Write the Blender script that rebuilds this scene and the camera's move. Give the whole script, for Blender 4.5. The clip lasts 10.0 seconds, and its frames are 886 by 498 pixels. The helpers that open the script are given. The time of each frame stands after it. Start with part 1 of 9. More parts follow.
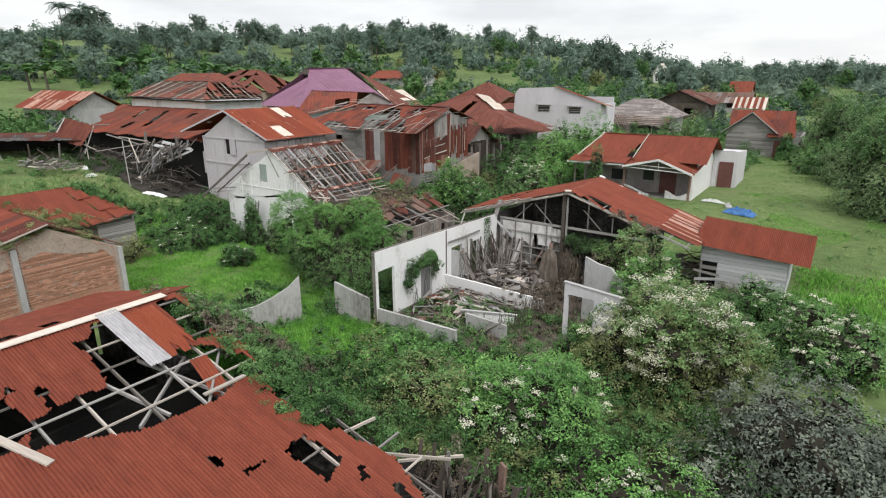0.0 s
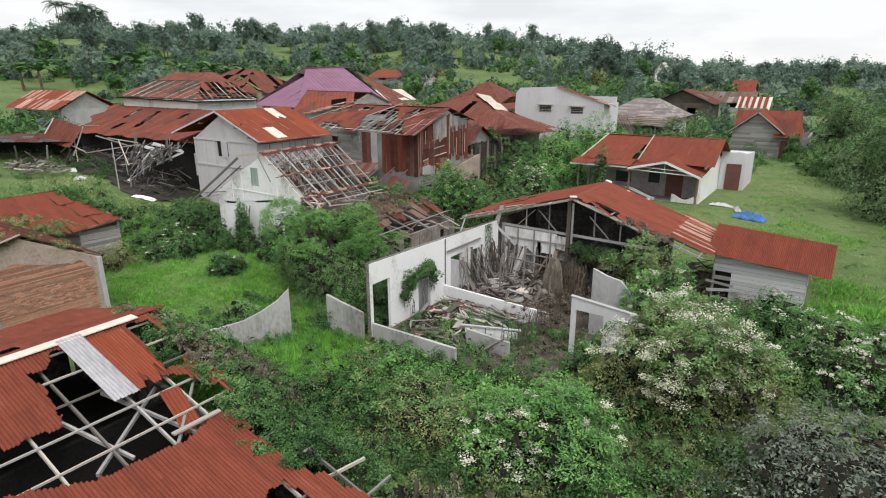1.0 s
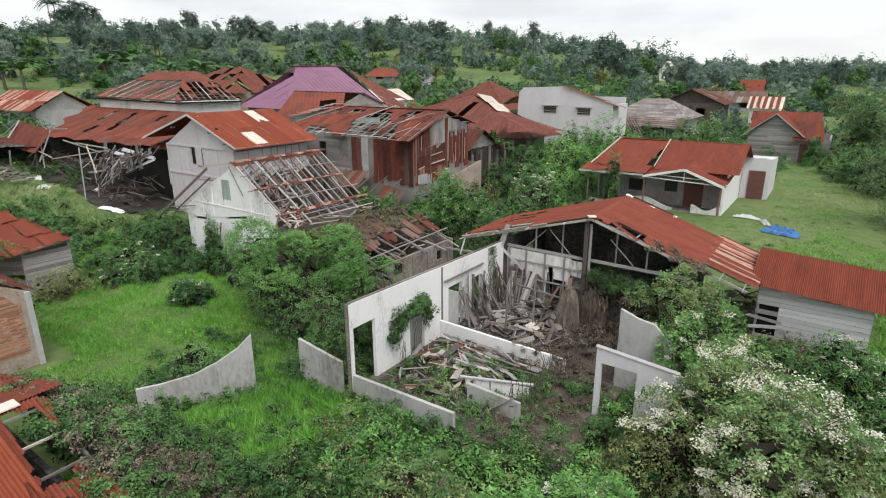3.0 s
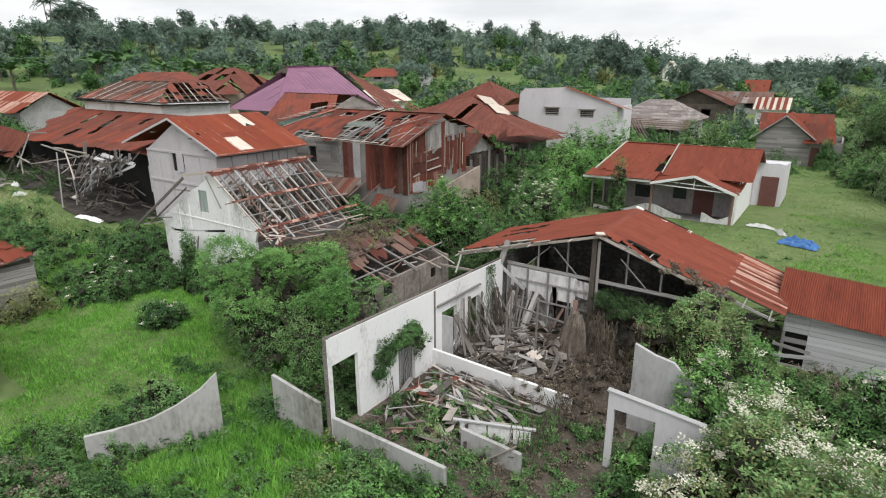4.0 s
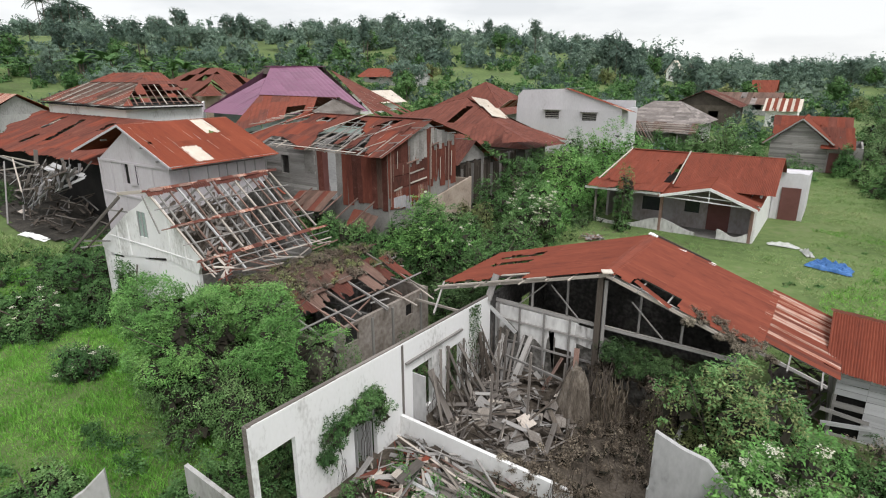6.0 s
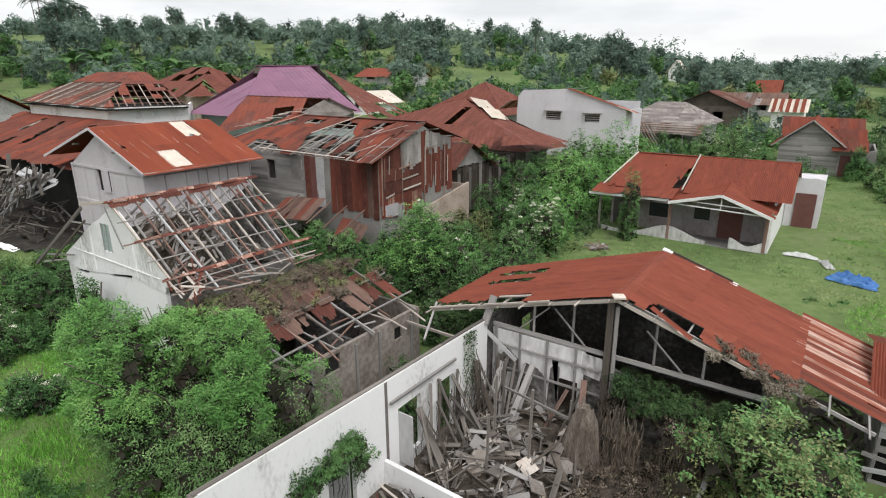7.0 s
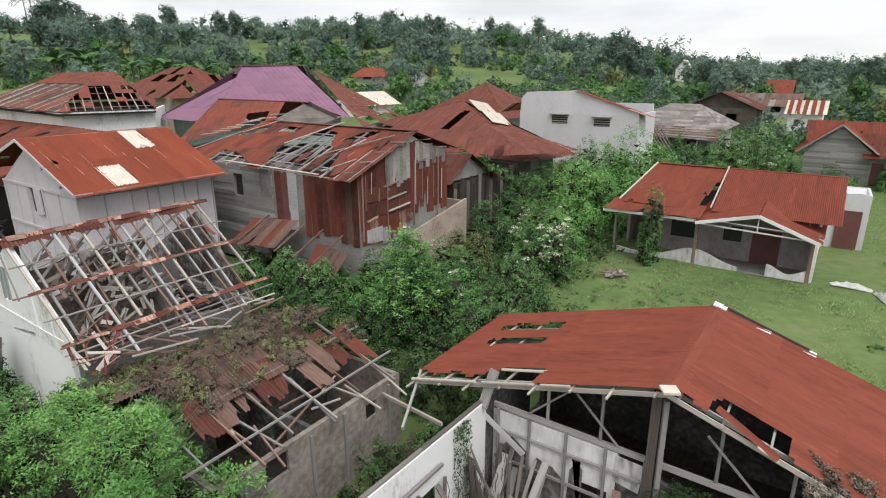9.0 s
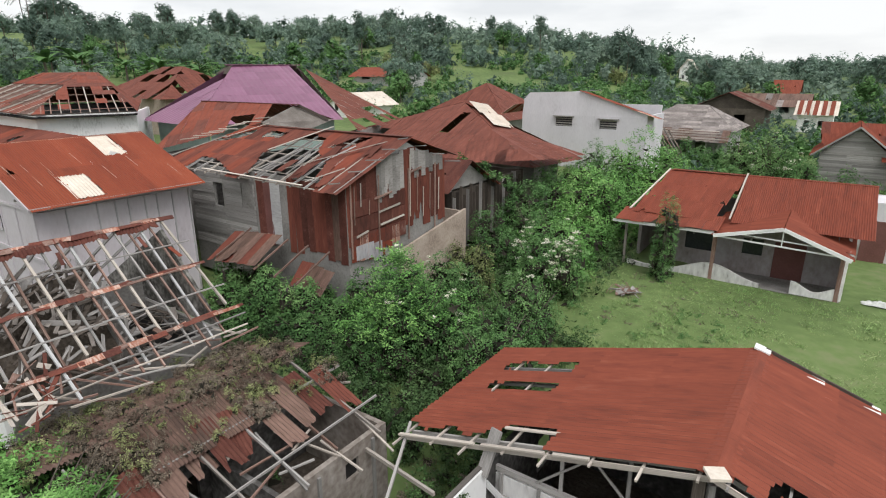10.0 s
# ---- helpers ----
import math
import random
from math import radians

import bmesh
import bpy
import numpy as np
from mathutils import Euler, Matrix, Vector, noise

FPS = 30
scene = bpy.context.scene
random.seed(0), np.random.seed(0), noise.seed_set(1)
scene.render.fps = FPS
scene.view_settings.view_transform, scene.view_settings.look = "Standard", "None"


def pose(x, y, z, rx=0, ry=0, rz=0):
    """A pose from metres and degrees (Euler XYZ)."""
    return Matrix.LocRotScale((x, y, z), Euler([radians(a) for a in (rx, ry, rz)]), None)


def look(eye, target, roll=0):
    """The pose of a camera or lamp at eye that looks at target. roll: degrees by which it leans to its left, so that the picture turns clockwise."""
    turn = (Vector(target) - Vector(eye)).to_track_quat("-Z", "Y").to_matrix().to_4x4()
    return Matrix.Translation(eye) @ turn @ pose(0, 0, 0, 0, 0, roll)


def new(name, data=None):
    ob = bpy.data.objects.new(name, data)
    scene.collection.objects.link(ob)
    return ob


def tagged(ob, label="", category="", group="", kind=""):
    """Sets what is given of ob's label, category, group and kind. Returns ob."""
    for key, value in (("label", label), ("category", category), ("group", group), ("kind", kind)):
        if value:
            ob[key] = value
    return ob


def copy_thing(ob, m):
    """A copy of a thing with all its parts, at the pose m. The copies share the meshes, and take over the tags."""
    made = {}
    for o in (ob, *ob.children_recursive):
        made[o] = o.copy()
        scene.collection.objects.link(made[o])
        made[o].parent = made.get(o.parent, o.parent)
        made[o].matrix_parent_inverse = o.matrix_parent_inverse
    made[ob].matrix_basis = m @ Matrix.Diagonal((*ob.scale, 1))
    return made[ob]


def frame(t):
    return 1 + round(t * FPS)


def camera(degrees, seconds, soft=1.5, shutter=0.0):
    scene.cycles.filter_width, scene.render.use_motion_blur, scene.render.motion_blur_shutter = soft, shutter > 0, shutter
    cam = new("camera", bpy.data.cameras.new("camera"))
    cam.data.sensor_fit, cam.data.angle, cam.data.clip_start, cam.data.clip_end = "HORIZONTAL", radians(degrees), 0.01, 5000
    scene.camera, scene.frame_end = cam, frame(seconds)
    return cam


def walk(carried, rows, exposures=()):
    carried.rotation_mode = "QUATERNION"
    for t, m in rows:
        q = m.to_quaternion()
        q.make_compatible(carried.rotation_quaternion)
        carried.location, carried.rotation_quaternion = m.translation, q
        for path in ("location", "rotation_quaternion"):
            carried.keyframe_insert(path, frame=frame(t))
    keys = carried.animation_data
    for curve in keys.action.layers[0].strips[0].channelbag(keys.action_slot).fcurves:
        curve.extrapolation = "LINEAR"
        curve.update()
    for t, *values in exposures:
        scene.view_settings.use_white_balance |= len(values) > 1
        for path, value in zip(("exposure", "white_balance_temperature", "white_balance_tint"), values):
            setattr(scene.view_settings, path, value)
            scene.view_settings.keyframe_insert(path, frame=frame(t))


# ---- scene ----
cam = camera(76.1, 10.0, soft=1.1)
PATH = [
    (0, (0.415, 0.174, 10.885), (-0.676, 1.746, 10.304), -0.2),
    (0.5, (-0.082, 0.89, 10.899), (-1.173, 2.462, 10.317), -0.2),
    (1, (-0.547, 1.666, 10.933), (-1.637, 3.237, 10.349), -0.2),
    (1.5, (-1.068, 2.511, 10.962), (-2.157, 4.083, 10.377), -0.2),
    (2, (-1.714, 3.528, 10.962), (-2.804, 5.099, 10.377), -0.2),
    (2.5, (-2.452, 4.588, 10.916), (-3.541, 6.16, 10.33), -0.2),
    (4, (-4.424, 8.138, 11.09), (-5.515, 9.707, 10.501), -0.2),
    (4.5, (-4.925, 9.281, 11.14), (-6.017, 10.85, 10.551), -0.2),
    (5, (-5.42, 10.508, 11.162), (-6.512, 12.077, 10.572), -0.2),
    (5.5, (-5.8, 11.594, 11.19), (-6.894, 13.161, 10.6), -0.2),
    (7, (-7.432, 14.905, 11.142), (-8.528, 16.471, 10.552), -0.2),
    (7.5, (-8.003, 15.982, 11.172), (-9.1, 17.546, 10.581), -0.1),
    (8, (-8.752, 17.253, 11.193), (-9.849, 18.818, 10.601), -0.1),
    (8.5, (-9.403, 18.382, 11.189), (-10.502, 19.945, 10.599), -0.1),
    (9, (-10.15, 19.643, 11.232), (-11.249, 21.205, 10.641), -0.2),
    (9.5, (-10.805, 20.761, 11.279), (-11.906, 22.323, 10.686), -0.2),
    (10, (-11.563, 22.018, 11.291), (-12.665, 23.578, 10.698), -0.2),
]
walk(cam, [(t, look(eye, target, roll)) for t, eye, target, roll in PATH])

# ---- light: overcast midday, thick white cloud with a weak wide sun ----
SUN_ELEVATION, SUN_TURN = 56.0, 125.0
world = bpy.data.worlds.new("world")
scene.world = world
world.use_nodes = True
wt = world.node_tree
wt.nodes.clear()
w_out = wt.nodes.new("ShaderNodeOutputWorld")
w_bg = wt.nodes.new("ShaderNodeBackground")
w_sky = wt.nodes.new("ShaderNodeTexSky")
w_sky.sky_type, w_sky.sun_disc = "NISHITA", False
w_sky.sun_elevation, w_sky.sun_rotation = radians(SUN_ELEVATION), radians(SUN_TURN)
w_scale = wt.nodes.new("ShaderNodeVectorMath")
w_scale.operation = "SCALE"
w_scale.inputs["Scale"].default_value = 0.1
w_co = wt.nodes.new("ShaderNodeTexCoord")
w_map = wt.nodes.new("ShaderNodeMapping")
w_map.inputs["Scale"].default_value = (2.2, 2.2, 9.0)
w_noise = wt.nodes.new("ShaderNodeTexNoise")
w_noise.inputs["Scale"].default_value, w_noise.inputs["Detail"].default_value = 1.6, 5.0
w_ramp = wt.nodes.new("ShaderNodeValToRGB")
w_ramp.color_ramp.elements[0].position, w_ramp.color_ramp.elements[0].color = 0.34, (0.9, 0.92, 0.945, 1)
w_ramp.color_ramp.elements[1].position, w_ramp.color_ramp.elements[1].color = 0.52, (1.08, 1.09, 1.1, 1)
w_mix = wt.nodes.new("ShaderNodeMixRGB")
w_mix.inputs["Fac"].default_value = 0.9
wt.links.new(w_co.outputs["Generated"], w_map.inputs["Vector"])
wt.links.new(w_map.outputs["Vector"], w_noise.inputs["Vector"])
wt.links.new(w_noise.outputs["Fac"], w_ramp.inputs["Fac"])
wt.links.new(w_sky.outputs["Color"], w_scale.inputs[0])
wt.links.new(w_scale.outputs["Vector"], w_mix.inputs["Color1"])
wt.links.new(w_ramp.outputs["Color"], w_mix.inputs["Color2"])
wt.links.new(w_mix.outputs["Color"], w_bg.inputs["Color"])
w_bg.inputs["Strength"].default_value = 0.84
wt.links.new(w_bg.outputs["Background"], w_out.inputs["Surface"])

sun = new("sun", bpy.data.lights.new("sun", "SUN"))
sun.data.energy, sun.data.angle, sun.data.color = 2.1, radians(34), (0.99, 0.975, 0.98)
sun.rotation_euler = (radians(90 - SUN_ELEVATION), 0, radians(180 - SUN_TURN))
scene.view_settings.exposure = 0.2

# ---- materials ----


def ramp_colors(node, stops):
    el = node.color_ramp.elements
    while len(el) < len(stops):
        el.new(0.5)
    for e, (p, c) in zip(el, stops):
        e.position, e.color = p, (*c, 1)


def mat(name, stops, big=0.7, fine=14.0, mix=0.45, rough=0.85, bump=0.25, spec=0.25, metal=0.0, stretch=(1, 1, 1), vary=0.25, island=False, translucent=0.0, dist=0.01):
    """A weathered surface: two scales of noise through a colour ramp, varied piece by piece, with fine relief."""
    m = bpy.data.materials.new(name)
    m.use_nodes = True
    t = m.node_tree
    t.nodes.clear()
    N, L = t.nodes.new, t.links.new
    out, bsdf = N("ShaderNodeOutputMaterial"), N("ShaderNodeBsdfPrincipled")
    co, info = N("ShaderNodeTexCoord"), N("ShaderNodeObjectInfo")
    off = N("ShaderNodeVectorMath")
    off.operation = "MULTIPLY_ADD"
    L(info.outputs["Random"], off.inputs[0])
    off.inputs[1].default_value = (37.0, 91.0, 53.0)
    L(co.outputs["Object"], off.inputs[2])
    mp = N("ShaderNodeMapping")
    mp.inputs["Scale"].default_value = stretch
    L(off.outputs[0], mp.inputs["Vector"])
    n1, n2 = N("ShaderNodeTexNoise"), N("ShaderNodeTexNoise")
    n1.inputs["Scale"].default_value, n1.inputs["Detail"].default_value = big, 4.0
    n2.inputs["Scale"].default_value, n2.inputs["Detail"].default_value = fine, 5.0
    L(mp.outputs["Vector"], n1.inputs["Vector"])
    L(mp.outputs["Vector"], n2.inputs["Vector"])
    blend = N("ShaderNodeMix")
    blend.inputs[0].default_value = mix
    L(n1.outputs["Fac"], blend.inputs[2])
    L(n2.outputs["Fac"], blend.inputs[3])
    rmp = N("ShaderNodeValToRGB")
    ramp_colors(rmp, stops)
    L(blend.outputs[0], rmp.inputs["Fac"])
    hsv = N("ShaderNodeHueSaturation")
    rnd = N("ShaderNodeMapRange")
    rnd.inputs["To Min"].default_value, rnd.inputs["To Max"].default_value = 1 - vary, 1 + vary
    if island:
        geo = N("ShaderNodeNewGeometry")
        L(geo.outputs["Random Per Island"], rnd.inputs["Value"])
    else:
        L(info.outputs["Random"], rnd.inputs["Value"])
    L(rnd.outputs["Result"], hsv.inputs["Value"])
    L(rmp.outputs["Color"], hsv.inputs["Color"])
    L(hsv.outputs["Color"], bsdf.inputs["Base Color"])
    bsdf.inputs["Roughness"].default_value = rough
    bsdf.inputs["Metallic"].default_value = metal
    bsdf.inputs["Specular IOR Level"].default_value = spec
    if bump:
        b = N("ShaderNodeBump")
        b.inputs["Strength"].default_value, b.inputs["Distance"].default_value = bump, dist
        L(n2.outputs["Fac"], b.inputs["Height"])
        L(b.outputs["Normal"], bsdf.inputs["Normal"])
    if translucent:
        tr, mx = N("ShaderNodeBsdfTranslucent"), N("ShaderNodeMixShader")
        L(hsv.outputs["Color"], tr.inputs["Color"])
        mx.inputs[0].default_value = translucent
        L(bsdf.outputs[0], mx.inputs[1])
        L(tr.outputs[0], mx.inputs[2])
        L(mx.outputs[0], out.inputs["Surface"])
    else:
        L(bsdf.outputs[0], out.inputs["Surface"])
    return m


RUST = mat("rusted_iron", [(0.28, (0.125, 0.034, 0.021)), (0.44, (0.19, 0.047, 0.027)), (0.58, (0.226, 0.057, 0.032)), (0.78, (0.285, 0.1, 0.063))], big=1.3, fine=7, mix=0.4, rough=0.75, stretch=(2.0, 0.35, 1), vary=0.05, bump=0.15)
RUST_RED = mat("bright_rusted_iron", [(0.25, (0.12, 0.033, 0.021)), (0.42, (0.22, 0.05, 0.025)), (0.62, (0.265, 0.066, 0.032)), (0.85, (0.33, 0.165, 0.115))], big=0.5, fine=6, mix=0.4, rough=0.7, stretch=(2.2, 0.3, 1), vary=0.08, bump=0.15)
RUST_DARK = mat("dark_rusted_iron", [(0.25, (0.04, 0.018, 0.015)), (0.45, (0.1, 0.033, 0.024)), (0.65, (0.15, 0.056, 0.04)), (0.85, (0.23, 0.14, 0.115))], big=0.5, fine=7, mix=0.45, rough=0.8, stretch=(2.0, 0.35, 1), vary=0.18, bump=0.15)
RUST_CLAD = mat("deep_brown_rusted_cladding", [(0.24, (0.035, 0.018, 0.015)), (0.42, (0.085, 0.03, 0.022)), (0.6, (0.125, 0.046, 0.034)), (0.78, (0.27, 0.19, 0.165))], big=0.7, fine=6, mix=0.55, rough=0.85, stretch=(3, 3, 0.25), vary=0.3)
RUST_BROWN = mat("brown_rusted_iron", [(0.26, (0.07, 0.026, 0.02)), (0.44, (0.14, 0.044, 0.03)), (0.6, (0.18, 0.058, 0.039)), (0.8, (0.26, 0.12, 0.09))], big=1.2, fine=7, mix=0.4, rough=0.78, stretch=(2.0, 0.35, 1), vary=0.1, bump=0.15)
RUST_GREY = mat("grey_brown_rusted_iron", [(0.25, (0.05, 0.035, 0.03)), (0.45, (0.12, 0.075, 0.058)), (0.65, (0.2, 0.125, 0.1)), (0.85, (0.27, 0.2, 0.17))], big=0.6, fine=7, mix=0.45, rough=0.85, stretch=(2.0, 0.35, 1), vary=0.2, bump=0.15)
SOIL = mat("littered_dark_soil", [(0.3, (0.035, 0.028, 0.022)), (0.5, (0.085, 0.07, 0.055)), (0.7, (0.16, 0.135, 0.11))], big=0.9, fine=9, mix=0.5, rough=0.97, bump=0.8, dist=0.04, vary=0.05)
BLACK_EARTH = mat("near_black_earth", [(0.3, (0.016, 0.015, 0.013)), (0.5, (0.04, 0.036, 0.03)), (0.72, (0.09, 0.08, 0.068))], big=0.9, fine=9, mix=0.5, rough=0.97, bump=0.8, dist=0.04, vary=0.05)
STREAKED = mat("streaked_zinc", [(0.36, (0.24, 0.07, 0.04)), (0.46, (0.34, 0.15, 0.1)), (0.56, (0.47, 0.33, 0.27)), (0.7, (0.55, 0.45, 0.4))], big=1.2, fine=5, mix=0.5, rough=0.6, stretch=(3.5, 0.25, 1), vary=0.15)
ZINC = mat("grey_zinc", [(0.3, (0.2, 0.19, 0.19)), (0.5, (0.36, 0.35, 0.36)), (0.75, (0.5, 0.49, 0.5))], big=0.9, fine=8, rough=0.5, stretch=(2, 0.4, 1), vary=0.15, spec=0.4)
PALE_SHEET = mat("pale_new_sheet", [(0.3, (0.5, 0.42, 0.34)), (0.6, (0.66, 0.6, 0.52))], big=1, fine=6, rough=0.6, vary=0.08)
PURPLE = mat("purple_painted_iron", [(0.3, (0.17, 0.065, 0.12)), (0.55, (0.22, 0.09, 0.155)), (0.8, (0.27, 0.12, 0.2))], big=0.25, fine=5, mix=0.3, rough=0.5, stretch=(2, 0.3, 1), vary=0.05, spec=0.4)
WHITEWASH = mat("stained_whitewash", [(0.24, (0.24, 0.235, 0.215)), (0.36, (0.6, 0.59, 0.57)), (0.45, (0.79, 0.785, 0.77)), (0.8, (0.87, 0.865, 0.86))], big=0.55, fine=9, mix=0.35, rough=0.9, stretch=(1, 1, 0.5), vary=0.04)
PLASTER = mat("grey_plaster", [(0.22, (0.17, 0.165, 0.16)), (0.42, (0.36, 0.355, 0.35)), (0.65, (0.47, 0.465, 0.46)), (0.85, (0.56, 0.55, 0.54))], big=0.5, fine=8, mix=0.4, rough=0.9, stretch=(1, 1, 0.45), vary=0.08)
LILAC = mat("faded_lilac_paint", [(0.22, (0.3, 0.27, 0.28)), (0.42, (0.5, 0.46, 0.48)), (0.7, (0.58, 0.55, 0.57))], big=0.6, fine=8, mix=0.4, rough=0.85, stretch=(1, 1, 0.4), vary=0.06)
MOULDY = mat("mouldy_whitewash", [(0.2, (0.05, 0.046, 0.042)), (0.33, (0.27, 0.255, 0.24)), (0.43, (0.54, 0.525, 0.51)), (0.62, (0.73, 0.72, 0.7))], big=0.55, fine=5, mix=0.6, rough=0.95, stretch=(1, 1, 0.35), vary=0.1)
BLOCKWORK = mat("muddy_blockwork", [(0.28, (0.08, 0.065, 0.054)), (0.43, (0.2, 0.168, 0.143)), (0.58, (0.3, 0.265, 0.235)), (0.78, (0.42, 0.39, 0.355))], big=0.9, fine=5, mix=0.5, rough=0.95, bump=0.5, dist=0.02, vary=0.06)
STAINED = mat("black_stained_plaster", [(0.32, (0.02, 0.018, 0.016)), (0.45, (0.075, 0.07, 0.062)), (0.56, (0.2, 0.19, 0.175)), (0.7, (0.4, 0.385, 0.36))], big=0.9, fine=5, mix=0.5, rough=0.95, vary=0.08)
CONCRETE = mat("damp_concrete", [(0.25, (0.1, 0.09, 0.08)), (0.5, (0.24, 0.23, 0.215)), (0.8, (0.36, 0.345, 0.33))], big=0.8, fine=10, mix=0.45, rough=0.92, vary=0.08)
WOOD_GREY = mat("weathered_grey_wood", [(0.25, (0.12, 0.11, 0.1)), (0.5, (0.3, 0.285, 0.27)), (0.8, (0.45, 0.43, 0.41))], big=0.9, fine=16, mix=0.5, rough=0.9, stretch=(0.3, 1, 1.5), vary=0.3)
WOOD_SILVER = mat("silver_grey_boards", [(0.25, (0.24, 0.235, 0.23)), (0.5, (0.42, 0.415, 0.41)), (0.8, (0.6, 0.59, 0.58))], big=0.9, fine=14, mix=0.5, rough=0.9, stretch=(0.3, 1, 1.5), vary=0.18)
WOOD_FADED = mat("faded_pale_grey_boards", [(0.25, (0.34, 0.335, 0.335)), (0.48, (0.56, 0.555, 0.56)), (0.8, (0.72, 0.715, 0.72))], big=0.9, fine=14, mix=0.5, rough=0.9, stretch=(0.3, 1, 1.5), vary=0.16)
WOOD_PALE = mat("bleached_wood", [(0.25, (0.24, 0.2, 0.17)), (0.5, (0.44, 0.39, 0.34)), (0.8, (0.62, 0.57, 0.52))], big=0.9, fine=16, mix=0.5, rough=0.88, stretch=(0.3, 1, 1), vary=0.28)
WOOD_RED = mat("rust_stained_wood", [(0.25, (0.1, 0.055, 0.042)), (0.5, (0.22, 0.135, 0.108)), (0.8, (0.42, 0.33, 0.29))], big=1.5, fine=12, mix=0.5, rough=0.88, vary=0.3)
WOOD_DARK = mat("rotten_dark_wood", [(0.25, (0.03, 0.024, 0.02)), (0.5, (0.085, 0.07, 0.058)), (0.8, (0.17, 0.145, 0.12))], big=0.9, fine=14, mix=0.5, rough=0.92, vary=0.35)
WOOD_MUD = mat("muddy_grey_boards", [(0.25, (0.07, 0.06, 0.052)), (0.5, (0.175, 0.155, 0.138)), (0.8, (0.31, 0.285, 0.26))], big=0.9, fine=16, mix=0.5, rough=0.92, stretch=(0.3, 1, 1.5), vary=0.4)
DAMP_LILAC = mat("damp_stained_lilac_paint", [(0.28, (0.15, 0.125, 0.11)), (0.45, (0.3, 0.265, 0.255)), (0.6, (0.4, 0.37, 0.375)), (0.8, (0.48, 0.455, 0.465))], big=0.5, fine=5, mix=0.35, rough=0.92, stretch=(1, 1, 0.6), vary=0.05)
MOSSY = mat("mossy_weathered_cement", [(0.24, (0.1, 0.1, 0.075)), (0.38, (0.27, 0.265, 0.24)), (0.52, (0.42, 0.41, 0.395)), (0.8, (0.56, 0.55, 0.54))], big=0.5, fine=7, mix=0.38, rough=0.95, stretch=(1, 1, 0.45), vary=0.06)
# near-black colour for openings and insides that lie in deep shade
SHADE_BLACK = mat("shade_black_surface", [(0.3, (0.006, 0.006, 0.006)), (0.7, (0.03, 0.028, 0.026))], rough=0.95, vary=0.1)
BRICK = mat("soft_orange_brick", [(0.25, (0.25, 0.115, 0.07)), (0.5, (0.42, 0.22, 0.145)), (0.8, (0.5, 0.34, 0.26))], big=1.2, fine=9, rough=0.95, vary=0.35, bump=0.5, dist=0.02)
MORTAR = mat("sandy_mortar", [(0.3, (0.22, 0.17, 0.135)), (0.5, (0.37, 0.3, 0.245)), (0.7, (0.46, 0.39, 0.325))], big=1.1, fine=9, rough=0.95, vary=0.05, bump=0.4)
DOOR_RED = mat("brown_red_door_paint", [(0.3, (0.12, 0.05, 0.042)), (0.7, (0.2, 0.09, 0.08))], big=1, fine=12, rough=0.7, vary=0.1)
GREEN_PAINT = mat("pale_green_paint", [(0.3, (0.25, 0.33, 0.3)), (0.7, (0.42, 0.5, 0.46))], big=1, fine=12, rough=0.8, vary=0.1)
BLUE_TARP = mat("blue_plastic_tarp", [(0.3, (0.06, 0.16, 0.4)), (0.55, (0.1, 0.25, 0.58)), (0.75, (0.25, 0.42, 0.7))], big=3, fine=20, rough=0.45, bump=0.4, dist=0.03)
WHITE_CLOTH = mat("white_plastic_cloth", [(0.3, (0.55, 0.55, 0.53)), (0.6, (0.8, 0.8, 0.78))], big=3, fine=20, rough=0.6, bump=0.4, dist=0.03)
GLASS_DARK = mat("dusty_dark_glass", [(0.3, (0.015, 0.017, 0.02)), (0.7, (0.05, 0.055, 0.06))], rough=0.25, bump=0.0, spec=0.5)


def leafmat(name, dark, mid, light, big=0.3, vary=0.35, tr=0.12, rough=0.6):
    return mat(name, [(0.36, dark), (0.5, mid), (0.64, light)], big=big, fine=2.2, mix=0.5, rough=rough, bump=0.0, spec=0.12, vary=vary, island=True, translucent=tr)


LEAF = leafmat("green_leaf", (0.03, 0.071, 0.025), (0.083, 0.176, 0.057), (0.16, 0.28, 0.1))
LEAF_SOFT = leafmat("soft_green_leaf", (0.036, 0.086, 0.03), (0.1, 0.21, 0.068), (0.215, 0.345, 0.13))
LEAF_BRIGHT = leafmat("bright_green_leaf", (0.075, 0.185, 0.046), (0.14, 0.305, 0.08), (0.235, 0.405, 0.125))
LEAF_OLIVE = leafmat("olive_leaf", (0.075, 0.095, 0.034), (0.19, 0.225, 0.09), (0.33, 0.35, 0.165))
LEAF_DARK = leafmat("dark_green_leaf", (0.03, 0.06, 0.024), (0.062, 0.115, 0.042), (0.105, 0.17, 0.066))
LEAF_GREY = leafmat("grey_purple_leaf", (0.075, 0.095, 0.072), (0.15, 0.175, 0.135), (0.27, 0.3, 0.235))
LEAF_DRY = leafmat("dry_brown_vine_leaf", (0.085, 0.066, 0.048), (0.17, 0.138, 0.105), (0.27, 0.235, 0.18), vary=0.5)
# leaf colours made paler and bluer, with the haze of distance mixed in
LEAF_HAZY = leafmat("haze_tinted_leaf", (0.104, 0.164, 0.126), (0.186, 0.264, 0.206), (0.275, 0.352, 0.27), big=0.05, tr=0.4)
LEAF_HAZY_DARK = leafmat("haze_tinted_dark_leaf", (0.066, 0.105, 0.084), (0.117, 0.174, 0.138), (0.174, 0.24, 0.187), big=0.05, tr=0.4)
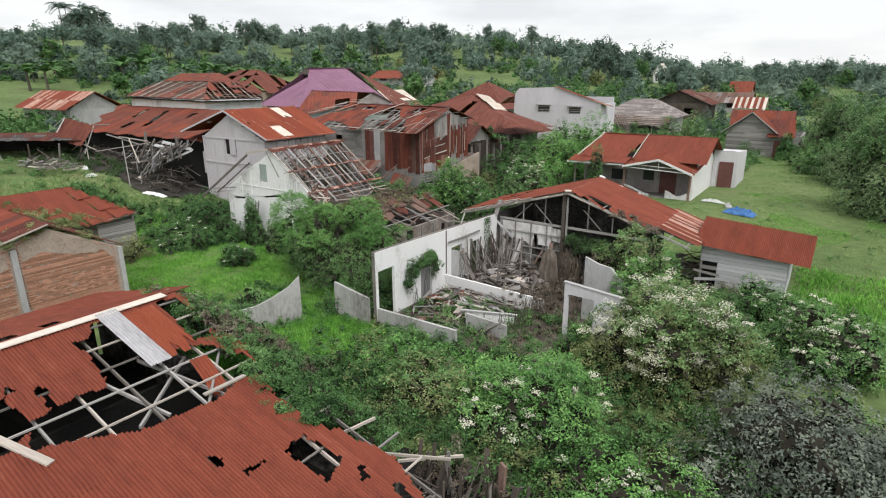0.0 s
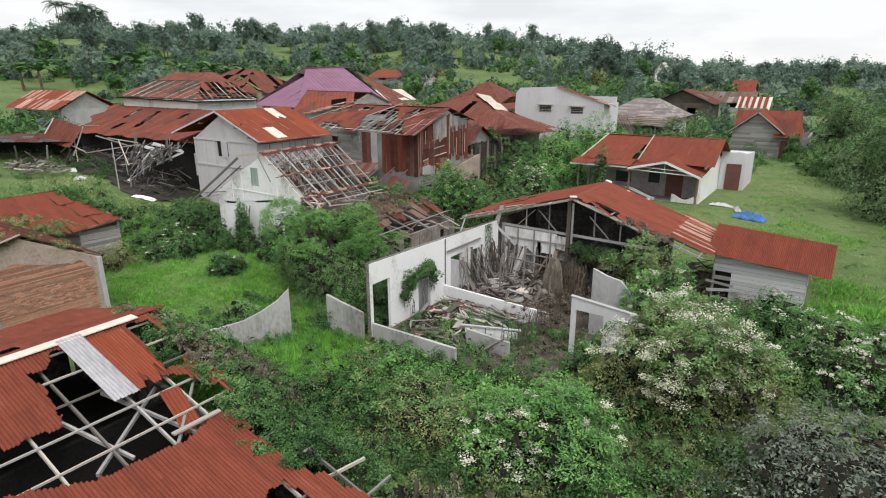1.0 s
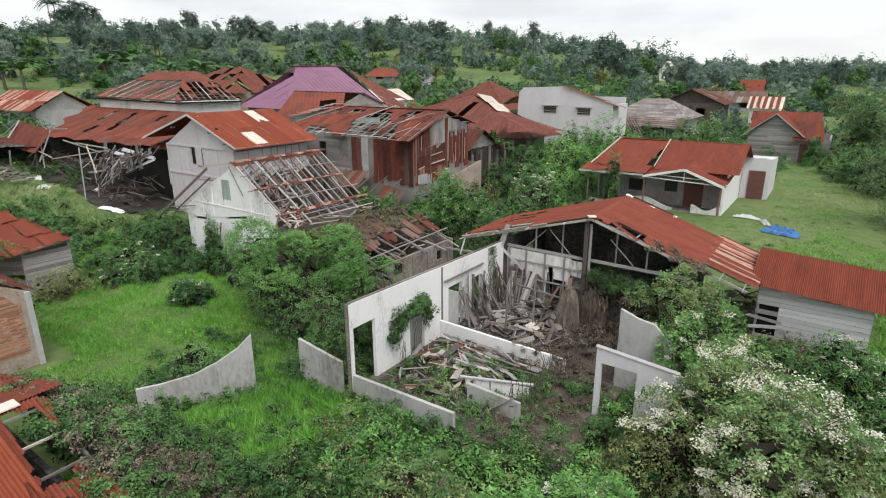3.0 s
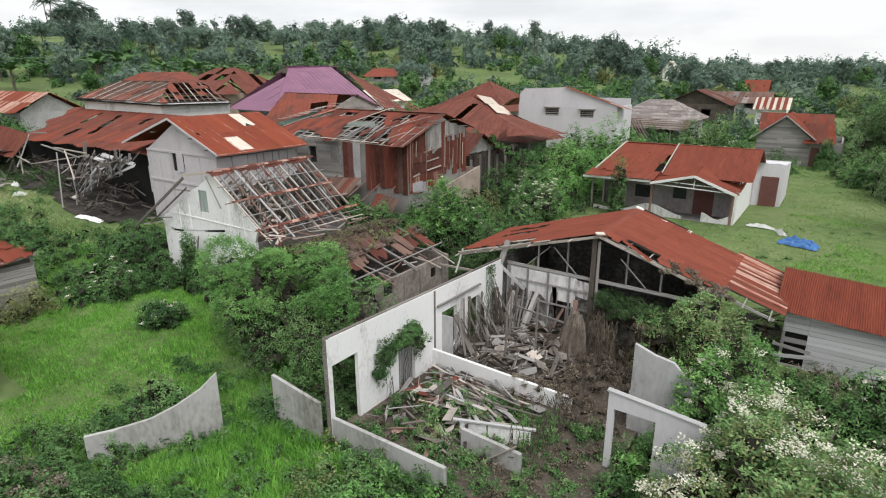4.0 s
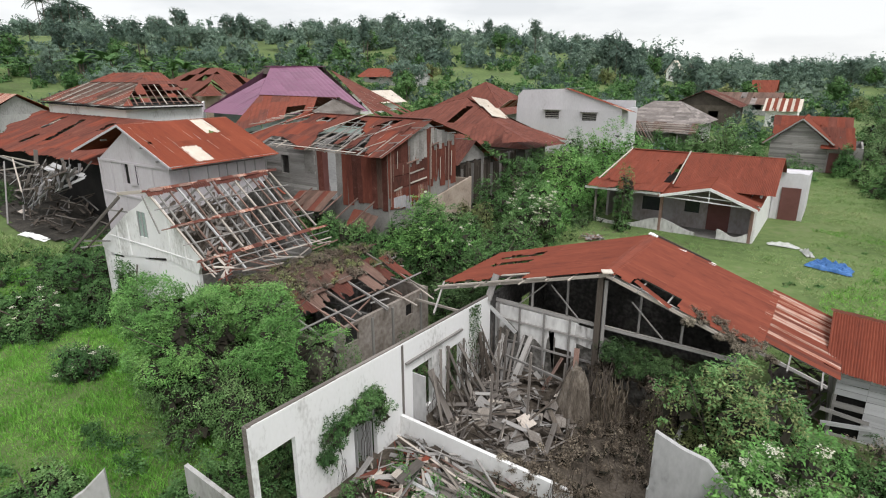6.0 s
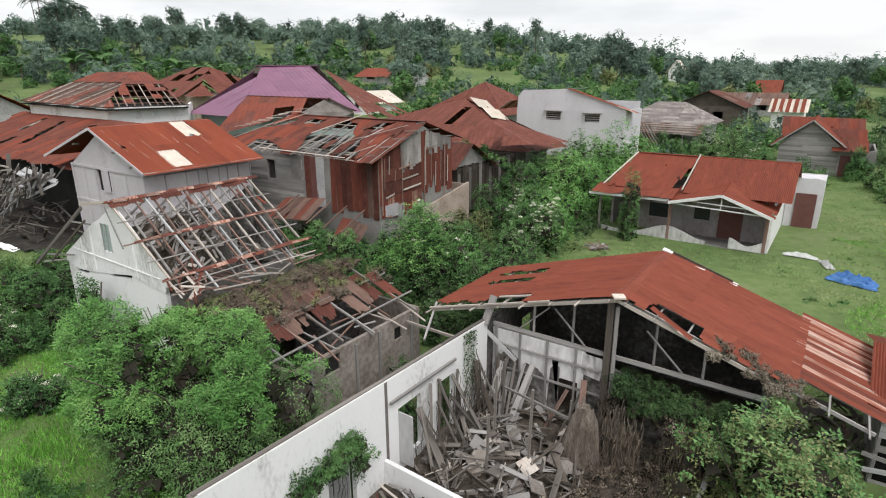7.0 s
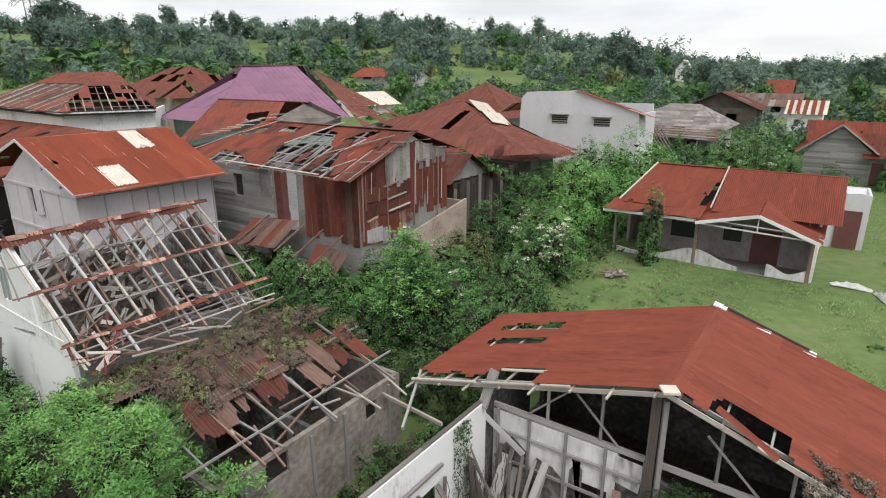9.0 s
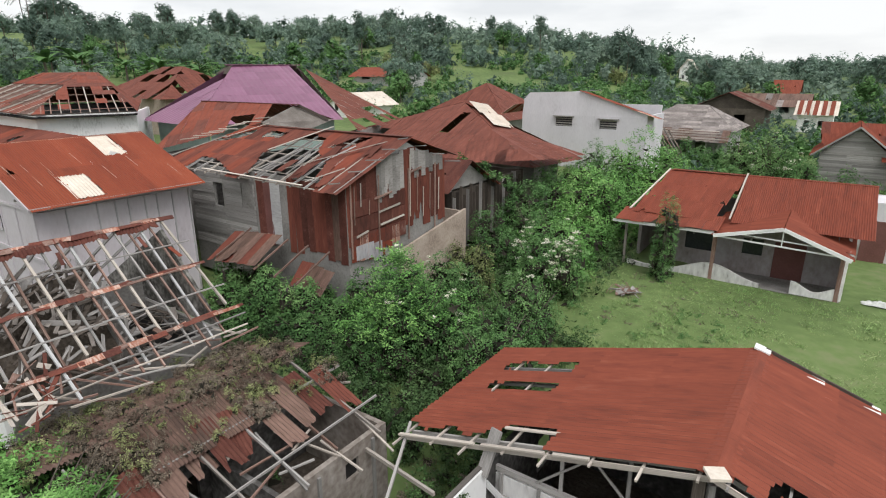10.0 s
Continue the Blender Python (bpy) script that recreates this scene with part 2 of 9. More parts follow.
HALL_WHITE = mat("pale_lilac_render", [(0.22, (0.4, 0.38, 0.38)), (0.4, (0.58, 0.56, 0.58)), (0.7, (0.68, 0.66, 0.68))], big=0.5, fine=7, mix=0.4, rough=0.85, stretch=(1, 1, 0.4), vary=0.04)
TILE = mat("grey_brown_roof_tile", [(0.3, (0.13, 0.11, 0.1)), (0.5, (0.24, 0.21, 0.195)), (0.7, (0.36, 0.32, 0.3))], big=0.8, fine=6, rough=0.85, vary=0.3)
LEAF_FEATHER = leafmat("grey_green_feathery_leaf", (0.085, 0.14, 0.065), (0.18, 0.27, 0.125), (0.3, 0.4, 0.2))
LEAF_PALE = leafmat("pale_young_leaf", (0.05, 0.105, 0.035), (0.145, 0.26, 0.09), (0.27, 0.39, 0.17))
GRASS_BRIGHT = leafmat("bright_grass_blade", (0.095, 0.24, 0.035), (0.165, 0.39, 0.065), (0.25, 0.49, 0.1), big=0.2, vary=0.3)
GRASS_DULL = leafmat("dull_grass_blade", (0.15, 0.262, 0.085), (0.24, 0.358, 0.13), (0.4, 0.425, 0.225), big=0.12, vary=0.2)
BLOSSOM = leafmat("white_blossom", (0.5, 0.5, 0.36), (0.68, 0.67, 0.54), (0.82, 0.8, 0.7), vary=0.12)
ROOTMAT = mat("matted_dead_roots", [(0.3, (0.05, 0.04, 0.03)), (0.5, (0.15, 0.125, 0.1)), (0.72, (0.3, 0.265, 0.225))], big=2.2, fine=12, mix=0.5, rough=0.97, stretch=(3, 3, 0.35), vary=0.05, bump=0.9, dist=0.05)
# near-black filler colour that paints the shade inside foliage
SHADE_FILL = mat("shade_fill_leaf", [(0.3, (0.012, 0.012, 0.008)), (0.7, (0.045, 0.04, 0.028))], big=2, fine=14, rough=0.97, vary=0.3, island=True, bump=0.0)
BARK = mat("grey_brown_bark", [(0.3, (0.06, 0.05, 0.04)), (0.7, (0.18, 0.155, 0.125))], big=2, fine=18, rough=0.95, bump=0.5)

# ---- building helpers ----
W = {}


def thing(name, base, label, category, group="", kind=""):
    ob = new(name)
    ob.location = base
    ob.empty_display_size = 0.2
    W[ob.name] = Matrix.Translation(base)
    return tagged(ob, label, category, group, kind)


def place(name, mesh, parent=None, m=None, label=""):
    """A mesh as an object at the world matrix m, under parent."""
    m = Matrix() if m is None else m
    ob = new(name, mesh)
    if parent:
        ob.parent = parent
        ob.matrix_basis = W[parent.name].inverted() @ m
    else:
        ob.matrix_basis = m
    W[ob.name] = m
    return tagged(ob, label)


def part(name, bm, material, parent, label=""):
    """A bmesh in world coordinates as ONE mesh object under parent, with its origin at the parent's base."""
    bm.transform(W[parent.name].inverted())
    bmesh.ops.remove_doubles(bm, verts=bm.verts, dist=0.0005)
    me = bpy.data.meshes.new(name)
    bmesh.ops.recalc_face_normals(bm, faces=bm.faces)
    bm.to_mesh(me)
    bm.free()
    me.materials.append(material)
    return place(name, me, parent, W[parent.name].copy(), label)


def solo(name, bm, material, label, category, group="", kind="", base=(0, 0, 0)):
    bm.transform(Matrix.Translation(base).inverted())
    me = bpy.data.meshes.new(name)
    bmesh.ops.recalc_face_normals(bm, faces=bm.faces)
    bm.to_mesh(me)
    bm.free()
    me.materials.append(material)
    return tagged(place(name, me, None, Matrix.Translation(base)), label, category, group, kind)


def box(bm, lo, hi):
    lo, hi = Vector(lo), Vector(hi)
    c = (lo + hi) / 2
    s = hi - lo
    bmesh.ops.create_cube(bm, size=1, matrix=Matrix.Translation(c) @ Matrix.Diagonal((*s, 1)))


def prism(bm, pts, shift):
    """A flat polygon pushed along shift into a solid."""
    a = [bm.verts.new(p) for p in pts]
    b = [bm.verts.new(Vector(p) + Vector(shift)) for p in pts]
    n = len(pts)
    bm.faces.new(a)
    bm.faces.new(b[::-1])
    for i in range(n):
        bm.faces.new((a[i], b[i], b[(i + 1) % n], a[(i + 1) % n]))


UNIT = {}


def unit_box(material, rough_edge=0.0):
    key = (material.name, rough_edge)
    if key not in UNIT:
        bm = bmesh.new()
        bmesh.ops.create_cube(bm, size=1)
        me = bpy.data.meshes.new("beam")
        bm.to_mesh(me)
        bm.free()
        me.materials.append(material)
        UNIT[key] = me
    return UNIT[key]


def beam(parent, name, p, q, w, h, material, roll=0.0, label=""):
    """A squared timber from p to q, w wide and h high."""
    p, q = Vector(p), Vector(q)
    d = q - p
    m = Matrix.Translation((p + q) / 2) @ d.to_track_quat("X", "Z").to_matrix().to_4x4() @ Matrix.Rotation(roll, 4, "X") @ Matrix.Diagonal((d.length, w, h, 1))
    ob = place(name, unit_box(material), parent, m, label)
    return ob


def wall(bm, p, q, z0, z1, thick, holes=(), top=None):
    """A wall from p to q (plan), with openings (u0, u1, z0, z1) cut right through; top: heights at its two ends."""
    p, q = Vector((*p, 0)), Vector((*q, 0))
    d = (q - p)
    length = d.length
    d.normalize()
    n = Vector((-d.y, d.x, 0)) * thick
    us = sorted({0.0, length, *[min(max(v, 0), length) for h in holes for v in h[:2]]})
    za, zb = top if top else (z1, z1)

    def zt(u):
        return za + (zb - za) * u / length
    for i in range(len(us) - 1):
        u0, u1 = us[i], us[i + 1]
        um = (u0 + u1) / 2
        spans, z = [], z0
        for h in sorted((h for h in holes if h[0] - 1e-6 < um < h[1] + 1e-6), key=lambda h: h[2]):
            if h[2] > z:
                spans.append((z, h[2]))
            z = max(z, h[3])
        spans.append((z, None))
        for a, b in spans:
            t0, t1 = (zt(u0), zt(u1)) if b is None else (b, b)
            if min(t0, t1) - a < 0.01:
                continue
            P0, P1 = p + d * u0, p + d * u1
            prism(bm, [(P0.x, P0.y, a), (P1.x, P1.y, a), (P1.x, P1.y, t1), (P0.x, P0.y, t0)], n)


SHEETS = {}


def sheet_mesh(w, l, material, k, waves):
    key = (round(w, 2), round(l, 2), material.name, k, waves)
    if key not in SHEETS:
        r = random.Random(hash((round(w * 100), round(l * 100), k)) & 0xFFFF)
        n = waves * 2
        verts, faces = [], []
        torn = [r.uniform(-0.02, 0.02) if k else 0.0 for _ in range(n + 1)]
        if k >= 3:
            c, dp = r.uniform(0.1, 0.9) * n, r.uniform(0.1, 0.35) * l
            torn = [t - max(0, dp * (1 - abs(i - c) / (0.25 * n))) for i, t in enumerate(torn)]
        bow = r.uniform(-0.012, 0.012)
        for j in range(3):
            for i in range(n + 1):
                x = (i / n - 0.5) * w
                y = -l * j / 2 - (torn[i] if j == 2 else 0)
                verts.append((x, y, (0.022 if i % 2 else -0.022) + (bow if j == 1 else 0)))
        for j in range(2):
            for i in range(n):
                a = j * (n + 1) + i
                faces.append((a, a + n + 1, a + n + 2, a + 1))
        me = bpy.data.meshes.new("sheet")
        me.from_pydata(verts, [], faces)
        me.materials.append(material)
        SHEETS[key] = me
    return SHEETS[key]


def ragged_sheet(w, l, material, waves, rows, kept, forward):
    """A corrugated sheet of which only the kept cells (row, column) are left."""
    n = waves * 2
    used, verts, faces = {}, [], []

    def at(q, p_):
        if (q, p_) not in used:
            used[q, p_] = len(verts)
            x = (p_ / n - 0.5) * w
            verts.append((x if forward else -x, -l * q / rows, 0.022 if p_ % 2 else -0.022))
        return used[q, p_]
    for q, p_ in kept:
        faces.append((at(q, p_), at(q + 1, p_), at(q + 1, p_ + 1), at(q, p_ + 1)))
    me = bpy.data.meshes.new("torn_sheet")
    me.from_pydata(verts, [], faces)
    me.materials.append(material)
    return me


def sheeting(parent, a, u, d, mats, w=0.8, l=2.0, skip=None, seed=1, waves=8, lift=0.03, torn=0.25, loose=0.012, name="sheet", cut=None):
    """Corrugated sheets on a slope: a is the top corner, u runs along the top, d down the slope. mats: (material, share) pairs.
    cut(x, y) tells where the iron is torn away; sheets on such an edge get a ragged outline."""
    r = random.Random(seed)
    a, u, d = Vector(a), Vector(u), Vector(d)
    nu, nd = max(1, round(u.length / w)), max(1, round(d.length / l))
    uw, dl = u.length / nu, d.length / nd
    ux, dy = u.normalized(), -d.normalized()
    nz = ux.cross(dy).normalized()
    if nz.z < 0:
        ux, nz = -ux, -nz
    total = sum(s for _, s in mats)
    for j in range(nd):
        for i in range(nu):
            s, t = (i + 0.5) / nu, (j + 0.5) / nd
            c = a + u * s + d * (j / nd)
            mid = a + u * s + d * t
            if skip and skip(mid.x, mid.y, s, t):
                r.random()
                continue
            k = r.choice((0, 1, 1, 2)) if r.random() > torn else r.choice((3, 4, 5))
            pick, m_ = r.random() * total, mats[-1][0]
            for mm, share in mats:
                if pick < share:
                    m_ = mm
                    break
                pick -= share
            rot = Matrix((ux, dy, nz)).transposed().to_4x4()
            tilt = Matrix.Rotation(r.uniform(-loose, loose), 4, "Z") @ Matrix.Rotation(r.uniform(0, loose), 4, "X")
            z = lift + 0.009 * (nd - j) + 0.004 * (i % 2)
            if cut:
                rows = max(4, round(dl / 0.055))
                kept, full = [], True
                for q in range(rows):
                    for p_ in range(waves * 2):
                        o = a + u * ((i + (p_ + 0.5) / (waves * 2)) / nu) + d * ((j + (q + 0.5) / rows) / nd)
                        if cut(o.x + 0.1 * noise.noise((o.x * 4, o.y * 4, 1)), o.y + 0.1 * noise.noise((o.x * 4, o.y * 4, 9))):
                            full = False
                        else:
                            kept.append((q, p_))
                if not kept:
                    continue
                if not full:
                    left = set(kept)
                    while left:
                        grow, blob = [left.pop()], []
                        while grow:
                            q, p_ = grow.pop()
                            blob.append((q, p_))
                            for nxt in ((q + 1, p_), (q - 1, p_), (q, p_ + 1), (q, p_ - 1)):
                                if nxt in left:
                                    left.discard(nxt)
                                    grow.append(nxt)
                        if len(blob) > 7:
                            place(name, ragged_sheet(uw * 1.05, dl * 1.07, m_, waves, rows, blob, (ux - u.normalized()).length < 0.1), parent, Matrix.Translation(c + nz * z) @ rot @ tilt)
                    continue
            place(name, sheet_mesh(uw * 1.05, dl * 1.07, m_, k, waves), parent, Matrix.Translation(c + nz * z) @ rot @ tilt)


def planks(parent, p, q, z0, z1, h, material, out=0.02, seed=1, miss=0.04, top=None, holes=(), thick=0.022, name="plank"):
    """Horizontal boards from p to q; top(u) gives the height of the wall's upper edge at u metres along."""
    r = random.Random(seed)
    p, q = Vector((*p, 0)), Vector((*q, 0))
    d = q - p
    length = d.length
    d.normalize()
    n = Vector((d.y, -d.x, 0)) * out
    rows = max(1, int((z1 - z0) / h))
    hh = (z1 - z0) / rows
    for k in range(rows):
        za, zb = z0 + k * hh, z0 + (k + 1) * hh
        u0, u1 = 0.0, length
        if top:
            us = [length * i / 60 for i in range(61) if top(length * i / 60) >= (za + zb) / 2]
            if not us:
                continue
            u0, u1 = us[0], us[-1]
        cuts = [(u0, u1)]
        for a, b, c, e in holes:
            if c < (za + zb) / 2 < e:
                cuts = [s for x, y in cuts for s in ((x, min(y, a)), (max(x, b), y)) if s[1] - s[0] > 0.05]
        for a, b in cuts:
            at = a
            while at < b - 0.05:
                end = min(b, at + r.uniform(2.2, 3.6))
                if b - end < 0.5:
                    end = b
                if r.random() > miss:
                    j = r.uniform(-0.006, 0.006)
                    P, Q = p + d * (at + 0.004) + n, p + d * (end - 0.004) + n
                    beam(parent, name, (P.x, P.y, (za + zb) / 2 + j), (Q.x, Q.y, (za + zb) / 2 + j + r.uniform(-0.012, 0.012)), thick, hh * 0.93, material)
                at = end


# ---- ground ----


def smooth(a, b, v):
    t = min(1.0, max(0.0, (v - a) / (b - a)))  # a may lie above b: the step then falls
    return t * t * (3 - 2 * t)


def ground_z(x, y):
    s = -0.8 * x + 0.35 * y
    z = -0.85 + 4.9 * smooth(35, 80, s) * (0.3 + 0.7 * smooth(0.12, 0.42, math.atan2(-x, max(y, 1)))) + 0.35 * smooth(40, 56, y) * smooth(-40, -20, x)
    z -= 0.35 * smooth(-21, -18, x) * smooth(-4, -8, x) * smooth(17, 20, y) * smooth(40, 37, y)
    dist = math.hypot(x, y)
    left = smooth(0.05, 0.7, math.atan2(-x, max(y, 1)))
    z += smooth(95, 290, dist) * (5.0 + 14.0 * left) + smooth(150, 320, dist) * (2.0 + 1.5 * left) + smooth(290, 900, dist) * 8
    z += 0.18 * noise.noise((x * 0.12, y * 0.12, 0)) + 0.06 * noise.noise((x * 0.5, y * 0.5, 3)) + smooth(90, 300, dist) * 2.5 * noise.noise((x * 0.012, y * 0.012, 9))
    return z


def walls(parent, name, material, runs, label=""):
    """Several walls, each a part of its own: (p, q, z0, z1, thick, holes, top)."""
    for run in runs:
        bm = bmesh.new()
        wall(bm, *run)
        part(name, bm, material, parent, label)


def inside_poly(x, y, poly):
    hit = False
    for (xa, ya), (xb, yb) in zip(poly, poly[1:] + poly[:1]):
        if (ya > y) != (yb > y) and x < (xb - xa) * (y - ya) / (yb - ya) + xa:
            hit = not hit
    return hit

# ---- ground sheet ----
GRASSLAND = mat("grassland", [(0.25, (0.11, 0.095, 0.06)), (0.42, (0.092, 0.136, 0.046)), (0.55, (0.132, 0.188, 0.064)), (0.75, (0.22, 0.21, 0.125))], big=0.09, fine=1.3, mix=0.4, rough=0.95, bump=0.6, dist=0.08, vary=0.0)


def axis(lo, hi, near_lo, near_hi, step, grow):
    vals = list(np.arange(near_lo, near_hi + step, step))
    s, v = step, near_lo
    while v > lo:
        s *= grow
        v -= s
        vals.insert(0, max(v, lo))
    s, v = step, vals[-1]
    while v < hi:
        s *= grow
        v += s
        vals.append(min(v, hi))
    return vals


gx, gy = axis(-1900, 1700, -90, 30, 1.2, 1.16), axis(-900, 2600, -5, 110, 1.2, 1.16)
me = bpy.data.meshes.new("ground")
me.from_pydata([(x, y, ground_z(x, y)) for y in gy for x in gx], [], [(j * len(gx) + i, j * len(gx) + i + 1, (j + 1) * len(gx) + i + 1, (j + 1) * len(gx) + i) for j in range(len(gy) - 1) for i in range(len(gx) - 1)])
me.polygons.foreach_set("use_smooth", [True] * len(me.polygons))
me.materials.append(GRASSLAND)
tagged(place("ground", me), "rough grassy village ground rising to wooded hills", "ground", kind="structure")

def debris(name, label, x0, x1, y0, y1, z, heap, n, seed, mats, lmin=0.5, lmax=2.2):
    """A heap of broken boards and ceiling panels on the floor."""
    r = random.Random(seed)
    t = thing(name, ((x0 + x1) / 2, (y0 + y1) / 2, z), label, "rubble")
    cx, cy = (x0 + x1) / 2, (y0 + y1) / 2
    for i in range(n):
        x, y = r.uniform(x0, x1), r.uniform(y0, y1)
        h = heap * max(0, 1 - 0.6 * abs(x - cx) / (x1 - x0) * 2) * r.random()
        a, e, L_ = r.uniform(0, math.tau), r.gauss(0, 0.16), r.uniform(lmin, lmax)
        v = Vector((math.cos(a) * math.cos(e), math.sin(a) * math.cos(e), math.sin(e))) * L_ / 2
        lift = z + 0.05 + h + abs(v.z)
        P, Q = Vector((x, y, lift)) - v, Vector((x, y, lift)) + v
        P.x, Q.x = min(max(P.x, x0), x1), min(max(Q.x, x0), x1)
        P.y, Q.y = min(max(P.y, y0), y1), min(max(Q.y, y0), y1)
        if (P - Q).length < 0.3:
            continue
        beam(t, "broken_board", P, Q, 0.03 + 0.17 * r.random() ** 2, r.uniform(0.015, 0.04), r.choice(mats), roll=r.gauss(0, 0.7))
    for i in range(n // 12):
        x, y = r.uniform(x0 + 0.4, x1 - 0.4), r.uniform(y0 + 0.4, y1 - 0.4)
        m = Matrix.Translation((x, y, z + 0.1 + heap * r.random())) @ Euler((r.gauss(0, 0.35), r.gauss(0, 0.35), r.uniform(0, 6.28))).to_matrix().to_4x4() @ Matrix.Diagonal((r.uniform(0.3, 0.95), r.uniform(0.25, 0.6), 0.012, 1))
        place("panel_fragment", unit_box(r.choice([WOOD_MUD, WOOD_MUD, WOOD_GREY, CONCRETE, WOOD_PALE])), t, m)
    return t



# ---- the roofless house with whitewashed walls and a rusted gable roof at its back ----
F = -1.0
# dark grey colour that stands for unlit rooms and their shade
SHADE_GREY = mat("shade_darkened_plaster", [(0.3, (0.03, 0.029, 0.028)), (0.5, (0.095, 0.09, 0.085)), (0.7, (0.26, 0.25, 0.235))], big=0.6, fine=6, mix=0.5, rough=0.95, vary=0.1)
ruin = thing("ruined_house", (-13.2, 26.0, F), "roofless whitewashed ruin with a rusted gable roof at its back", "house")
bm = bmesh.new()
box(bm, (-17.5, 20.0, F - 0.6), (-8.6, 37.4, F + 0.05))
part("floor_slab", bm, SOIL, ruin, "cracked concrete floor under rubble")
walls(ruin, "side_wall", WHITEWASH, [((-17.45, 31.9), (-17.45, 19.85), F - 0.4, 2.5, 0.16, [(10.6, 11.85, F, 1.68), (2.3, 3.25, F, 1.15), (4.2, 5.35, -0.6, 1.3), (7.3, 8.35, F, 0.95)], (2.3, 2.72))], "tall stained whitewashed side wall with openings")
for y in (23.6, 23.95, 24.28):
    beam(ruin, "door_board", (-17.5, y + 0.13, F), (-17.5, y + 0.13, 0.93), 0.03, 0.31, PLASTER)
walls(ruin, "pilaster", WOOD_MUD, [((-17.3, 19.85), (-17.3, 20.0), F - 0.4, 2.72, 0.2), ((-17.28, 25.95), (-17.28, 26.07), F, 2.48, 0.09)], "bare grey edge pilaster")
walls(ruin, "cross_wall", WHITEWASH, [((-11.0, 25.95), (-17.28, 25.95), F - 0.4, -0.15, 0.14, (), (-0.3, -0.12))], "low whitewashed cross wall")
walls(ruin, "front_sill_wall", MOSSY, [((-12.5, 19.9), (-17.15, 19.9), F - 0.5, -0.1, 0.14, (), (-0.12, -0.14)), ((-11.0, 21.9), (-13.2, 21.9), F - 0.2, -0.2, 0.14, (), (-0.25, -0.15))], "low broken wall with peeling whitewash")
walls(ruin, "back_wall", MOULDY, [((-13.6, 32.5), (-17.45, 32.5), F - 0.4, 1.85, 0.14, [(0.2, 1.0, F, 0.55)])], "mouldy white partition wall under the gable")
walls(ruin, "back_wall", STAINED, [((-8.3, 32.5), (-13.6, 32.5), F - 0.4, 0.9, 0.14, [(0.8, 1.7, F, 0.6), (3.6, 4.3, -0.2, 0.5)], (0.6, 1.7))], "blackened broken partition wall")
# rear room walls carry the roof's shade in their colour
walls(ruin, "rear_room_wall", SHADE_GREY, [((-17.45, 37.5), (-17.45, 31.9), F - 0.4, 2.3, 0.16, [(1.6, 2.7, 0.2, 1.3)]), ((-8.0, 37.5), (-17.29, 37.5), F - 0.4, 2.1, 0.16), ((-8.0, 32.7), (-8.0, 37.34), F - 0.4, 2.0, 0.16, [(1.5, 2.6, F, 1.0)])], "rear room wall darkened for the shade under the roof")
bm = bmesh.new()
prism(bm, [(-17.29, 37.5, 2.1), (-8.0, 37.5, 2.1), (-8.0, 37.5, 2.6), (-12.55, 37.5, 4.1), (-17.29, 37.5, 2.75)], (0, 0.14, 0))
part("rear_gable", bm, SHADE_GREY, ruin, "rear gable darkened for the shade under the roof")
# gateway and slab on the other side of the house
walls(ruin, "gateway", HALL_WHITE, [((-9.0, 23.65), (-6.2, 23.65), F - 0.4, 1.75, 0.15, [(0.2, 1.45, F - 0.2, 1.2)], (1.75, 1.5))], "grey plastered doorway wall left standing")
beam(ruin, "coping_board", (-9.05, 23.72, 1.79), (-6.2, 23.72, 1.54), 0.2, 0.05, PLASTER)
bm = bmesh.new()
prism(bm, [(-9.0, 26.1, F - 0.4), (-6.4, 26.1, F - 0.4), (-6.4, 26.1, 1.2), (-7.2, 26.1, 1.5), (-7.7, 26.1, 2.0), (-8.3, 26.1, 2.1), (-9.0, 26.1, 2.35)], (0, 0.14, 0))
part("wall_slab", bm, PLASTER, ruin, "broken grey wall slab")
walls(ruin, "side_wall", MOULDY, [((-8.95, 26.3), (-8.95, 32.3), F - 0.4, 0.2, 0.14, (), (0.4, 0.0))], "broken mouldy side wall under creeper")
for y0, y1, z0_, z1_ in ((19.9, 23.0, 2.76, 2.65), (23.0, 26.0, 2.66, 2.54), (26.0, 29.0, 2.55, 2.45), (29.0, 31.8, 2.45, 2.36)):
    beam(ruin, "coping_board", (-17.39, y0, z0_ - 0.015), (-17.39, y1, z1_ - 0.015), 0.12, 0.035, WOOD_MUD)
# the gable roof
roof_r = part("roof", (lambda b: (prism(b, [(-12.8, 31.9, 4.26), (-12.5, 31.9, 4.38), (-12.2, 31.9, 4.26)], (0, 5.95, 0)), b)[1])(bmesh.new()), RUST, ruin, "rusted corrugated gable roof")


def torn_rl(x, y):
    return (-19.1 < x < -16.9 and 35.95 < y < 36.55) or (-18.9 < x < -16.9 and 34.6 < y < 35.15) or (-17.2 < x < -15.8 and y < 32.75) or (x < -16.9 and y < 32.3 + 0.15 * math.sin(x * 5))


sheeting(roof_r, (-12.5, 31.95, 4.3), (0, 5.85, 0), (-7.45, 0, -2.12), [(RUST, 1)], w=0.73, l=1.9, seed=4, waves=4, torn=0.0, loose=0.006, cut=torn_rl)
sheeting(roof_r, (-12.5, 31.95, 4.3), (0, 5.85, 0), (5.05, 0, -1.66), [(RUST, 1)], w=0.73, l=1.7, seed=5, waves=4, torn=0.0, loose=0.006, cut=lambda x, y: (y < 32.75 and -11.7 < x < -10.1) or y < 32.0 + 0.12 * math.sin(x * 6))
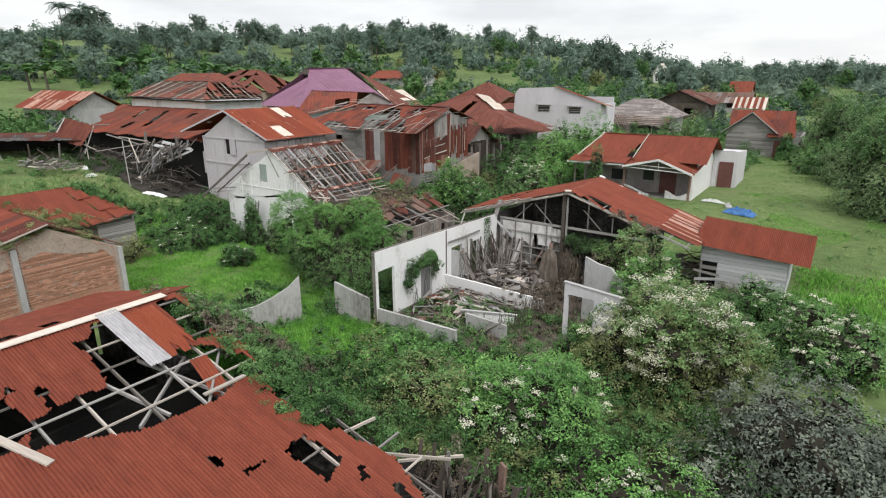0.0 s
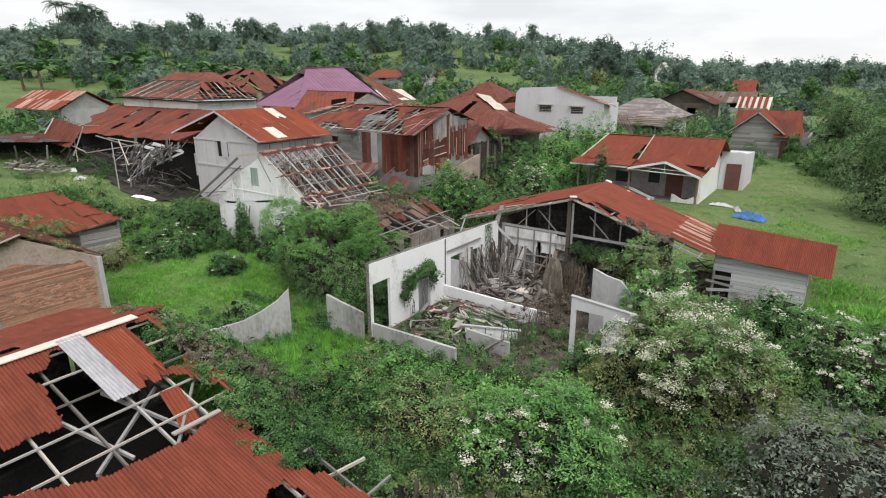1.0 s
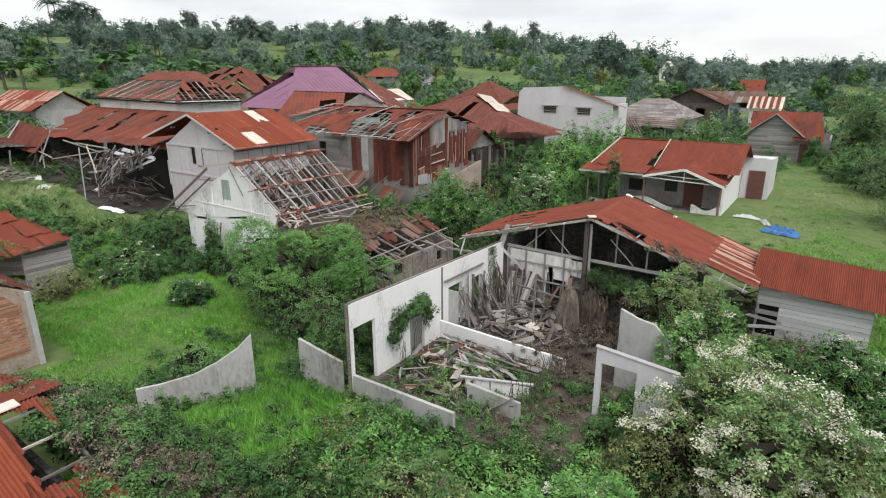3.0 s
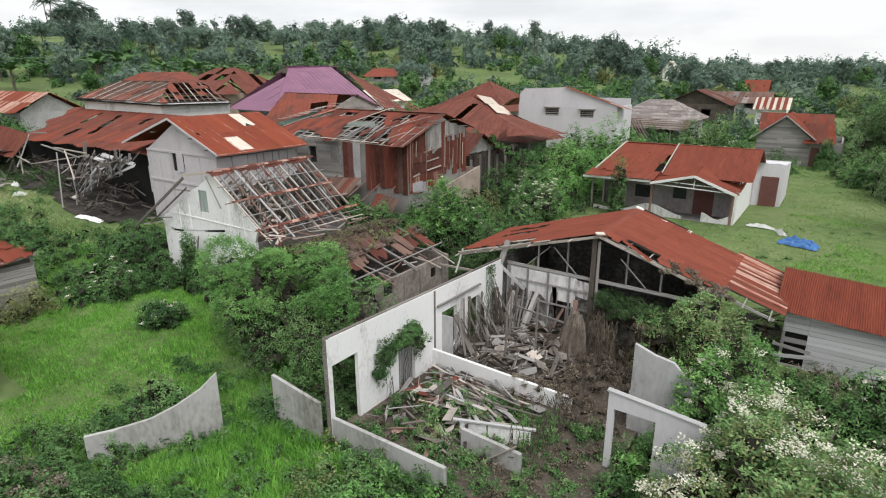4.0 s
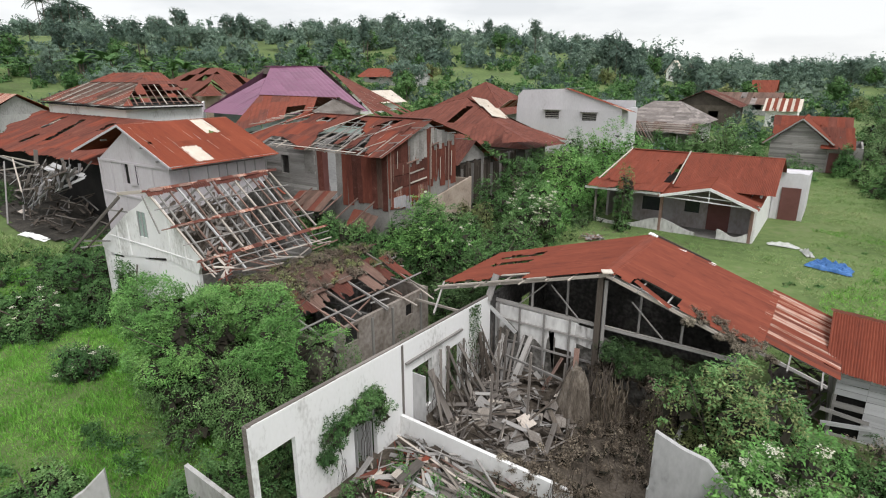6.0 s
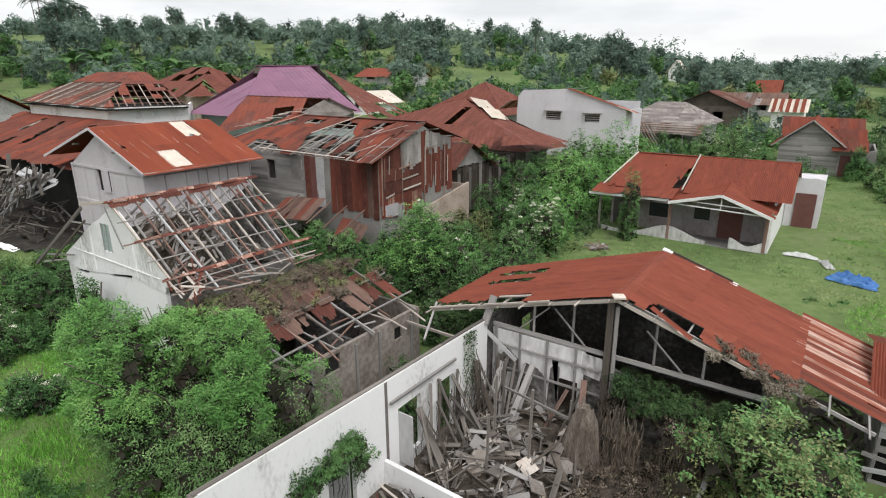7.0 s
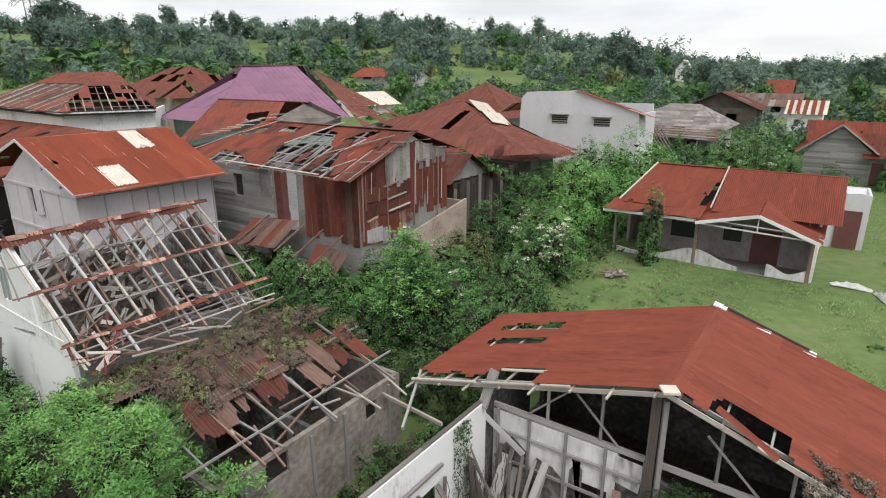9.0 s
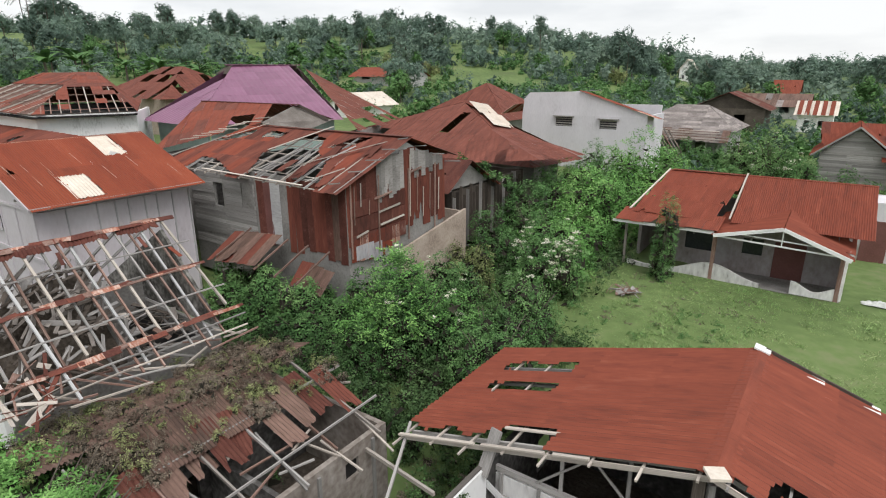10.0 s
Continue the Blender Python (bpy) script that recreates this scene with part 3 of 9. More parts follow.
sheeting(roof_r, (-7.6, 33.0, 2.66), (0, 5.3, 0), (2.35, 0, -0.78), [(STREAKED, 2), (RUST, 3), (RUST_BROWN, 1)], l=2.5, w=0.24, seed=6, waves=3, torn=0.15)
for i in range(6):
    y = 32.3 + i * 1.05
    beam(roof_r, "rafter", (-12.5, y, 4.12), (-19.85, y, 2.02), 0.06, 0.1, WOOD_GREY)
    beam(roof_r, "rafter", (-12.5, y, 4.12), (-5.4, y, 1.8), 0.06, 0.1, WOOD_GREY)
for k in range(8):
    t = 0.02 + k / 7.2
    beam(roof_r, "purlin", (-12.6 - 7.3 * t, 31.7 - 0.25 * (k % 2), 4.2 - 2.09 * t), (-12.6 - 7.3 * t, 37.85, 4.2 - 2.09 * t), 0.05, 0.05, WOOD_PALE)
    beam(roof_r, "purlin", (-12.4 + 6.9 * t, 31.75, 4.2 - 2.26 * t), (-12.4 + 6.9 * t, 37.8, 4.2 - 2.26 * t), 0.05, 0.05, WOOD_GREY)
for x0, x1 in ((-19.9, -17.6), (-17.4, -15.8), (-15.6, -14.8)):
    beam(roof_r, "eave_board", (x0, 31.8, 4.3 + (x0 + 12.5) * 0.2845 + 0.03), (x1, 31.8, 4.3 + (x1 + 12.5) * 0.2845 + 0.03), 0.09, 0.05, WOOD_PALE)
beam(roof_r, "verge_board", (-17.2, 32.62, 3.02), (-15.8, 32.62, 3.4), 0.08, 0.05, WOOD_PALE)
beam(roof_r, "verge_board", (-12.4, 37.85, 4.3), (-10.0, 37.8, 3.5), 0.05, 0.2, WOOD_DARK)
for x, z in ((-11.2, 3.95), (-10.0, 3.55), (-12.45, 4.42)):
    beam(roof_r, "cap_fragment", (x - 0.18, 37.75, z), (x + 0.2, 37.75, z - 0.1), 0.3, 0.05, WHITEWASH)
beam(roof_r, "cap_fragment", (-12.62, 31.75, 4.36), (-12.3, 31.95, 4.36), 0.35, 0.06, PALE_SHEET)
sheeting(roof_r, (-11.5, 31.9, 4.08), (0, 0.25, 0), (1.3, 0, -0.45), [(RUST, 1)], w=0.3, l=1.3, seed=9, waves=3, loose=0.2, lift=0.1)
beam(roof_r, "cap_fragment", (-10.6, 31.85, 3.7), (-10.2, 31.95, 3.45), 0.3, 0.03, PALE_SHEET)
beam(roof_r, "ridge_cap", (-12.61, 31.85, 4.34), (-12.61, 37.8, 4.34), 0.22, 0.015, RUST, roll=-0.28)
beam(roof_r, "ridge_cap", (-12.4, 31.85, 4.34), (-12.4, 37.8, 4.34), 0.22, 0.015, RUST, roll=0.32)
# open gable truss
beam(ruin, "tie_beam", (-17.4, 32.4, 2.0), (-8.0, 32.4, 1.9), 0.1, 0.14, WOOD_GREY)
beam(ruin, "gable_board", (-12.5, 31.88, 4.2), (-19.8, 31.88, 2.12), 0.03, 0.12, WOOD_PALE)
beam(ruin, "gable_board", (-12.5, 31.88, 4.2), (-8.2, 31.88, 2.8), 0.03, 0.12, WOOD_PALE)
beam(ruin, "gable_post", (-12.75, 32.2, F), (-12.75, 32.2, 4.05), 0.24, 0.22, WOOD_DARK)
beam(ruin, "gable_post", (-12.52, 32.1, F), (-12.55, 32.15, 3.9), 0.12, 0.12, WOOD_GREY)
for x, z in ((-15.6, 3.3), (-14.1, 3.7), (-11.3, 3.7), (-9.8, 3.2)):
    beam(ruin, "strut", (x, 32.4, 2.0), (x, 32.4, z), 0.06, 0.08, WOOD_GREY)
for x0, x1 in ((-16.2, -15.0), (-13.6, -14.8), (-10.4, -11.6)):
    beam(ruin, "brace", (x0, 32.35, 2.05), (x1, 32.35, 3.2), 0.04, 0.05, WOOD_GREY)
beam(ruin, "brace", (-17.4, 31.9, 1.9), (-16.2, 32.2, 0.8), 0.04, 0.16, WOOD_SILVER)
beam(ruin, "brace", (-17.3, 31.7, 2.2), (-17.2, 32.2, 3.2), 0.3, 0.08, WOOD_GREY)
beam(ruin, "loose_rafter", (-21.2, 31.7, 1.35), (-18.2, 31.0, 1.7), 0.08, 0.1, WOOD_PALE)
beam(ruin, "loose_rafter", (-20.0, 32.4, 2.2), (-19.0, 30.2, 1.7), 0.07, 0.09, WOOD_GREY)
# timber frame in front of the mouldy wall
for x in (-17.1, -16.1, -15.0, -13.9, -12.9):
    beam(ruin, "stud", (x, 32.3, F), (x, 32.3, 1.95), 0.07, 0.07, WOOD_GREY)
for z in (0.3, 1.25):
    beam(ruin, "rail", (-17.2, 32.32, z), (-12.9, 32.3, z + 0.05), 0.06, 0.08, WOOD_GREY)
for x, y, z in ((-15.6, 29.6, 1.6), (-14.9, 27.9, 1.3), (-14.0, 29.0, 1.9), (-17.2, 28.6, 1.4), (-17.2, 29.65, 1.3), (-16.0, 30.9, 1.5), (-13.2, 30.2, 1.2)):
    beam(ruin, "stud", (x, y, F), (x + 0.05, y, z), 0.07, 0.07, WOOD_MUD)
beam(ruin, "rail", (-17.2, 26.1, 1.75), (-17.2, 29.6, 1.7), 0.08, 0.08, WOOD_GREY)
beam(ruin, "rail", (-16.0, 30.9, 0.4), (-13.2, 30.2, 0.5), 0.06, 0.08, WOOD_GREY)
for x0, x1, zt, dx in ((-17.1, -16.2, 1.15, 0.3), (-16.15, -15.05, 0.75, -0.2), (-14.95, -14.5, 1.3, 0.1)):
    bm = bmesh.new()
    prism(bm, [(x0, 32.345, F), (x1, 32.345, F), (x1 + 0.1 * dx, 32.345, zt - 0.35), (x1 - 0.3, 32.345, zt - 0.1), (x0 + 0.35 + dx * 0.3, 32.345, zt), (x0 + 0.1, 32.345, zt - 0.5)], (0, 0.012, 0))
    part("bare_patch", bm, STAINED, ruin, "patch of bare blackened lath where plaster fell")
bm = bmesh.new()
prism(bm, [(-13.7, 32.344, 1.0), (-13.0, 32.344, 0.9), (-12.9, 32.344, 1.75), (-13.65, 32.344, 1.8)], (0, 0.012, 0))
part("bare_patch", bm, MOULDY, ruin, "mouldy patch of old plaster")
# matted root stump by the blackened wall
bm = bmesh.new()
rings = []
for j in range(15):
    k = j / 14
    ring = []
    for i in range(30):
        a_ = i * math.tau / 30
        rad = (0.62 - 0.16 * k) * (1 + 0.22 * noise.noise((math.cos(a_) * 3.2, math.sin(a_) * 3.2, k * 0.6)) + 0.09 * noise.noise((math.cos(a_) * 9, math.sin(a_) * 9, k * 1.2))) * (1.25 - 0.35 * k) * (1.0 - 0.35 * max(0, k - 0.8) / 0.2)
        ring.append(bm.verts.new((-12.85 + 0.95 * rad * math.cos(a_) + 0.12 * k, 30.3 + 0.7 * rad * math.sin(a_), F - 0.1 + 2.05 * k + 0.75 * k * noise.noise((math.cos(a_) * 1.6, math.sin(a_) * 1.6, 5)))))
    rings.append(ring)
for ra, rb in zip(rings, rings[1:]):
    for i in range(30):
        bm.faces.new((ra[i], ra[(i + 1) % 30], rb[(i + 1) % 30], rb[i]))
bm.faces.new(rings[-1])
solo("matted_stump", bm, ROOTMAT, "stump of matted grey-brown dead roots in the ruin", "stump", base=(-12.85, 30.3, F))
# low white partition with a rail, fallen long planks in the front room
lowp = thing("broken_partition", (-12.4, 23.0, F), "low whitewashed panel partition, broken at both ends", "partition")
for x0, x1, zt in ((-13.6, -12.75, -0.28), (-12.7, -11.95, -0.3), (-11.9, -11.35, -0.42)):
    bm = bmesh.new()
    prism(bm, [(x0, 22.3 + 0.42 * (x0 + 13.6), F), (x1, 22.3 + 0.42 * (x1 + 13.6), F), (x1, 22.3 + 0.42 * (x1 + 13.6), zt - 0.03), (x0, 22.3 + 0.42 * (x0 + 13.6), zt)], (-0.03, 0.06, 0))
    part("panel", bm, WHITEWASH, lowp)
beam(lowp, "rail", (-13.8, 22.2, -0.24), (-11.2, 23.3, -0.3), 0.12, 0.06, WOOD_SILVER)
planks_f = thing("fallen_planks", (-14.3, 24.6, F), "long pale planks fallen across the front room", "planks")
fr_ = random.Random(77)
for i in range(22):
    x, y, a_, half = fr_.uniform(-15.6, -12.6), fr_.uniform(23.6, 25.5), fr_.gauss(-0.35, 0.28), fr_.uniform(0.7, 1.6)
    z_ = F + 0.22 + 0.3 * fr_.random()
    beam(planks_f, "plank", (max(x - half * math.cos(a_), -17.1), min(25.85, y - half * math.sin(a_)), z_), (x + half * math.cos(a_), min(25.85, y + half * math.sin(a_)), z_ + fr_.uniform(-0.12, 0.12)), fr_.uniform(0.06, 0.16), 0.035, fr_.choice([WOOD_PALE, WOOD_SILVER, WOOD_GREY, WOOD_MUD]), roll=fr_.gauss(0, 0.4))
debris("iron_scraps", "heap of rusty red iron scraps and laths", -16.9, -15.0, 22.9, 25.0, F + 0.15, 0.45, 55, 5031, [RUST, RUST_BROWN, WOOD_RED, WOOD_PALE, WOOD_GREY], 0.3, 1.1)
bm = bmesh.new()
box(bm, (-17.3, 26.55, -0.6), (-16.75, 26.6, 1.2))
part("casement", bm, PLASTER, ruin, "grey window casement standing open")


debris("rubble_heap", "heap of grey boards and broken ceiling panels", -17.2, -12.2, 26.2, 32.1, F + 0.05, 0.4, 220, 501, [WOOD_MUD, WOOD_DARK, WOOD_DARK, WOOD_MUD, WOOD_MUD, WOOD_GREY, WOOD_DARK], 0.3, 1.7)
debris("ceiling_litter", "flat broken ceiling panels and laths", -16.6, -13.0, 26.6, 30.6, F + 0.05, 0.3, 72, 5011, [WOOD_MUD, WOOD_GREY, WOOD_PALE, WOOD_MUD], 0.4, 1.5)
debris("rubble_heap", "heap of weathered planks and rusty scraps", -17.1, -11.2, 20.5, 25.6, F + 0.05, 0.3, 26, 502, [WOOD_GREY, WOOD_PALE, WOOD_DARK, WOOD_GREY, WOOD_DARK, WOOD_RED], 0.5, 1.9)
debris("rubble_heap", "low heap of splintered boards and plaster scraps", -17.1, -12.6, 21.0, 25.9, F + 0.05, 0.3, 110, 503, [WOOD_MUD, WOOD_DARK, WOOD_MUD, WOOD_GREY, WOOD_RED], 0.2, 1.1)
for i in range(5):
    beam(ruin, "fallen_rafter", (-16.2 + 0.35 * i, 25.5 - 0.1 * (i % 3), F + 0.2 + 0.05 * (i % 4)), (-13.9 + 0.5 * i * 0.6, 22.2 + 0.25 * (i % 5), F + 0.15), 0.09, 0.06, WOOD_PALE if i % 2 else WOOD_GREY)
lean = thing("leaning_boards", (-16.5, 28.0, F), "rotten boards leaning against the wall openings", "boards")
lr_ = random.Random(9)
for i in range(15):
    y = lr_.uniform(26.8, 31.8)
    beam(lean, "board", (-16.9 + lr_.uniform(0, 1.6), y, F + 0.05), (-17.25 + lr_.uniform(0, 0.6), y + lr_.uniform(-0.6, 0.6), lr_.uniform(0.3, 1.5)), lr_.uniform(0.08, 0.25), 0.04, lr_.choice([WOOD_DARK, WOOD_MUD, WOOD_MUD]), roll=lr_.uniform(-0.5, 0.5))
for i in range(12):
    x = lr_.uniform(-16.8, -12.4)
    beam(lean, "board", (x, 31.0 + lr_.uniform(-0.4, 0.9), F + 0.05), (x + lr_.uniform(-0.5, 0.5), 32.2, lr_.uniform(0.2, 1.3)), lr_.uniform(0.08, 0.3), 0.04, lr_.choice([WOOD_MUD, WOOD_DARK, WOOD_RED, WOOD_GREY]), roll=lr_.uniform(-0.5, 0.5))

# ---- plank shed against the ruin ----
shed = thing("plank_shed", (-3.0, 36.5, -1.0), "grey plank shed with a rusted lean-to roof", "shed")
planks(shed, (-4.2, 34.3), (-0.75, 34.3), -1.0, 1.55, 0.21, WOOD_FADED, seed=3, miss=0.0, top=lambda u: 1.56 - 0.07 * u)
planks(shed, (-5.1, 34.3), (-4.2, 34.3), 0.7, 1.6, 0.21, WOOD_FADED, seed=33, miss=0.0)
planks(shed, (-5.1, 34.3), (-4.2, 34.3), -1.0, 0.7, 0.24, WOOD_GREY, seed=34, miss=0.45)
planks(shed, (-0.75, 34.3), (-0.75, 39.0), -1.0, 1.3, 0.19, WOOD_FADED, seed=4, miss=0.0)
planks(shed, (-5.1, 39.0), (-5.1, 34.3), -1.0, 1.6, 0.19, WOOD_GREY, seed=5)
planks(shed, (-0.75, 39.0), (-5.1, 39.0), -1.0, 1.6, 0.19, WOOD_GREY, seed=6)
for x, y, z in ((-5.05, 34.36, 1.7), (-0.8, 34.36, 1.35), (-0.8, 38.9, 1.5), (-5.05, 38.9, 1.8), (-3.0, 34.4, 1.5)):
    beam(shed, "post", (x, y, -1.1), (x, y, z), 0.09, 0.09, WOOD_GREY)
sheeting(shed, (-5.5, 36.85, 2.7), (5.75, 0, -0.38), (0.05, -2.75, -0.95), [(RUST, 1)], w=0.72, l=2.9, seed=8, waves=9, torn=0.0)
sheeting(shed, (-5.5, 36.85, 2.7), (5.75, 0, -0.38), (0, 2.9, -0.9), [(RUST, 1)], w=0.72, l=2.9, seed=88, waves=9, torn=0.02)
for x, z in ((-5.1, 1.62), (-0.75, 1.35)):
    bm = bmesh.new()
    prism(bm, [(x, 34.35, z), (x, 39.0, z), (x, 36.85, z + 0.85)], (-0.03, 0, 0))
    part("gable", bm, WOOD_FADED, shed)
beam(shed, "loose_plank", (-5.3, 34.2, -0.45), (-3.9, 34.15, -0.2), 0.03, 0.16, WOOD_FADED)
beam(shed, "loose_plank", (-5.4, 34.18, 0.1), (-4.0, 34.12, 0.0), 0.03, 0.14, WOOD_GREY)
# added black panel, paints the shade behind the missing boards
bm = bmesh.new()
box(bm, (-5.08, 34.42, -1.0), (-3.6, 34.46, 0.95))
part("dark_gap", bm, SHADE_BLACK, shed, "black panel standing in for the shade behind missing boards")

debris("timber_pile", "old boards and broken timber piled beside the shed", -7.2, -5.2, 34.2, 38.2, -0.9, 1.0, 60, 5061, [WOOD_MUD, WOOD_MUD, WOOD_DARK, WOOD_RED, WOOD_GREY], 0.4, 1.6)

# ---- boundary walls in front ----
fence = thing("boundary_wall", (-20.5, 17.6, -0.9), "curved grey cement boundary wall, broken at one end", "wall")
bm = bmesh.new()
pts = [(-20.45, 17.75, 1.55), (-20.75, 17.3, 1.05), (-21.2, 16.65, 0.6), (-21.7, 16.0, 0.25), (-22.4, 15.1, 0.05), (-22.9, 14.4, 0.0)]
for (xa, ya, za), (xb, yb, zb) in zip(pts, pts[1:]):
    wall(bm, (xa, ya), (xb, yb), -1.3, 0, 0.13, top=(za, zb))
part("wall_run", bm, MOSSY, fence)
fence = thing("boundary_wall", (-18.6, 19.2, -0.9), "short mossy cement boundary wall beside the ruin", "wall")
bm = bmesh.new()
wall(bm, (-19.75, 19.4), (-17.6, 19.6), -1.3, 0.85, 0.13, top=(0.85, 0.35))
part("wall_run", bm, MOSSY, fence)

# ---- small roofless block house beside the ruin ----
block = thing("block_house", (-24.4, 29.0, -0.9), "small roofless concrete block house with bare rafters and dry creeper", "house")
walls(block, "wall", BLOCKWORK, [((-21.0, 25.6), (-21.0, 32.5), -1.3, 1.75, 0.16, [(1.45, 2.2, 0.95, 1.62), (5.25, 5.75, 0.8, 1.35)]), ((-21.16, 32.5), (-27.8, 32.5), -1.3, 1.75, 0.16), ((-27.8, 32.5), (-27.8, 25.6), -1.3, 1.75, 0.16), ((-27.8, 25.6), (-21.16, 25.6), -1.3, 1.75, 0.16, [(3, 4, -1, 1.1)])])
bm = bmesh.new()
box(bm, (-27.64, 25.76, -1.2), (-21.18, 32.34, -0.58))
part("floor", bm, SOIL, block, "littered dark soil floor")
# inner walls take the shade colour so the rooms look unlit
walls(block, "inner_wall", SHADE_GREY, [((-24.4, 25.76), (-24.4, 32.34), -1.3, 1.5, 0.14, [(2, 2.9, -1.3, 1.0)]), ((-24.25, 28.9), (-21.2, 28.9), -1.3, 1.5, 0.14, [(1, 1.8, -1.3, 1.0)])])
# added black panels stand for the shade inside the empty windows
for y0, y1, z0, z1 in ((27.05, 27.8, 0.95, 1.62), (30.85, 31.35, 0.8, 1.35)):
    bm = bmesh.new()
    box(bm, (-21.13, y0, z0), (-21.1, y1, z1))
    part("shutter", bm, SHADE_BLACK, block, "black panel standing in for the dark empty window")
for y in (26.4, 28.6, 29.9, 31.9):
    beam(block, "pilaster", (-20.98, y, -1.3), (-20.98, y, 1.6), 0.1, 0.1, CONCRETE)
for i, y in enumerate((25.7, 26.8, 28.0, 29.3, 30.6, 31.9)):
    beam(block, "rafter", (-24.4, y, 3.0), (-21.1 + 0.35 * (i % 2), y + 0.1, 1.9 - 0.1 * (i % 2)), 0.05, 0.08, (WOOD_GREY, WOOD_RED, WOOD_MUD)[i % 3])
for k, (x, z) in enumerate(((-21.6, 2.13), (-23.1, 2.65))):
    beam(block, "purlin", (x, 25.2, z), (x - 0.1, 32.9, z + 0.05), 0.045, 0.06, WOOD_GREY)
sheeting(block, (-24.4, 25.3, 3.1), (0, 7.6, 0), (-3.6, 0, -1.1), [(RUST_GREY, 1)], l=1.9, seed=10, waves=8, torn=0.4)
sheeting(block, (-24.4, 26.5, 3.1), (0, 6.2, 0), (1.4, 0, -0.45), [(RUST_GREY, 1)], l=1.5, seed=11, waves=8, torn=0.8, loose=0.06, skip=lambda x, y, s, t: s > 0.75)

br_ = random.Random(111)
for i in range(9):
    y = 26.2 + 0.7 * i
    sheeting(block, (-23.6 + br_.uniform(-0.3, 0.3), y, 2.85), (0, 0.55, 0), (1.0 + br_.uniform(0, 0.7), br_.uniform(-0.3, 0.3), -0.55), [(RUST_GREY, 2), (RUST_DARK, 2), (RUST_BROWN, 1)], w=0.45, l=1.3, seed=112 + i, waves=5, torn=0.95, loose=0.15, lift=0.06)
for i in range(16):
    x, y = br_.uniform(-23.6, -20.6), br_.uniform(25.6, 32.4)
    a_, half = br_.choice((0.0, 1.4)) + br_.gauss(0, 0.25), br_.uniform(0.4, 1.1)
    beam(block, "loose_lath", (x - half * math.cos(a_), y - half * math.sin(a_), 3.0 - 0.33 * (x + 24.4 - half * math.cos(a_)) - 0.15), (x + half * math.cos(a_), y + half * math.sin(a_), 3.0 - 0.33 * (x + 24.4 + half * math.cos(a_)) - 0.1), 0.05, 0.05, br_.choice([WOOD_PALE, WOOD_RED, WOOD_GREY]))

# ---- white gable ruin with bare roof lattice ----
lat = thing("lattice_roofed_house", (-32.5, 29.0, -0.6), "whitewashed gabled house ruin with a bare rust-stained roof lattice", "house")
RX, RZ, EX, EZ = -31.95, 6.12, -27.5, 2.97
LF, LB = 25.95, 32.55
bm = bmesh.new()
prism(bm, [(-37.5, LF, -1.0), (-28.8, LF, -1.0), (-28.8, LF, 2.78), (-31.35, LF, 3.05), (-31.4, LF, 2.8), (-33.3, LF, 2.55), (-33.45, LF, 2.8), (-35.4, LF, 2.5), (-35.5, LF, 2.2), (-36.75, LF, 2.12), (-36.85, LF, 2.5), (-37.5, LF, 2.6)], (0, 0.15, 0))
part("gable_wall", bm, WHITEWASH, lat, "whitewashed gable wall with a dark gap")
bm = bmesh.new()
prism(bm, [(-37.55, LF - 0.03, 2.5), (-36.4, LF - 0.03, 2.32), (-35.0, LF - 0.03, 2.42), (-33.45, LF - 0.03, 2.66), (-33.45, LF - 0.03, 5.15), (-34.2, LF - 0.03, 4.86), (-35.6, LF - 0.03, 4.0), (-37.5, LF - 0.03, 2.9)], (0, 0.12, 0))
prism(bm, [(-33.45, LF - 0.03, 2.66), (-32.65, LF - 0.03, 2.78), (-32.65, LF - 0.03, 3.75), (-33.45, LF - 0.03, 3.75)], (0, 0.12, 0))
prism(bm, [(-33.45, LF - 0.03, 5.0), (-32.65, LF - 0.03, 5.0), (-32.65, LF - 0.03, 5.6), (-33.45, LF - 0.03, 5.15)], (0, 0.12, 0))
prism(bm, [(-32.65, LF - 0.03, 2.78), (-31.4, LF - 0.03, 2.98), (-28.8, LF - 0.03, 2.7), (-28.45, LF - 0.03, 3.4), (-32.05, LF - 0.03, 5.98), (-32.65, LF - 0.03, 5.6)], (0, 0.12, 0))
part("gable_end", bm, WHITEWASH, lat, "whitewashed boarded gable end")
for p, q in (((-35.6, 2.5), (-35.6, 3.95)), ((-34.5, 2.6), (-34.5, 4.6)), ((-30.8, 3.0), (-30.8, 4.95)), ((-29.6, 2.9), (-29.6, 4.15))):
    beam(lat, "cover_strip", (p[0], LF - 0.05, p[1]), (q[0], LF - 0.045, q[1]), 0.03, 0.05, WHITEWASH)
beam(lat, "cover_strip", (-36.4, LF - 0.05, 3.35), (-29.0, LF - 0.045, 3.3), 0.03, 0.05, WHITEWASH)
bm = bmesh.new()
box(bm, (-33.45, LF + 0.02, 3.75), (-32.65, LF + 0.06, 5.0))
part("shutter", bm, GREEN_PAINT, lat, "broken pale green shutter")
for x in (-33.4, -33.05, -32.7):
    beam(lat, "shutter_bar", (x, LF - 0.01, 3.75), (x, LF - 0.01, 5.0), 0.04, 0.05, PLASTER)
# added black backing, paints the shade seen through the wall's gap
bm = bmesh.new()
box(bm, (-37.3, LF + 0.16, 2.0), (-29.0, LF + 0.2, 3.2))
part("inner_lining", bm, SHADE_BLACK, lat, "black backing standing in for the shade behind the wall's gap")
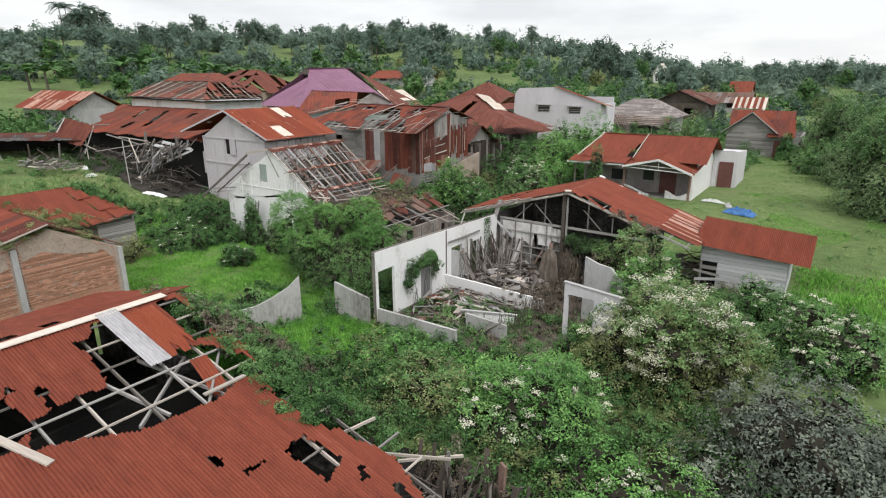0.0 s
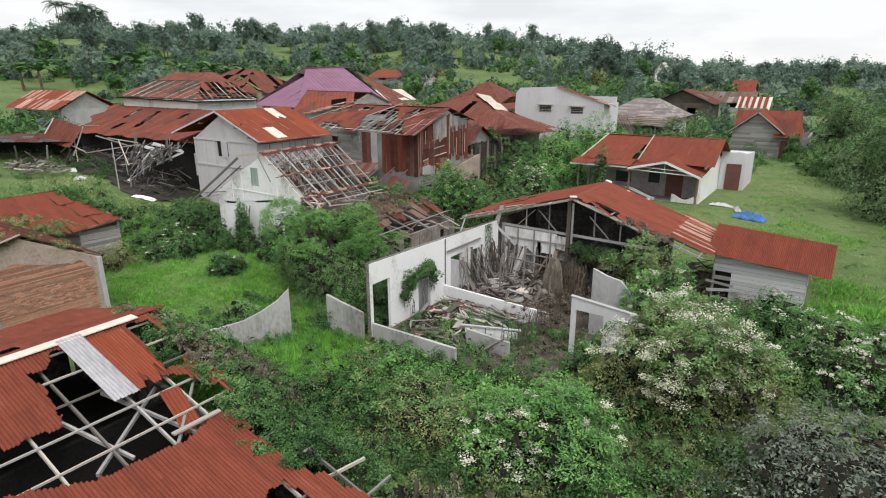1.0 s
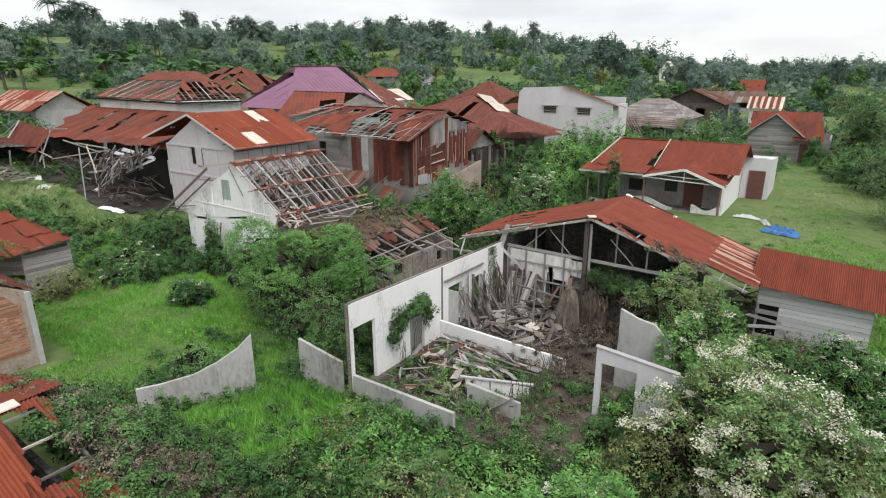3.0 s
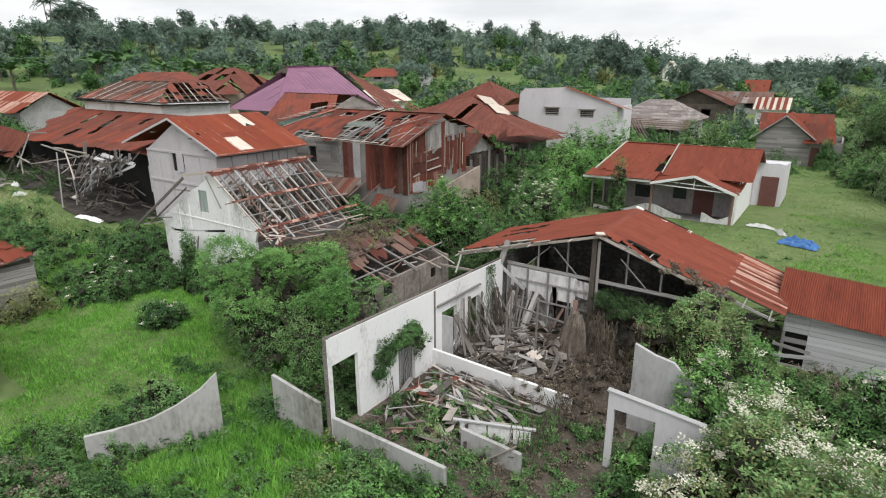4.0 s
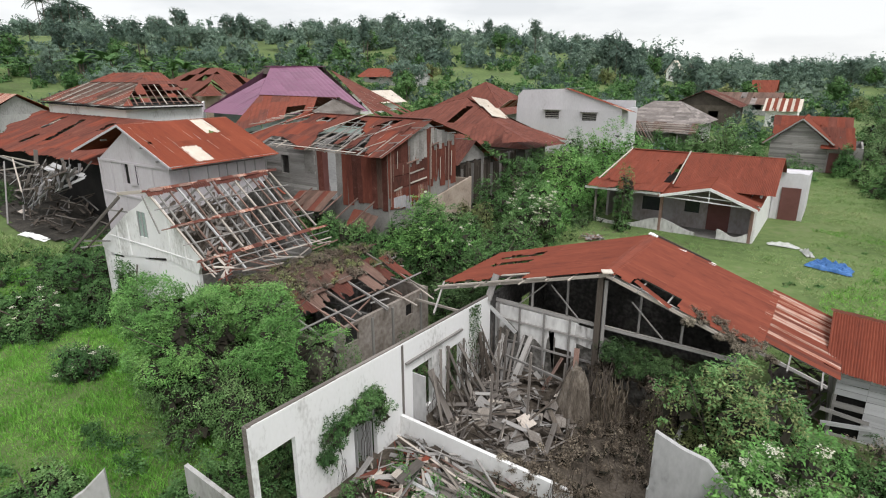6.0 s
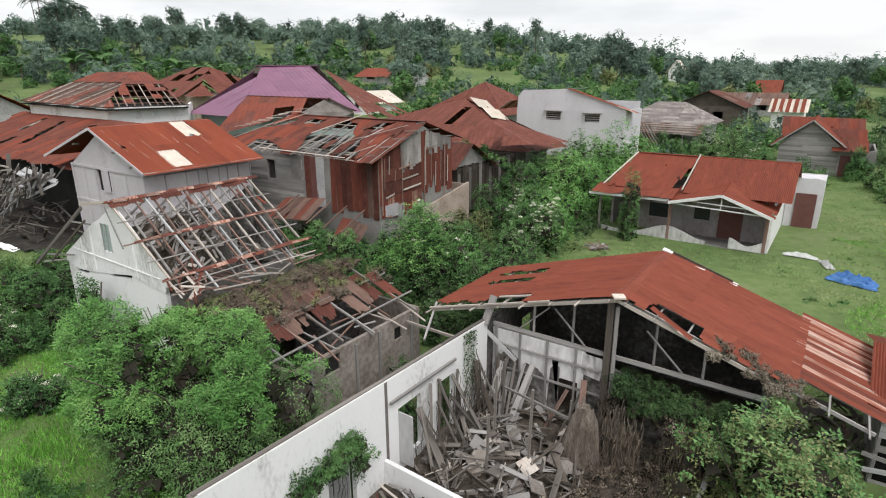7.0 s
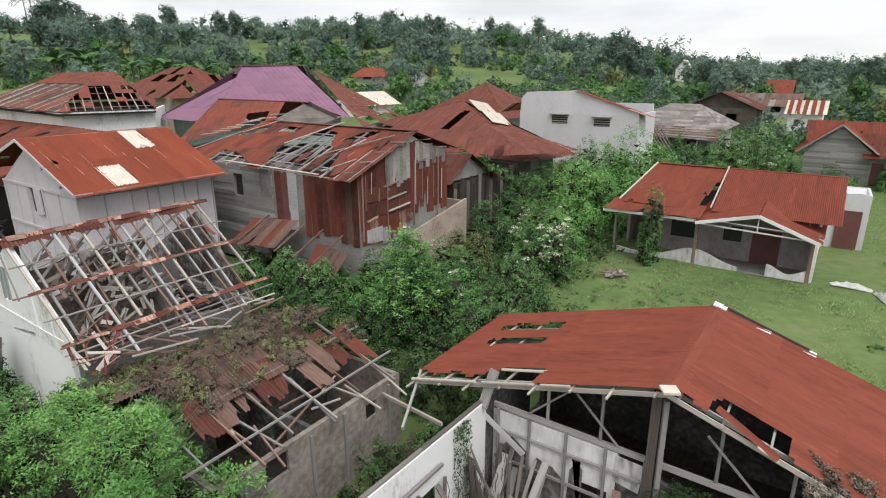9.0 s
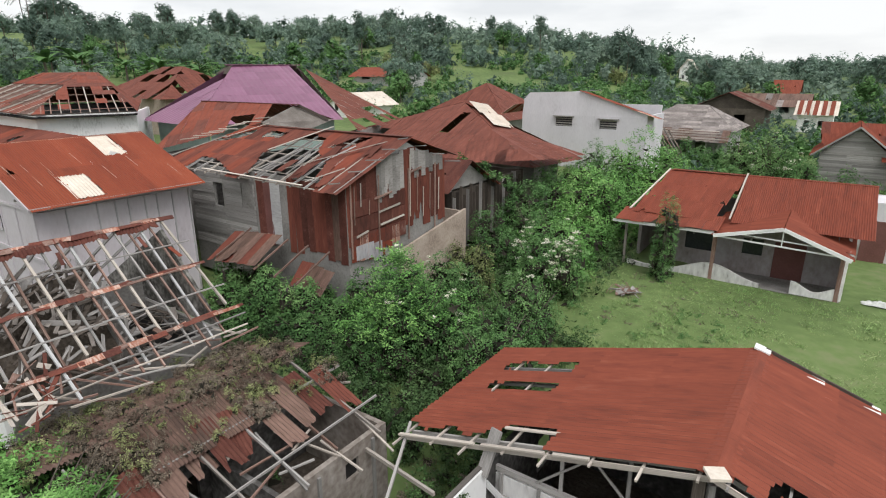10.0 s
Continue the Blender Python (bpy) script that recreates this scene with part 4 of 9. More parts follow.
walls(lat, "side_wall", CONCRETE, [((-28.8, LF + 0.15), (-28.8, LB), -1.0, 2.6, 0.15), ((-28.95, LB), (-37.5, LB), -1.0, 2.6, 0.15), ((-37.5, LB), (-37.5, LF + 0.15), -1.0, 2.6, 0.15)])
walls(lat, "inner_wall", CONCRETE, [((-33.6, 26.2), (-33.6, 32.4), 1.95, 3.6, 0.12), ((-29.0, 29.6), (-33.4, 29.6), 1.95, 4.0, 0.1)])
debris("loft_rubble", "broken boards and panels fallen into the loft", -33.2, -29.1, 26.3, 32.3, 2.0, 1.0, 150, 503, [WOOD_GREY, WOOD_DARK, WOOD_MUD, WOOD_MUD, WOOD_DARK])
# loft floor coloured near black for the shade of the loft
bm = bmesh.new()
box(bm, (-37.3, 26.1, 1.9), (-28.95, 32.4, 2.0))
part("loft_floor", bm, SHADE_BLACK, lat, "loft floor coloured near black for shade, strewn with broken boards")
roof_l = part("roof", (lambda b: (box(b, (RX - 0.06, 25.75, RZ - 0.06), (RX + 0.06, 32.75, RZ + 0.03)), b)[1])(bmesh.new()), WOOD_RED, lat, "bare roof lattice of rust-stained timber")
lt = random.Random(61)
TILT = 0.616
heap = thing("board_heap", (-31.2, 28.2, 2.0), "silver-grey boards fallen in a heap under the open roof", "rubble")
bm = bmesh.new()
prism(bm, [(-33.4, 26.2, 2.0), (-29.2, 26.2, 2.0), (-29.3, 26.2, 2.5), (-32.0, 26.2, 4.9), (-33.4, 26.2, 4.3)], (0, 3.3, 0))
part("dust_core", bm, SOIL, heap, "dark dust and splinters")
for i in range(130):
    y, t, a, half = lt.uniform(26.6, 29.7), lt.uniform(0.04, 0.72), lt.gauss(0.75, 0.45), lt.uniform(0.25, 0.75)
    c = Vector((RX + (EX - RX) * t, y, RZ + (EZ - RZ) * t - lt.uniform(0.5, 0.75)))
    v = Vector((-0.81 * math.sin(a), math.cos(a), 0.58 * math.sin(a))) * half
    if 26.12 < c.y - v.y and c.x - v.x > -33.1 and c.x + v.x > -33.1:
        beam(heap, "board", c - v, c + v, lt.uniform(0.05, 0.16), 0.03, lt.choice([WOOD_GREY, WOOD_MUD, WOOD_MUD, WOOD_DARK, WOOD_DARK]), roll=lt.gauss(TILT, 0.4))
for i in range(16):
    y = 25.82 + i * 0.455 + lt.uniform(-0.09, 0.09)
    t = 1.0 if i % 5 else 0.8
    beam(roof_l, "rafter", (RX, y, RZ), (RX + (EX - RX) * t + lt.uniform(-0.25, 0.25), y + lt.uniform(-0.18, 0.18), RZ + (EZ - RZ) * t - 0.1), lt.uniform(0.05, 0.08), 0.08, (WOOD_PALE, WOOD_GREY, WOOD_RED, WOOD_SILVER, WOOD_RED)[i % 5])
for k, t in enumerate((0.02, 0.24, 0.46, 0.66, 0.86, 0.92, 0.99)):
    wide = k in (0, 2, 4)
    for y0, y1 in ((25.6 - (0.45 if k == 2 else 0.1), 29.0), (28.9, 32.8 + 0.25 * (k % 2))):
        beam(roof_l, "batten", (RX + (EX - RX) * t + lt.uniform(-0.05, 0.05), y0, RZ + (EZ - RZ) * t + 0.08), (RX + (EX - RX) * t + lt.uniform(-0.06, 0.06), y1, RZ + (EZ - RZ) * t + 0.08 + lt.uniform(-0.06, 0.02)), 0.07 if wide else 0.05, 0.04, WOOD_RED if wide else (WOOD_PALE, WOOD_GREY)[k % 2])
    if wide:
        for i in range(20):
            y = 25.55 + i * 0.355
            beam(roof_l, "rusted_strip", (RX + (EX - RX) * t + lt.uniform(-0.12, 0.12), y, RZ + (EZ - RZ) * t + 0.115), (RX + (EX - RX) * t + lt.uniform(-0.12, 0.12), y + lt.uniform(0.4, 1.0), RZ + (EZ - RZ) * t + 0.12), lt.uniform(0.06, 0.24), 0.012, (RUST_BROWN, WOOD_RED, STREAKED, RUST_DARK)[i % 4], roll=TILT)
for i in range(5):
    y, t = lt.uniform(26.0, 32.2), lt.uniform(0.05, 0.9)
    beam(roof_l, "rusted_strip", (RX + (EX - RX) * t, y, RZ + (EZ - RZ) * t + 0.11), (RX + (EX - RX) * t + 0.4, y + lt.uniform(-0.3, 0.3), RZ + (EZ - RZ) * (t + 0.1) + 0.11), lt.uniform(0.1, 0.35), 0.02, (RUST_DARK, RUST_GREY, RUST)[i % 3])
for i in range(6):
    y = 26.3 + i * 1.2
    beam(roof_l, "rafter", (RX, y, RZ), (-37.6, y, 2.75 + 0.15 * (i % 2)), 0.06, 0.09, WOOD_GREY)
beam(lat, "leaning_board", (-34.4, 25.72, 5.6), (-40.1, 25.45, 2.0), 0.05, 0.16, WOOD_MUD)
beam(lat, "leaning_board", (-34.0, 25.6, 5.1), (-38.2, 25.5, 2.5), 0.05, 0.08, WOOD_DARK)
beam(lat, "ridge_board", (-34.6, 25.75, 5.72), (-31.8, 25.75, 6.14), 0.05, 0.16, WOOD_PALE)
for p, q in (((-38.6, 25.5, 2.75), (-36.3, 25.8, 3.05)), ((-38.9, 25.4, 2.35), (-37.0, 25.7, 2.75)), ((-35.4, 25.6, 4.85), (-33.9, 25.75, 4.9)), ((-32.2, 25.7, 5.9), (-31.0, 25.62, 4.3))):
    beam(lat, "broken_lath", p, q, 0.04, 0.07, WOOD_GREY)
for k in range(4):
    sheeting(roof_l, (RX + 0.08, 25.7 + k * 1.75, RZ + 0.02), (0, 1.4, 0), (0.26, 0, -0.19), [(RUST_DARK, 1)], w=0.7, l=0.4, seed=20 + k, waves=6, torn=0.9, loose=0.1)
for i in range(26):
    y, x = lt.uniform(25.6, 27.2), lt.uniform(-28.5, -27.2)
    a, half = lt.uniform(0, math.tau), lt.uniform(0.15, 0.5)
    z = RZ + (EZ - RZ) * (x - RX) / (EX - RX)
    beam(roof_l, "eave_scrap", (x - half * math.cos(a), y - half * math.sin(a), z + 0.05 + 0.6 * half * math.cos(a)), (x + half * math.cos(a), y + half * math.sin(a), z + 0.1 - 0.6 * half * math.cos(a)), lt.uniform(0.05, 0.16), 0.02, lt.choice([RUST_BROWN, WOOD_RED, RUST_DARK, WOOD_PALE]), roll=TILT)
for i in range(16):
    y, x = lt.uniform(26.8, 32.4), lt.uniform(-28.2, -26.9)
    a, half = lt.gauss(1.3, 0.35), lt.uniform(0.4, 1.1)
    beam(roof_l, "eave_lath", (x - half * math.cos(a), y - half * math.sin(a), 2.85 + 0.5 * half * math.cos(a)), (x + half * math.cos(a), y + half * math.sin(a), 2.8 - 0.5 * half * math.cos(a)), 0.05, 0.05, lt.choice([WOOD_PALE, WOOD_RED, WOOD_GREY]))

bm = bmesh.new()
prism(bm, [(-37.4, LB + 0.02, 2.6), (-28.9, LB + 0.02, 2.6), (RX, LB + 0.02, 5.75)], (0, 0.12, 0))
part("rear_gable", bm, STAINED, lat, "dark stained rear gable")

# ---- two-storey board house with a bright rust roof ----
two = thing("two_storey_house", (-43.6, 36.0, 0.4), "two-storey faded lilac board house with a bright rusted roof", "house")
bm = bmesh.new()
wall(bm, (-47.9, 31.1), (-39.2, 31.1), 0.0, 5.75, 0.14, holes=[(3.2, 4.75, 4.35, 5.7)])
prism(bm, [(-47.9, 31.1, 5.75), (-39.2, 31.1, 5.75), (-43.9, 31.1, 7.8)], (0, 0.14, 0))
part("gable_wall", bm, LILAC, two)
walls(two, "side_wall", LILAC, [((-39.2, 31.24), (-39.2, 38.2), 0.0, 5.65, 0.14), ((-39.34, 38.2), (-47.9, 38.2), 0.0, 5.75, 0.14), ((-47.9, 38.2), (-47.9, 31.24), 0.0, 5.75, 0.14)])
for x in (-47.9, -46.3, -44.9, -43.0, -41.2, -39.25):
    beam(two, "batten", (x, 31.07, 0.2), (x, 31.07, 5.75), 0.04, 0.1, LILAC)
for z in (3.55, 5.75):
    beam(two, "band", (-47.95, 31.06, z), (-39.15, 31.06, z), 0.05, 0.14, LILAC)
for y in (32.3, 33.6, 34.4, 35.0, 35.8, 36.4, 37.2, 38.1):
    beam(two, "batten", (-39.17, y, 0.2), (-39.17, y, 5.65), 0.04, 0.1, PLASTER)
bm = bmesh.new()
box(bm, (-43.95, 31.0, 4.35), (-43.15, 31.05, 5.7))
part("shutter", bm, LILAC, two, "open lilac shutter")
# black panel in the opening paints the unlit room behind it
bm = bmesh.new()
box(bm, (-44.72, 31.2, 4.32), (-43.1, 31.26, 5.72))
part("window_dark", bm, SHADE_BLACK, two, "black panel standing in for the shade inside the window")
bm = bmesh.new()
box(bm, (-48.6, 31.3, 2.3), (-47.93, 33.5, 4.3))
part("side_box", bm, LILAC, two, "small boarded side bay")
TF, TL = 30.72, 7.85
roof_t = part("roof", (lambda b: (box(b, (-44.05, TF, 8.2), (-43.8, TF + TL, 8.23)), b)[1])(bmesh.new()), STREAKED, two, "bright rusted corrugated roof with pale replaced sheets")


def patched(x, y):
    return (35.6 < y < 36.65 and x < -42.0) or (32.75 < y < 33.85 and -40.5 < x < -38.75)


sheeting(roof_t, (-43.9, TF, 8.2), (0, TL, 0), (5.5, 0, -2.2), [(RUST_RED, 1)], w=0.75, l=2.9, seed=31, waves=8, torn=0.02, cut=patched)
sheeting(roof_t, (-43.9, 35.55, 8.2), (0, 1.1, 0), (1.95, 0, -0.78), [(PALE_SHEET, 1)], w=1.1, l=2, seed=32, lift=0.02)
sheeting(roof_t, (-40.5, 32.7, 6.84), (0, 1.15, 0), (1.75, 0, -0.7), [(PALE_SHEET, 1)], w=1.15, l=2, seed=33, lift=0.02)
sheeting(roof_t, (-43.9, TF, 8.2), (0, TL, 0), (-6.9, 0, -2.1), [(RUST_RED, 1)], l=3.0, seed=34, waves=8, torn=0.02)
lt2 = random.Random(35)
for i in range(15):
    x, y, k = lt2.uniform(-43.7, -40.2), TF + 0.4 + lt2.randrange(10) * 0.75 + lt2.uniform(-0.04, 0.04), lt2.uniform(0.3, 1.3)
    beam(roof_t, "bare_seam", (x, y, 8.2 - 0.4 * (x + 43.9) + 0.075), (x + k, y + 0.03, 8.2 - 0.4 * (x + k + 43.9) + 0.075), lt2.uniform(0.012, 0.03), 0.012, STREAKED)
beam(two, "bargeboard", (-43.9, TF - 0.05, 8.15), (-38.4, TF - 0.05, 5.95), 0.04, 0.14, LILAC)
beam(two, "bargeboard", (-43.9, TF - 0.05, 8.15), (-50.8, TF - 0.05, 6.05), 0.04, 0.14, LILAC)
beam(two, "fascia", (-38.38, TF, 5.94), (-38.38, TF + TL - 0.1, 5.94), 0.04, 0.16, PLASTER)
for x, z in ((-39.9, 6.2), (-41.6, 6.9), (-46.4, 7.1)):
    beam(two, "purlin_end", (x, TF, z), (x, 31.1, z), 0.07, 0.1, WOOD_GREY)

# ---- iron-clad house with a torn roof ----
clad = thing("iron_clad_house", (-34.0, 44.0, 0.8), "tall house clad in rusted iron with a torn roof", "house")
walls(clad, "wall", CONCRETE, [((-42.0, 40.0), (-29.6, 40.0), 0.3, 6.5, 0.14, [(2.2, 3.0, 4.3, 5.6), (6.6, 7.5, 4.6, 5.8), (9.0, 9.8, 3.6, 5.6)]), ((-29.6, 47.6), (-42.0, 47.6), 0.3, 6.5, 0.14), ((-42.0, 47.46), (-42.0, 40.14), 0.3, 6.5, 0.14), ((-29.6, 40.14), (-29.6, 47.46), 0.3, 6.5, 0.14)], "grey rendered wall")
walls(clad, "yard_wall", MORTAR, [((-29.3, 43.4), (-29.3, 49.5), 0.2, 3.5, 0.16, (), (2.6, 3.65)), ((-29.46, 49.5), (-34.0, 49.5), 0.2, 3.5, 0.16)], "pale rendered lower wall")
bm = bmesh.new()
prism(bm, [(-29.6, 40.0, 6.5), (-29.6, 47.6, 6.5), (-29.6, 44.4, 8.0)], (-0.14, 0, 0))
part("gable", bm, PLASTER, clad)
bm = bmesh.new()
box(bm, (-41.8, 40.2, 3.0), (-29.9, 47.3, 3.1))
part("upper_floor", bm, SHADE_BLACK, clad)


def cladding(parent, p, q, z0, z1, mats, seed, top=None, w=0.62, out=0.04, miss=0.0):
    """Upright corrugated sheets on a wall, uneven at their feet."""
    r = random.Random(seed)
    p, q = Vector((*p, 0)), Vector((*q, 0))
    d = (q - p)
    n = max(1, round(d.length / w))
    nn = Vector((d.y, -d.x, 0)).normalized()
    for i in range(n):
        if r.random() < miss:
            continue
        c = p + d * ((i + 0.5) / n) + nn * (out + 0.006 * (i % 2))
        zt_ = (top((i + 0.5) / n) if top else z1) + r.uniform(-0.12, 0.05)
        zb = z0 + r.uniform(-0.25, 0.25)
        ux = d.normalized()
        rot = Matrix((ux, Vector((0, 0, 1)), nn)).transposed().to_4x4()
        place("cladding_sheet", sheet_mesh(d.length / n * 1.06, round(zt_ - zb, 1), r.choice(mats), r.choice((1, 2, 2, 4)), 8), parent, Matrix.Translation((c.x, c.y, zt_)) @ rot @ Matrix.Rotation(r.uniform(-0.02, 0.02), 4, "Z"))


cladding(clad, (-29.6, 40.0), (-29.6, 47.6), 3.7, 6.5, [RUST_CLAD, RUST_CLAD, RUST_CLAD, RUST_BROWN], 41, top=lambda s: 6.75 + 1.1 * min(s / 0.58, (1 - s) / 0.42))
cladding(clad, (-29.6, 40.1), (-29.6, 43.6), 2.9, 4.0, [RUST, STREAKED], 42, out=0.07)
cladding(clad, (-29.6, 42.0), (-29.6, 44.0), 5.5, 7.5, [WOOD_GREY], 43, out=0.09, w=0.3, top=lambda s: 7.3 + 0.4 * s)
cladding(clad, (-29.6, 44.6), (-29.6, 47.4), 6.4, 7.6, [WOOD_GREY], 44, out=0.08, w=0.3, top=lambda s: 7.75 - 0.7 * s)
cladding(clad, (-33.6, 40.0), (-29.65, 40.0), 2.9, 6.5, [RUST_CLAD, RUST_CLAD, RUST_BROWN, RUST_GREY], 45, w=0.42)
cladding(clad, (-36.0, 40.0), (-34.9, 40.0), 3.0, 6.5, [RUST_CLAD, DOOR_RED], 46)
planks(clad, (-29.6, 40.15), (-29.6, 44.1), 3.3, 5.7, 0.78, RUST_CLAD, out=0.075, seed=471, miss=0.0, thick=0.015, name="cladding_sheet")
cladding(clad, (-29.6, 40.4), (-29.6, 42.2), 2.6, 3.5, [ZINC], 472, out=0.1)
cladding(clad, (-34.9, 40.0), (-34.2, 40.0), 3.0, 6.4, [WOOD_SILVER], 473, out=0.05)
for i in range(8):
    k = i / 7
    y, z = 39.3 + 8.4 * k, 6.75 + 1.55 * min(k / 0.58, (1 - k) / 0.42)
    beam(clad, "batten_end", (-29.9, y, z - 0.12), (-29.1 + 0.25 * ((i * 5) % 4 - 1), y + 0.1, z - 0.03), 0.04, 0.05, WOOD_GREY)
for k, (y, z0_, z1_) in enumerate(((40.3, 4.6, 6.4), (40.75, 5.4, 6.5), (41.3, 4.9, 5.6), (44.4, 4.2, 7.4), (45.0, 4.4, 6.3), (45.5, 4.0, 5.6), (46.1, 4.3, 6.2), (46.9, 4.1, 5.9))):
    beam(clad, "pale_strip", (-29.44, y, z0_), (-29.44, y + 0.05, z1_), 0.03, 0.045, WOOD_PALE if k % 2 else WOOD_RED)
planks(clad, (-41.9, 40.0), (-36.2, 40.0), 2.0, 6.3, 0.22, WOOD_GREY, out=0.03, seed=47, holes=[(2.1, 3.1, 4.2, 5.7), (4.6, 5.6, 4.5, 5.8)])
for y in (40.1, 42.0, 44.3, 46.6):
    beam(clad, "batten", (-29.48, y, 3.0), (-29.48, y + 0.06, 6.7), 0.05, 0.07, WOOD_RED)
for z, y0, y1 in ((4.9, 42.0, 43.6), (5.6, 41.7, 43.0), (4.25, 42.1, 43.9), (4.0, 40.4, 41.2), (6.5, 44.5, 45.4)):
    beam(clad, "batten", (-29.45, y0, z), (-29.45, y1, z + 0.14), 0.04, 0.09, WOOD_PALE if z < 5 else WOOD_RED)
roof_c = part("roof", (lambda b: (box(b, (-41.5, 44.2, 8.28), (-29.3, 44.6, 8.31)), b)[1])(bmesh.new()), RUST_DARK, clad, "torn rusted roof with bare pale battens")
OPEN = [[(-36.4, 39.0), (-36.2, 39.8), (-37.2, 41.6), (-35.9, 44.0), (-34.4, 43.6), (-33.8, 42.4), (-32.2, 41.4), (-30.9, 39.9), (-30.7, 39.0)],
        [(-41.3, 39.0), (-41.2, 40.5), (-40.0, 40.5), (-37.4, 39.6), (-37.3, 39.0)],
        [(-42.6, 42.2), (-42.2, 42.6), (-40.6, 44.0), (-40.4, 43.4), (-41.6, 42.3)],
        [(-33.4, 42.9), (-32.4, 44.1), (-31.5, 44.1), (-32.4, 42.8)],
        [(-39.4, 43.2), (-39.2, 43.9), (-37.7, 43.9), (-37.9, 43.3)]]


def torn_c(x, y):
    return x < -43.7 + 0.45 * (y - 40) or any(inside_poly(x, y, h) for h in OPEN)


sheeting(roof_c, (-44.1, 44.4, 8.28), (14.8, 0, -0.1), (0, -5.2, -1.9), [(RUST, 2), (RUST_BROWN, 3), (RUST_DARK, 1)], w=0.75, l=1.75, seed=48, waves=7, torn=0.1, loose=0.02, cut=torn_c)
sheeting(roof_c, (-42.6, 44.4, 8.3), (13.3, 0, -0.1), (0, 4.1, -1.3), [(RUST, 1), (RUST_DARK, 1)], l=1.8, seed=49, waves=7, torn=0.2)
ct = random.Random(481)
for i in range(9):
    x, y0, y1 = ct.uniform(-36.8, -32.2), ct.uniform(39.2, 41.0), ct.uniform(41.4, 43.6)
    beam(roof_c, "loose_batten", (x, y0, 6.45 + 0.37 * (y0 - 39.6)), (x + ct.uniform(-0.3, 1.6), y1, 6.5 + 0.37 * (y1 - 39.6) + ct.uniform(-0.2, 0.2)), 0.05, 0.05, ct.choice([WOOD_PALE, WOOD_GREY, WOOD_SILVER]))
for p, q, w_ in (((-39.5, 39.25, 6.5), (-31.6, 39.2, 6.42), 0.14), ((-36.9, 41.6, 7.4), (-34.9, 44.6, 8.5), 0.22), ((-33.9, 40.1, 6.85), (-30.0, 43.4, 8.1), 0.08), ((-31.6, 39.4, 6.55), (-30.4, 40.8, 7.1), 0.1), ((-43.6, 40.0, 6.8), (-42.2, 42.8, 7.75), 0.12), ((-41.9, 42.5, 7.7), (-40.2, 44.4, 8.45), 0.1)):
    beam(roof_c, "loose_board", p, q, w_, 0.03, WOOD_PALE)
for i in range(8):
    x, y = ct.uniform(-34.5, -30.5), ct.uniform(40.0, 43.6)
    sheeting(roof_c, (x, y, 6.5 + 0.37 * (y - 39.6) + 0.08), (0.5, ct.uniform(-0.2, 0.2), 0), (0.1, -1.0, -0.36), [(RUST_BROWN, 1), (RUST_DARK, 1)], w=0.5, l=1.0, seed=490 + i, waves=5, torn=0.9, loose=0.15)
for i in range(14):
    x = -42.2 + i * 0.97
    beam(roof_c, "rafter", (x, 44.4, 8.18), (x + 0.1, 39.15, 6.28), 0.06, 0.09, WOOD_GREY if i % 3 else WOOD_PALE)
for k in range(7):
    t = k / 6
    beam(roof_c, "batten", (-42.4, 44.3 - 5.0 * t, 8.2 - 1.83 * t), (-29.5, 44.3 - 5.0 * t, 8.1 - 1.83 * t), 0.05, 0.05, WOOD_PALE)
# low porch roof in front of it
porch = thing("collapsed_porch", (-33.0, 37.5, 0.3), "collapsed low porch roof of rusted and bare iron", "porch")
sheeting(porch, (-37.3, 39.4, 3.3), (3.7, 0, 0.35), (0.9, -1.9, -0.75), [(RUST_BROWN, 3), (RUST_GREY, 1)], w=0.6, l=2.0, seed=51, torn=0.3, loose=0.03)
sheeting(porch, (-36.1, 39.35, 3.45), (0.7, 0, 0.05), (0.9, -1.8, -0.72), [(RUST_GREY, 1)], w=0.7, l=2.0, seed=512, torn=0.1, lift=0.06)
sheeting(porch, (-32.0, 39.3, 2.7), (1.9, 0.1, -0.3), (0.6, -1.0, -0.7), [(RUST_BROWN, 2), (RUST_GREY, 1)], w=0.6, l=1.2, seed=511, torn=0.9, loose=0.12)
for i in range(5):
    beam(porch, "rafter", (-36.4 + i * 1.45, 39.7, 3.55 - 0.07 * i), (-36.1 + i * 1.45, 37.3, 2.7 - 0.07 * i), 0.06, 0.08, WOOD_RED)
for x in (-35.6, -31.4):
    beam(porch, "post", (x, 37.3, -0.2), (x, 37.3, 2.0), 0.1, 0.1, WOOD_DARK)
# taller rusted roof behind it
behind = thing("rusted_roof_house", (-46.0, 50.0, 1.5), "house with a high rusted hipped iron roof", "house")
walls(behind, "wall", CONCRETE, [((-46.2, 41.0), (-42.3, 43.4), 1.0, 6.6, 0.2), ((-50.4, 48.6), (-46.4, 41.2), 1.0, 6.6, 0.2)])
BF = [(Vector((-49.0, 45.8, 9.45)), Vector((-42.6, 48.5, 9.25)), Vector((-41.2, 44.6, 8.42)), Vector((-46.6, 40.4, 6.75)))]


def raked(p, q, n, seed):
    """Bare batten ends along a torn edge from p to q."""
    r_ = random.Random(seed)
    for i in range(n):
        c = p.lerp(q, (i + r_.random() * 0.6) / n)
        beam(behind, "batten", c + Vector((-0.5, -0.1, 0.1)), c + Vector((r_.uniform(0.3, 0.9), r_.uniform(0.2, 0.6), r_.uniform(0.1, 0.35))), 0.05, 0.05, WOOD_PALE)


bm = bmesh.new()
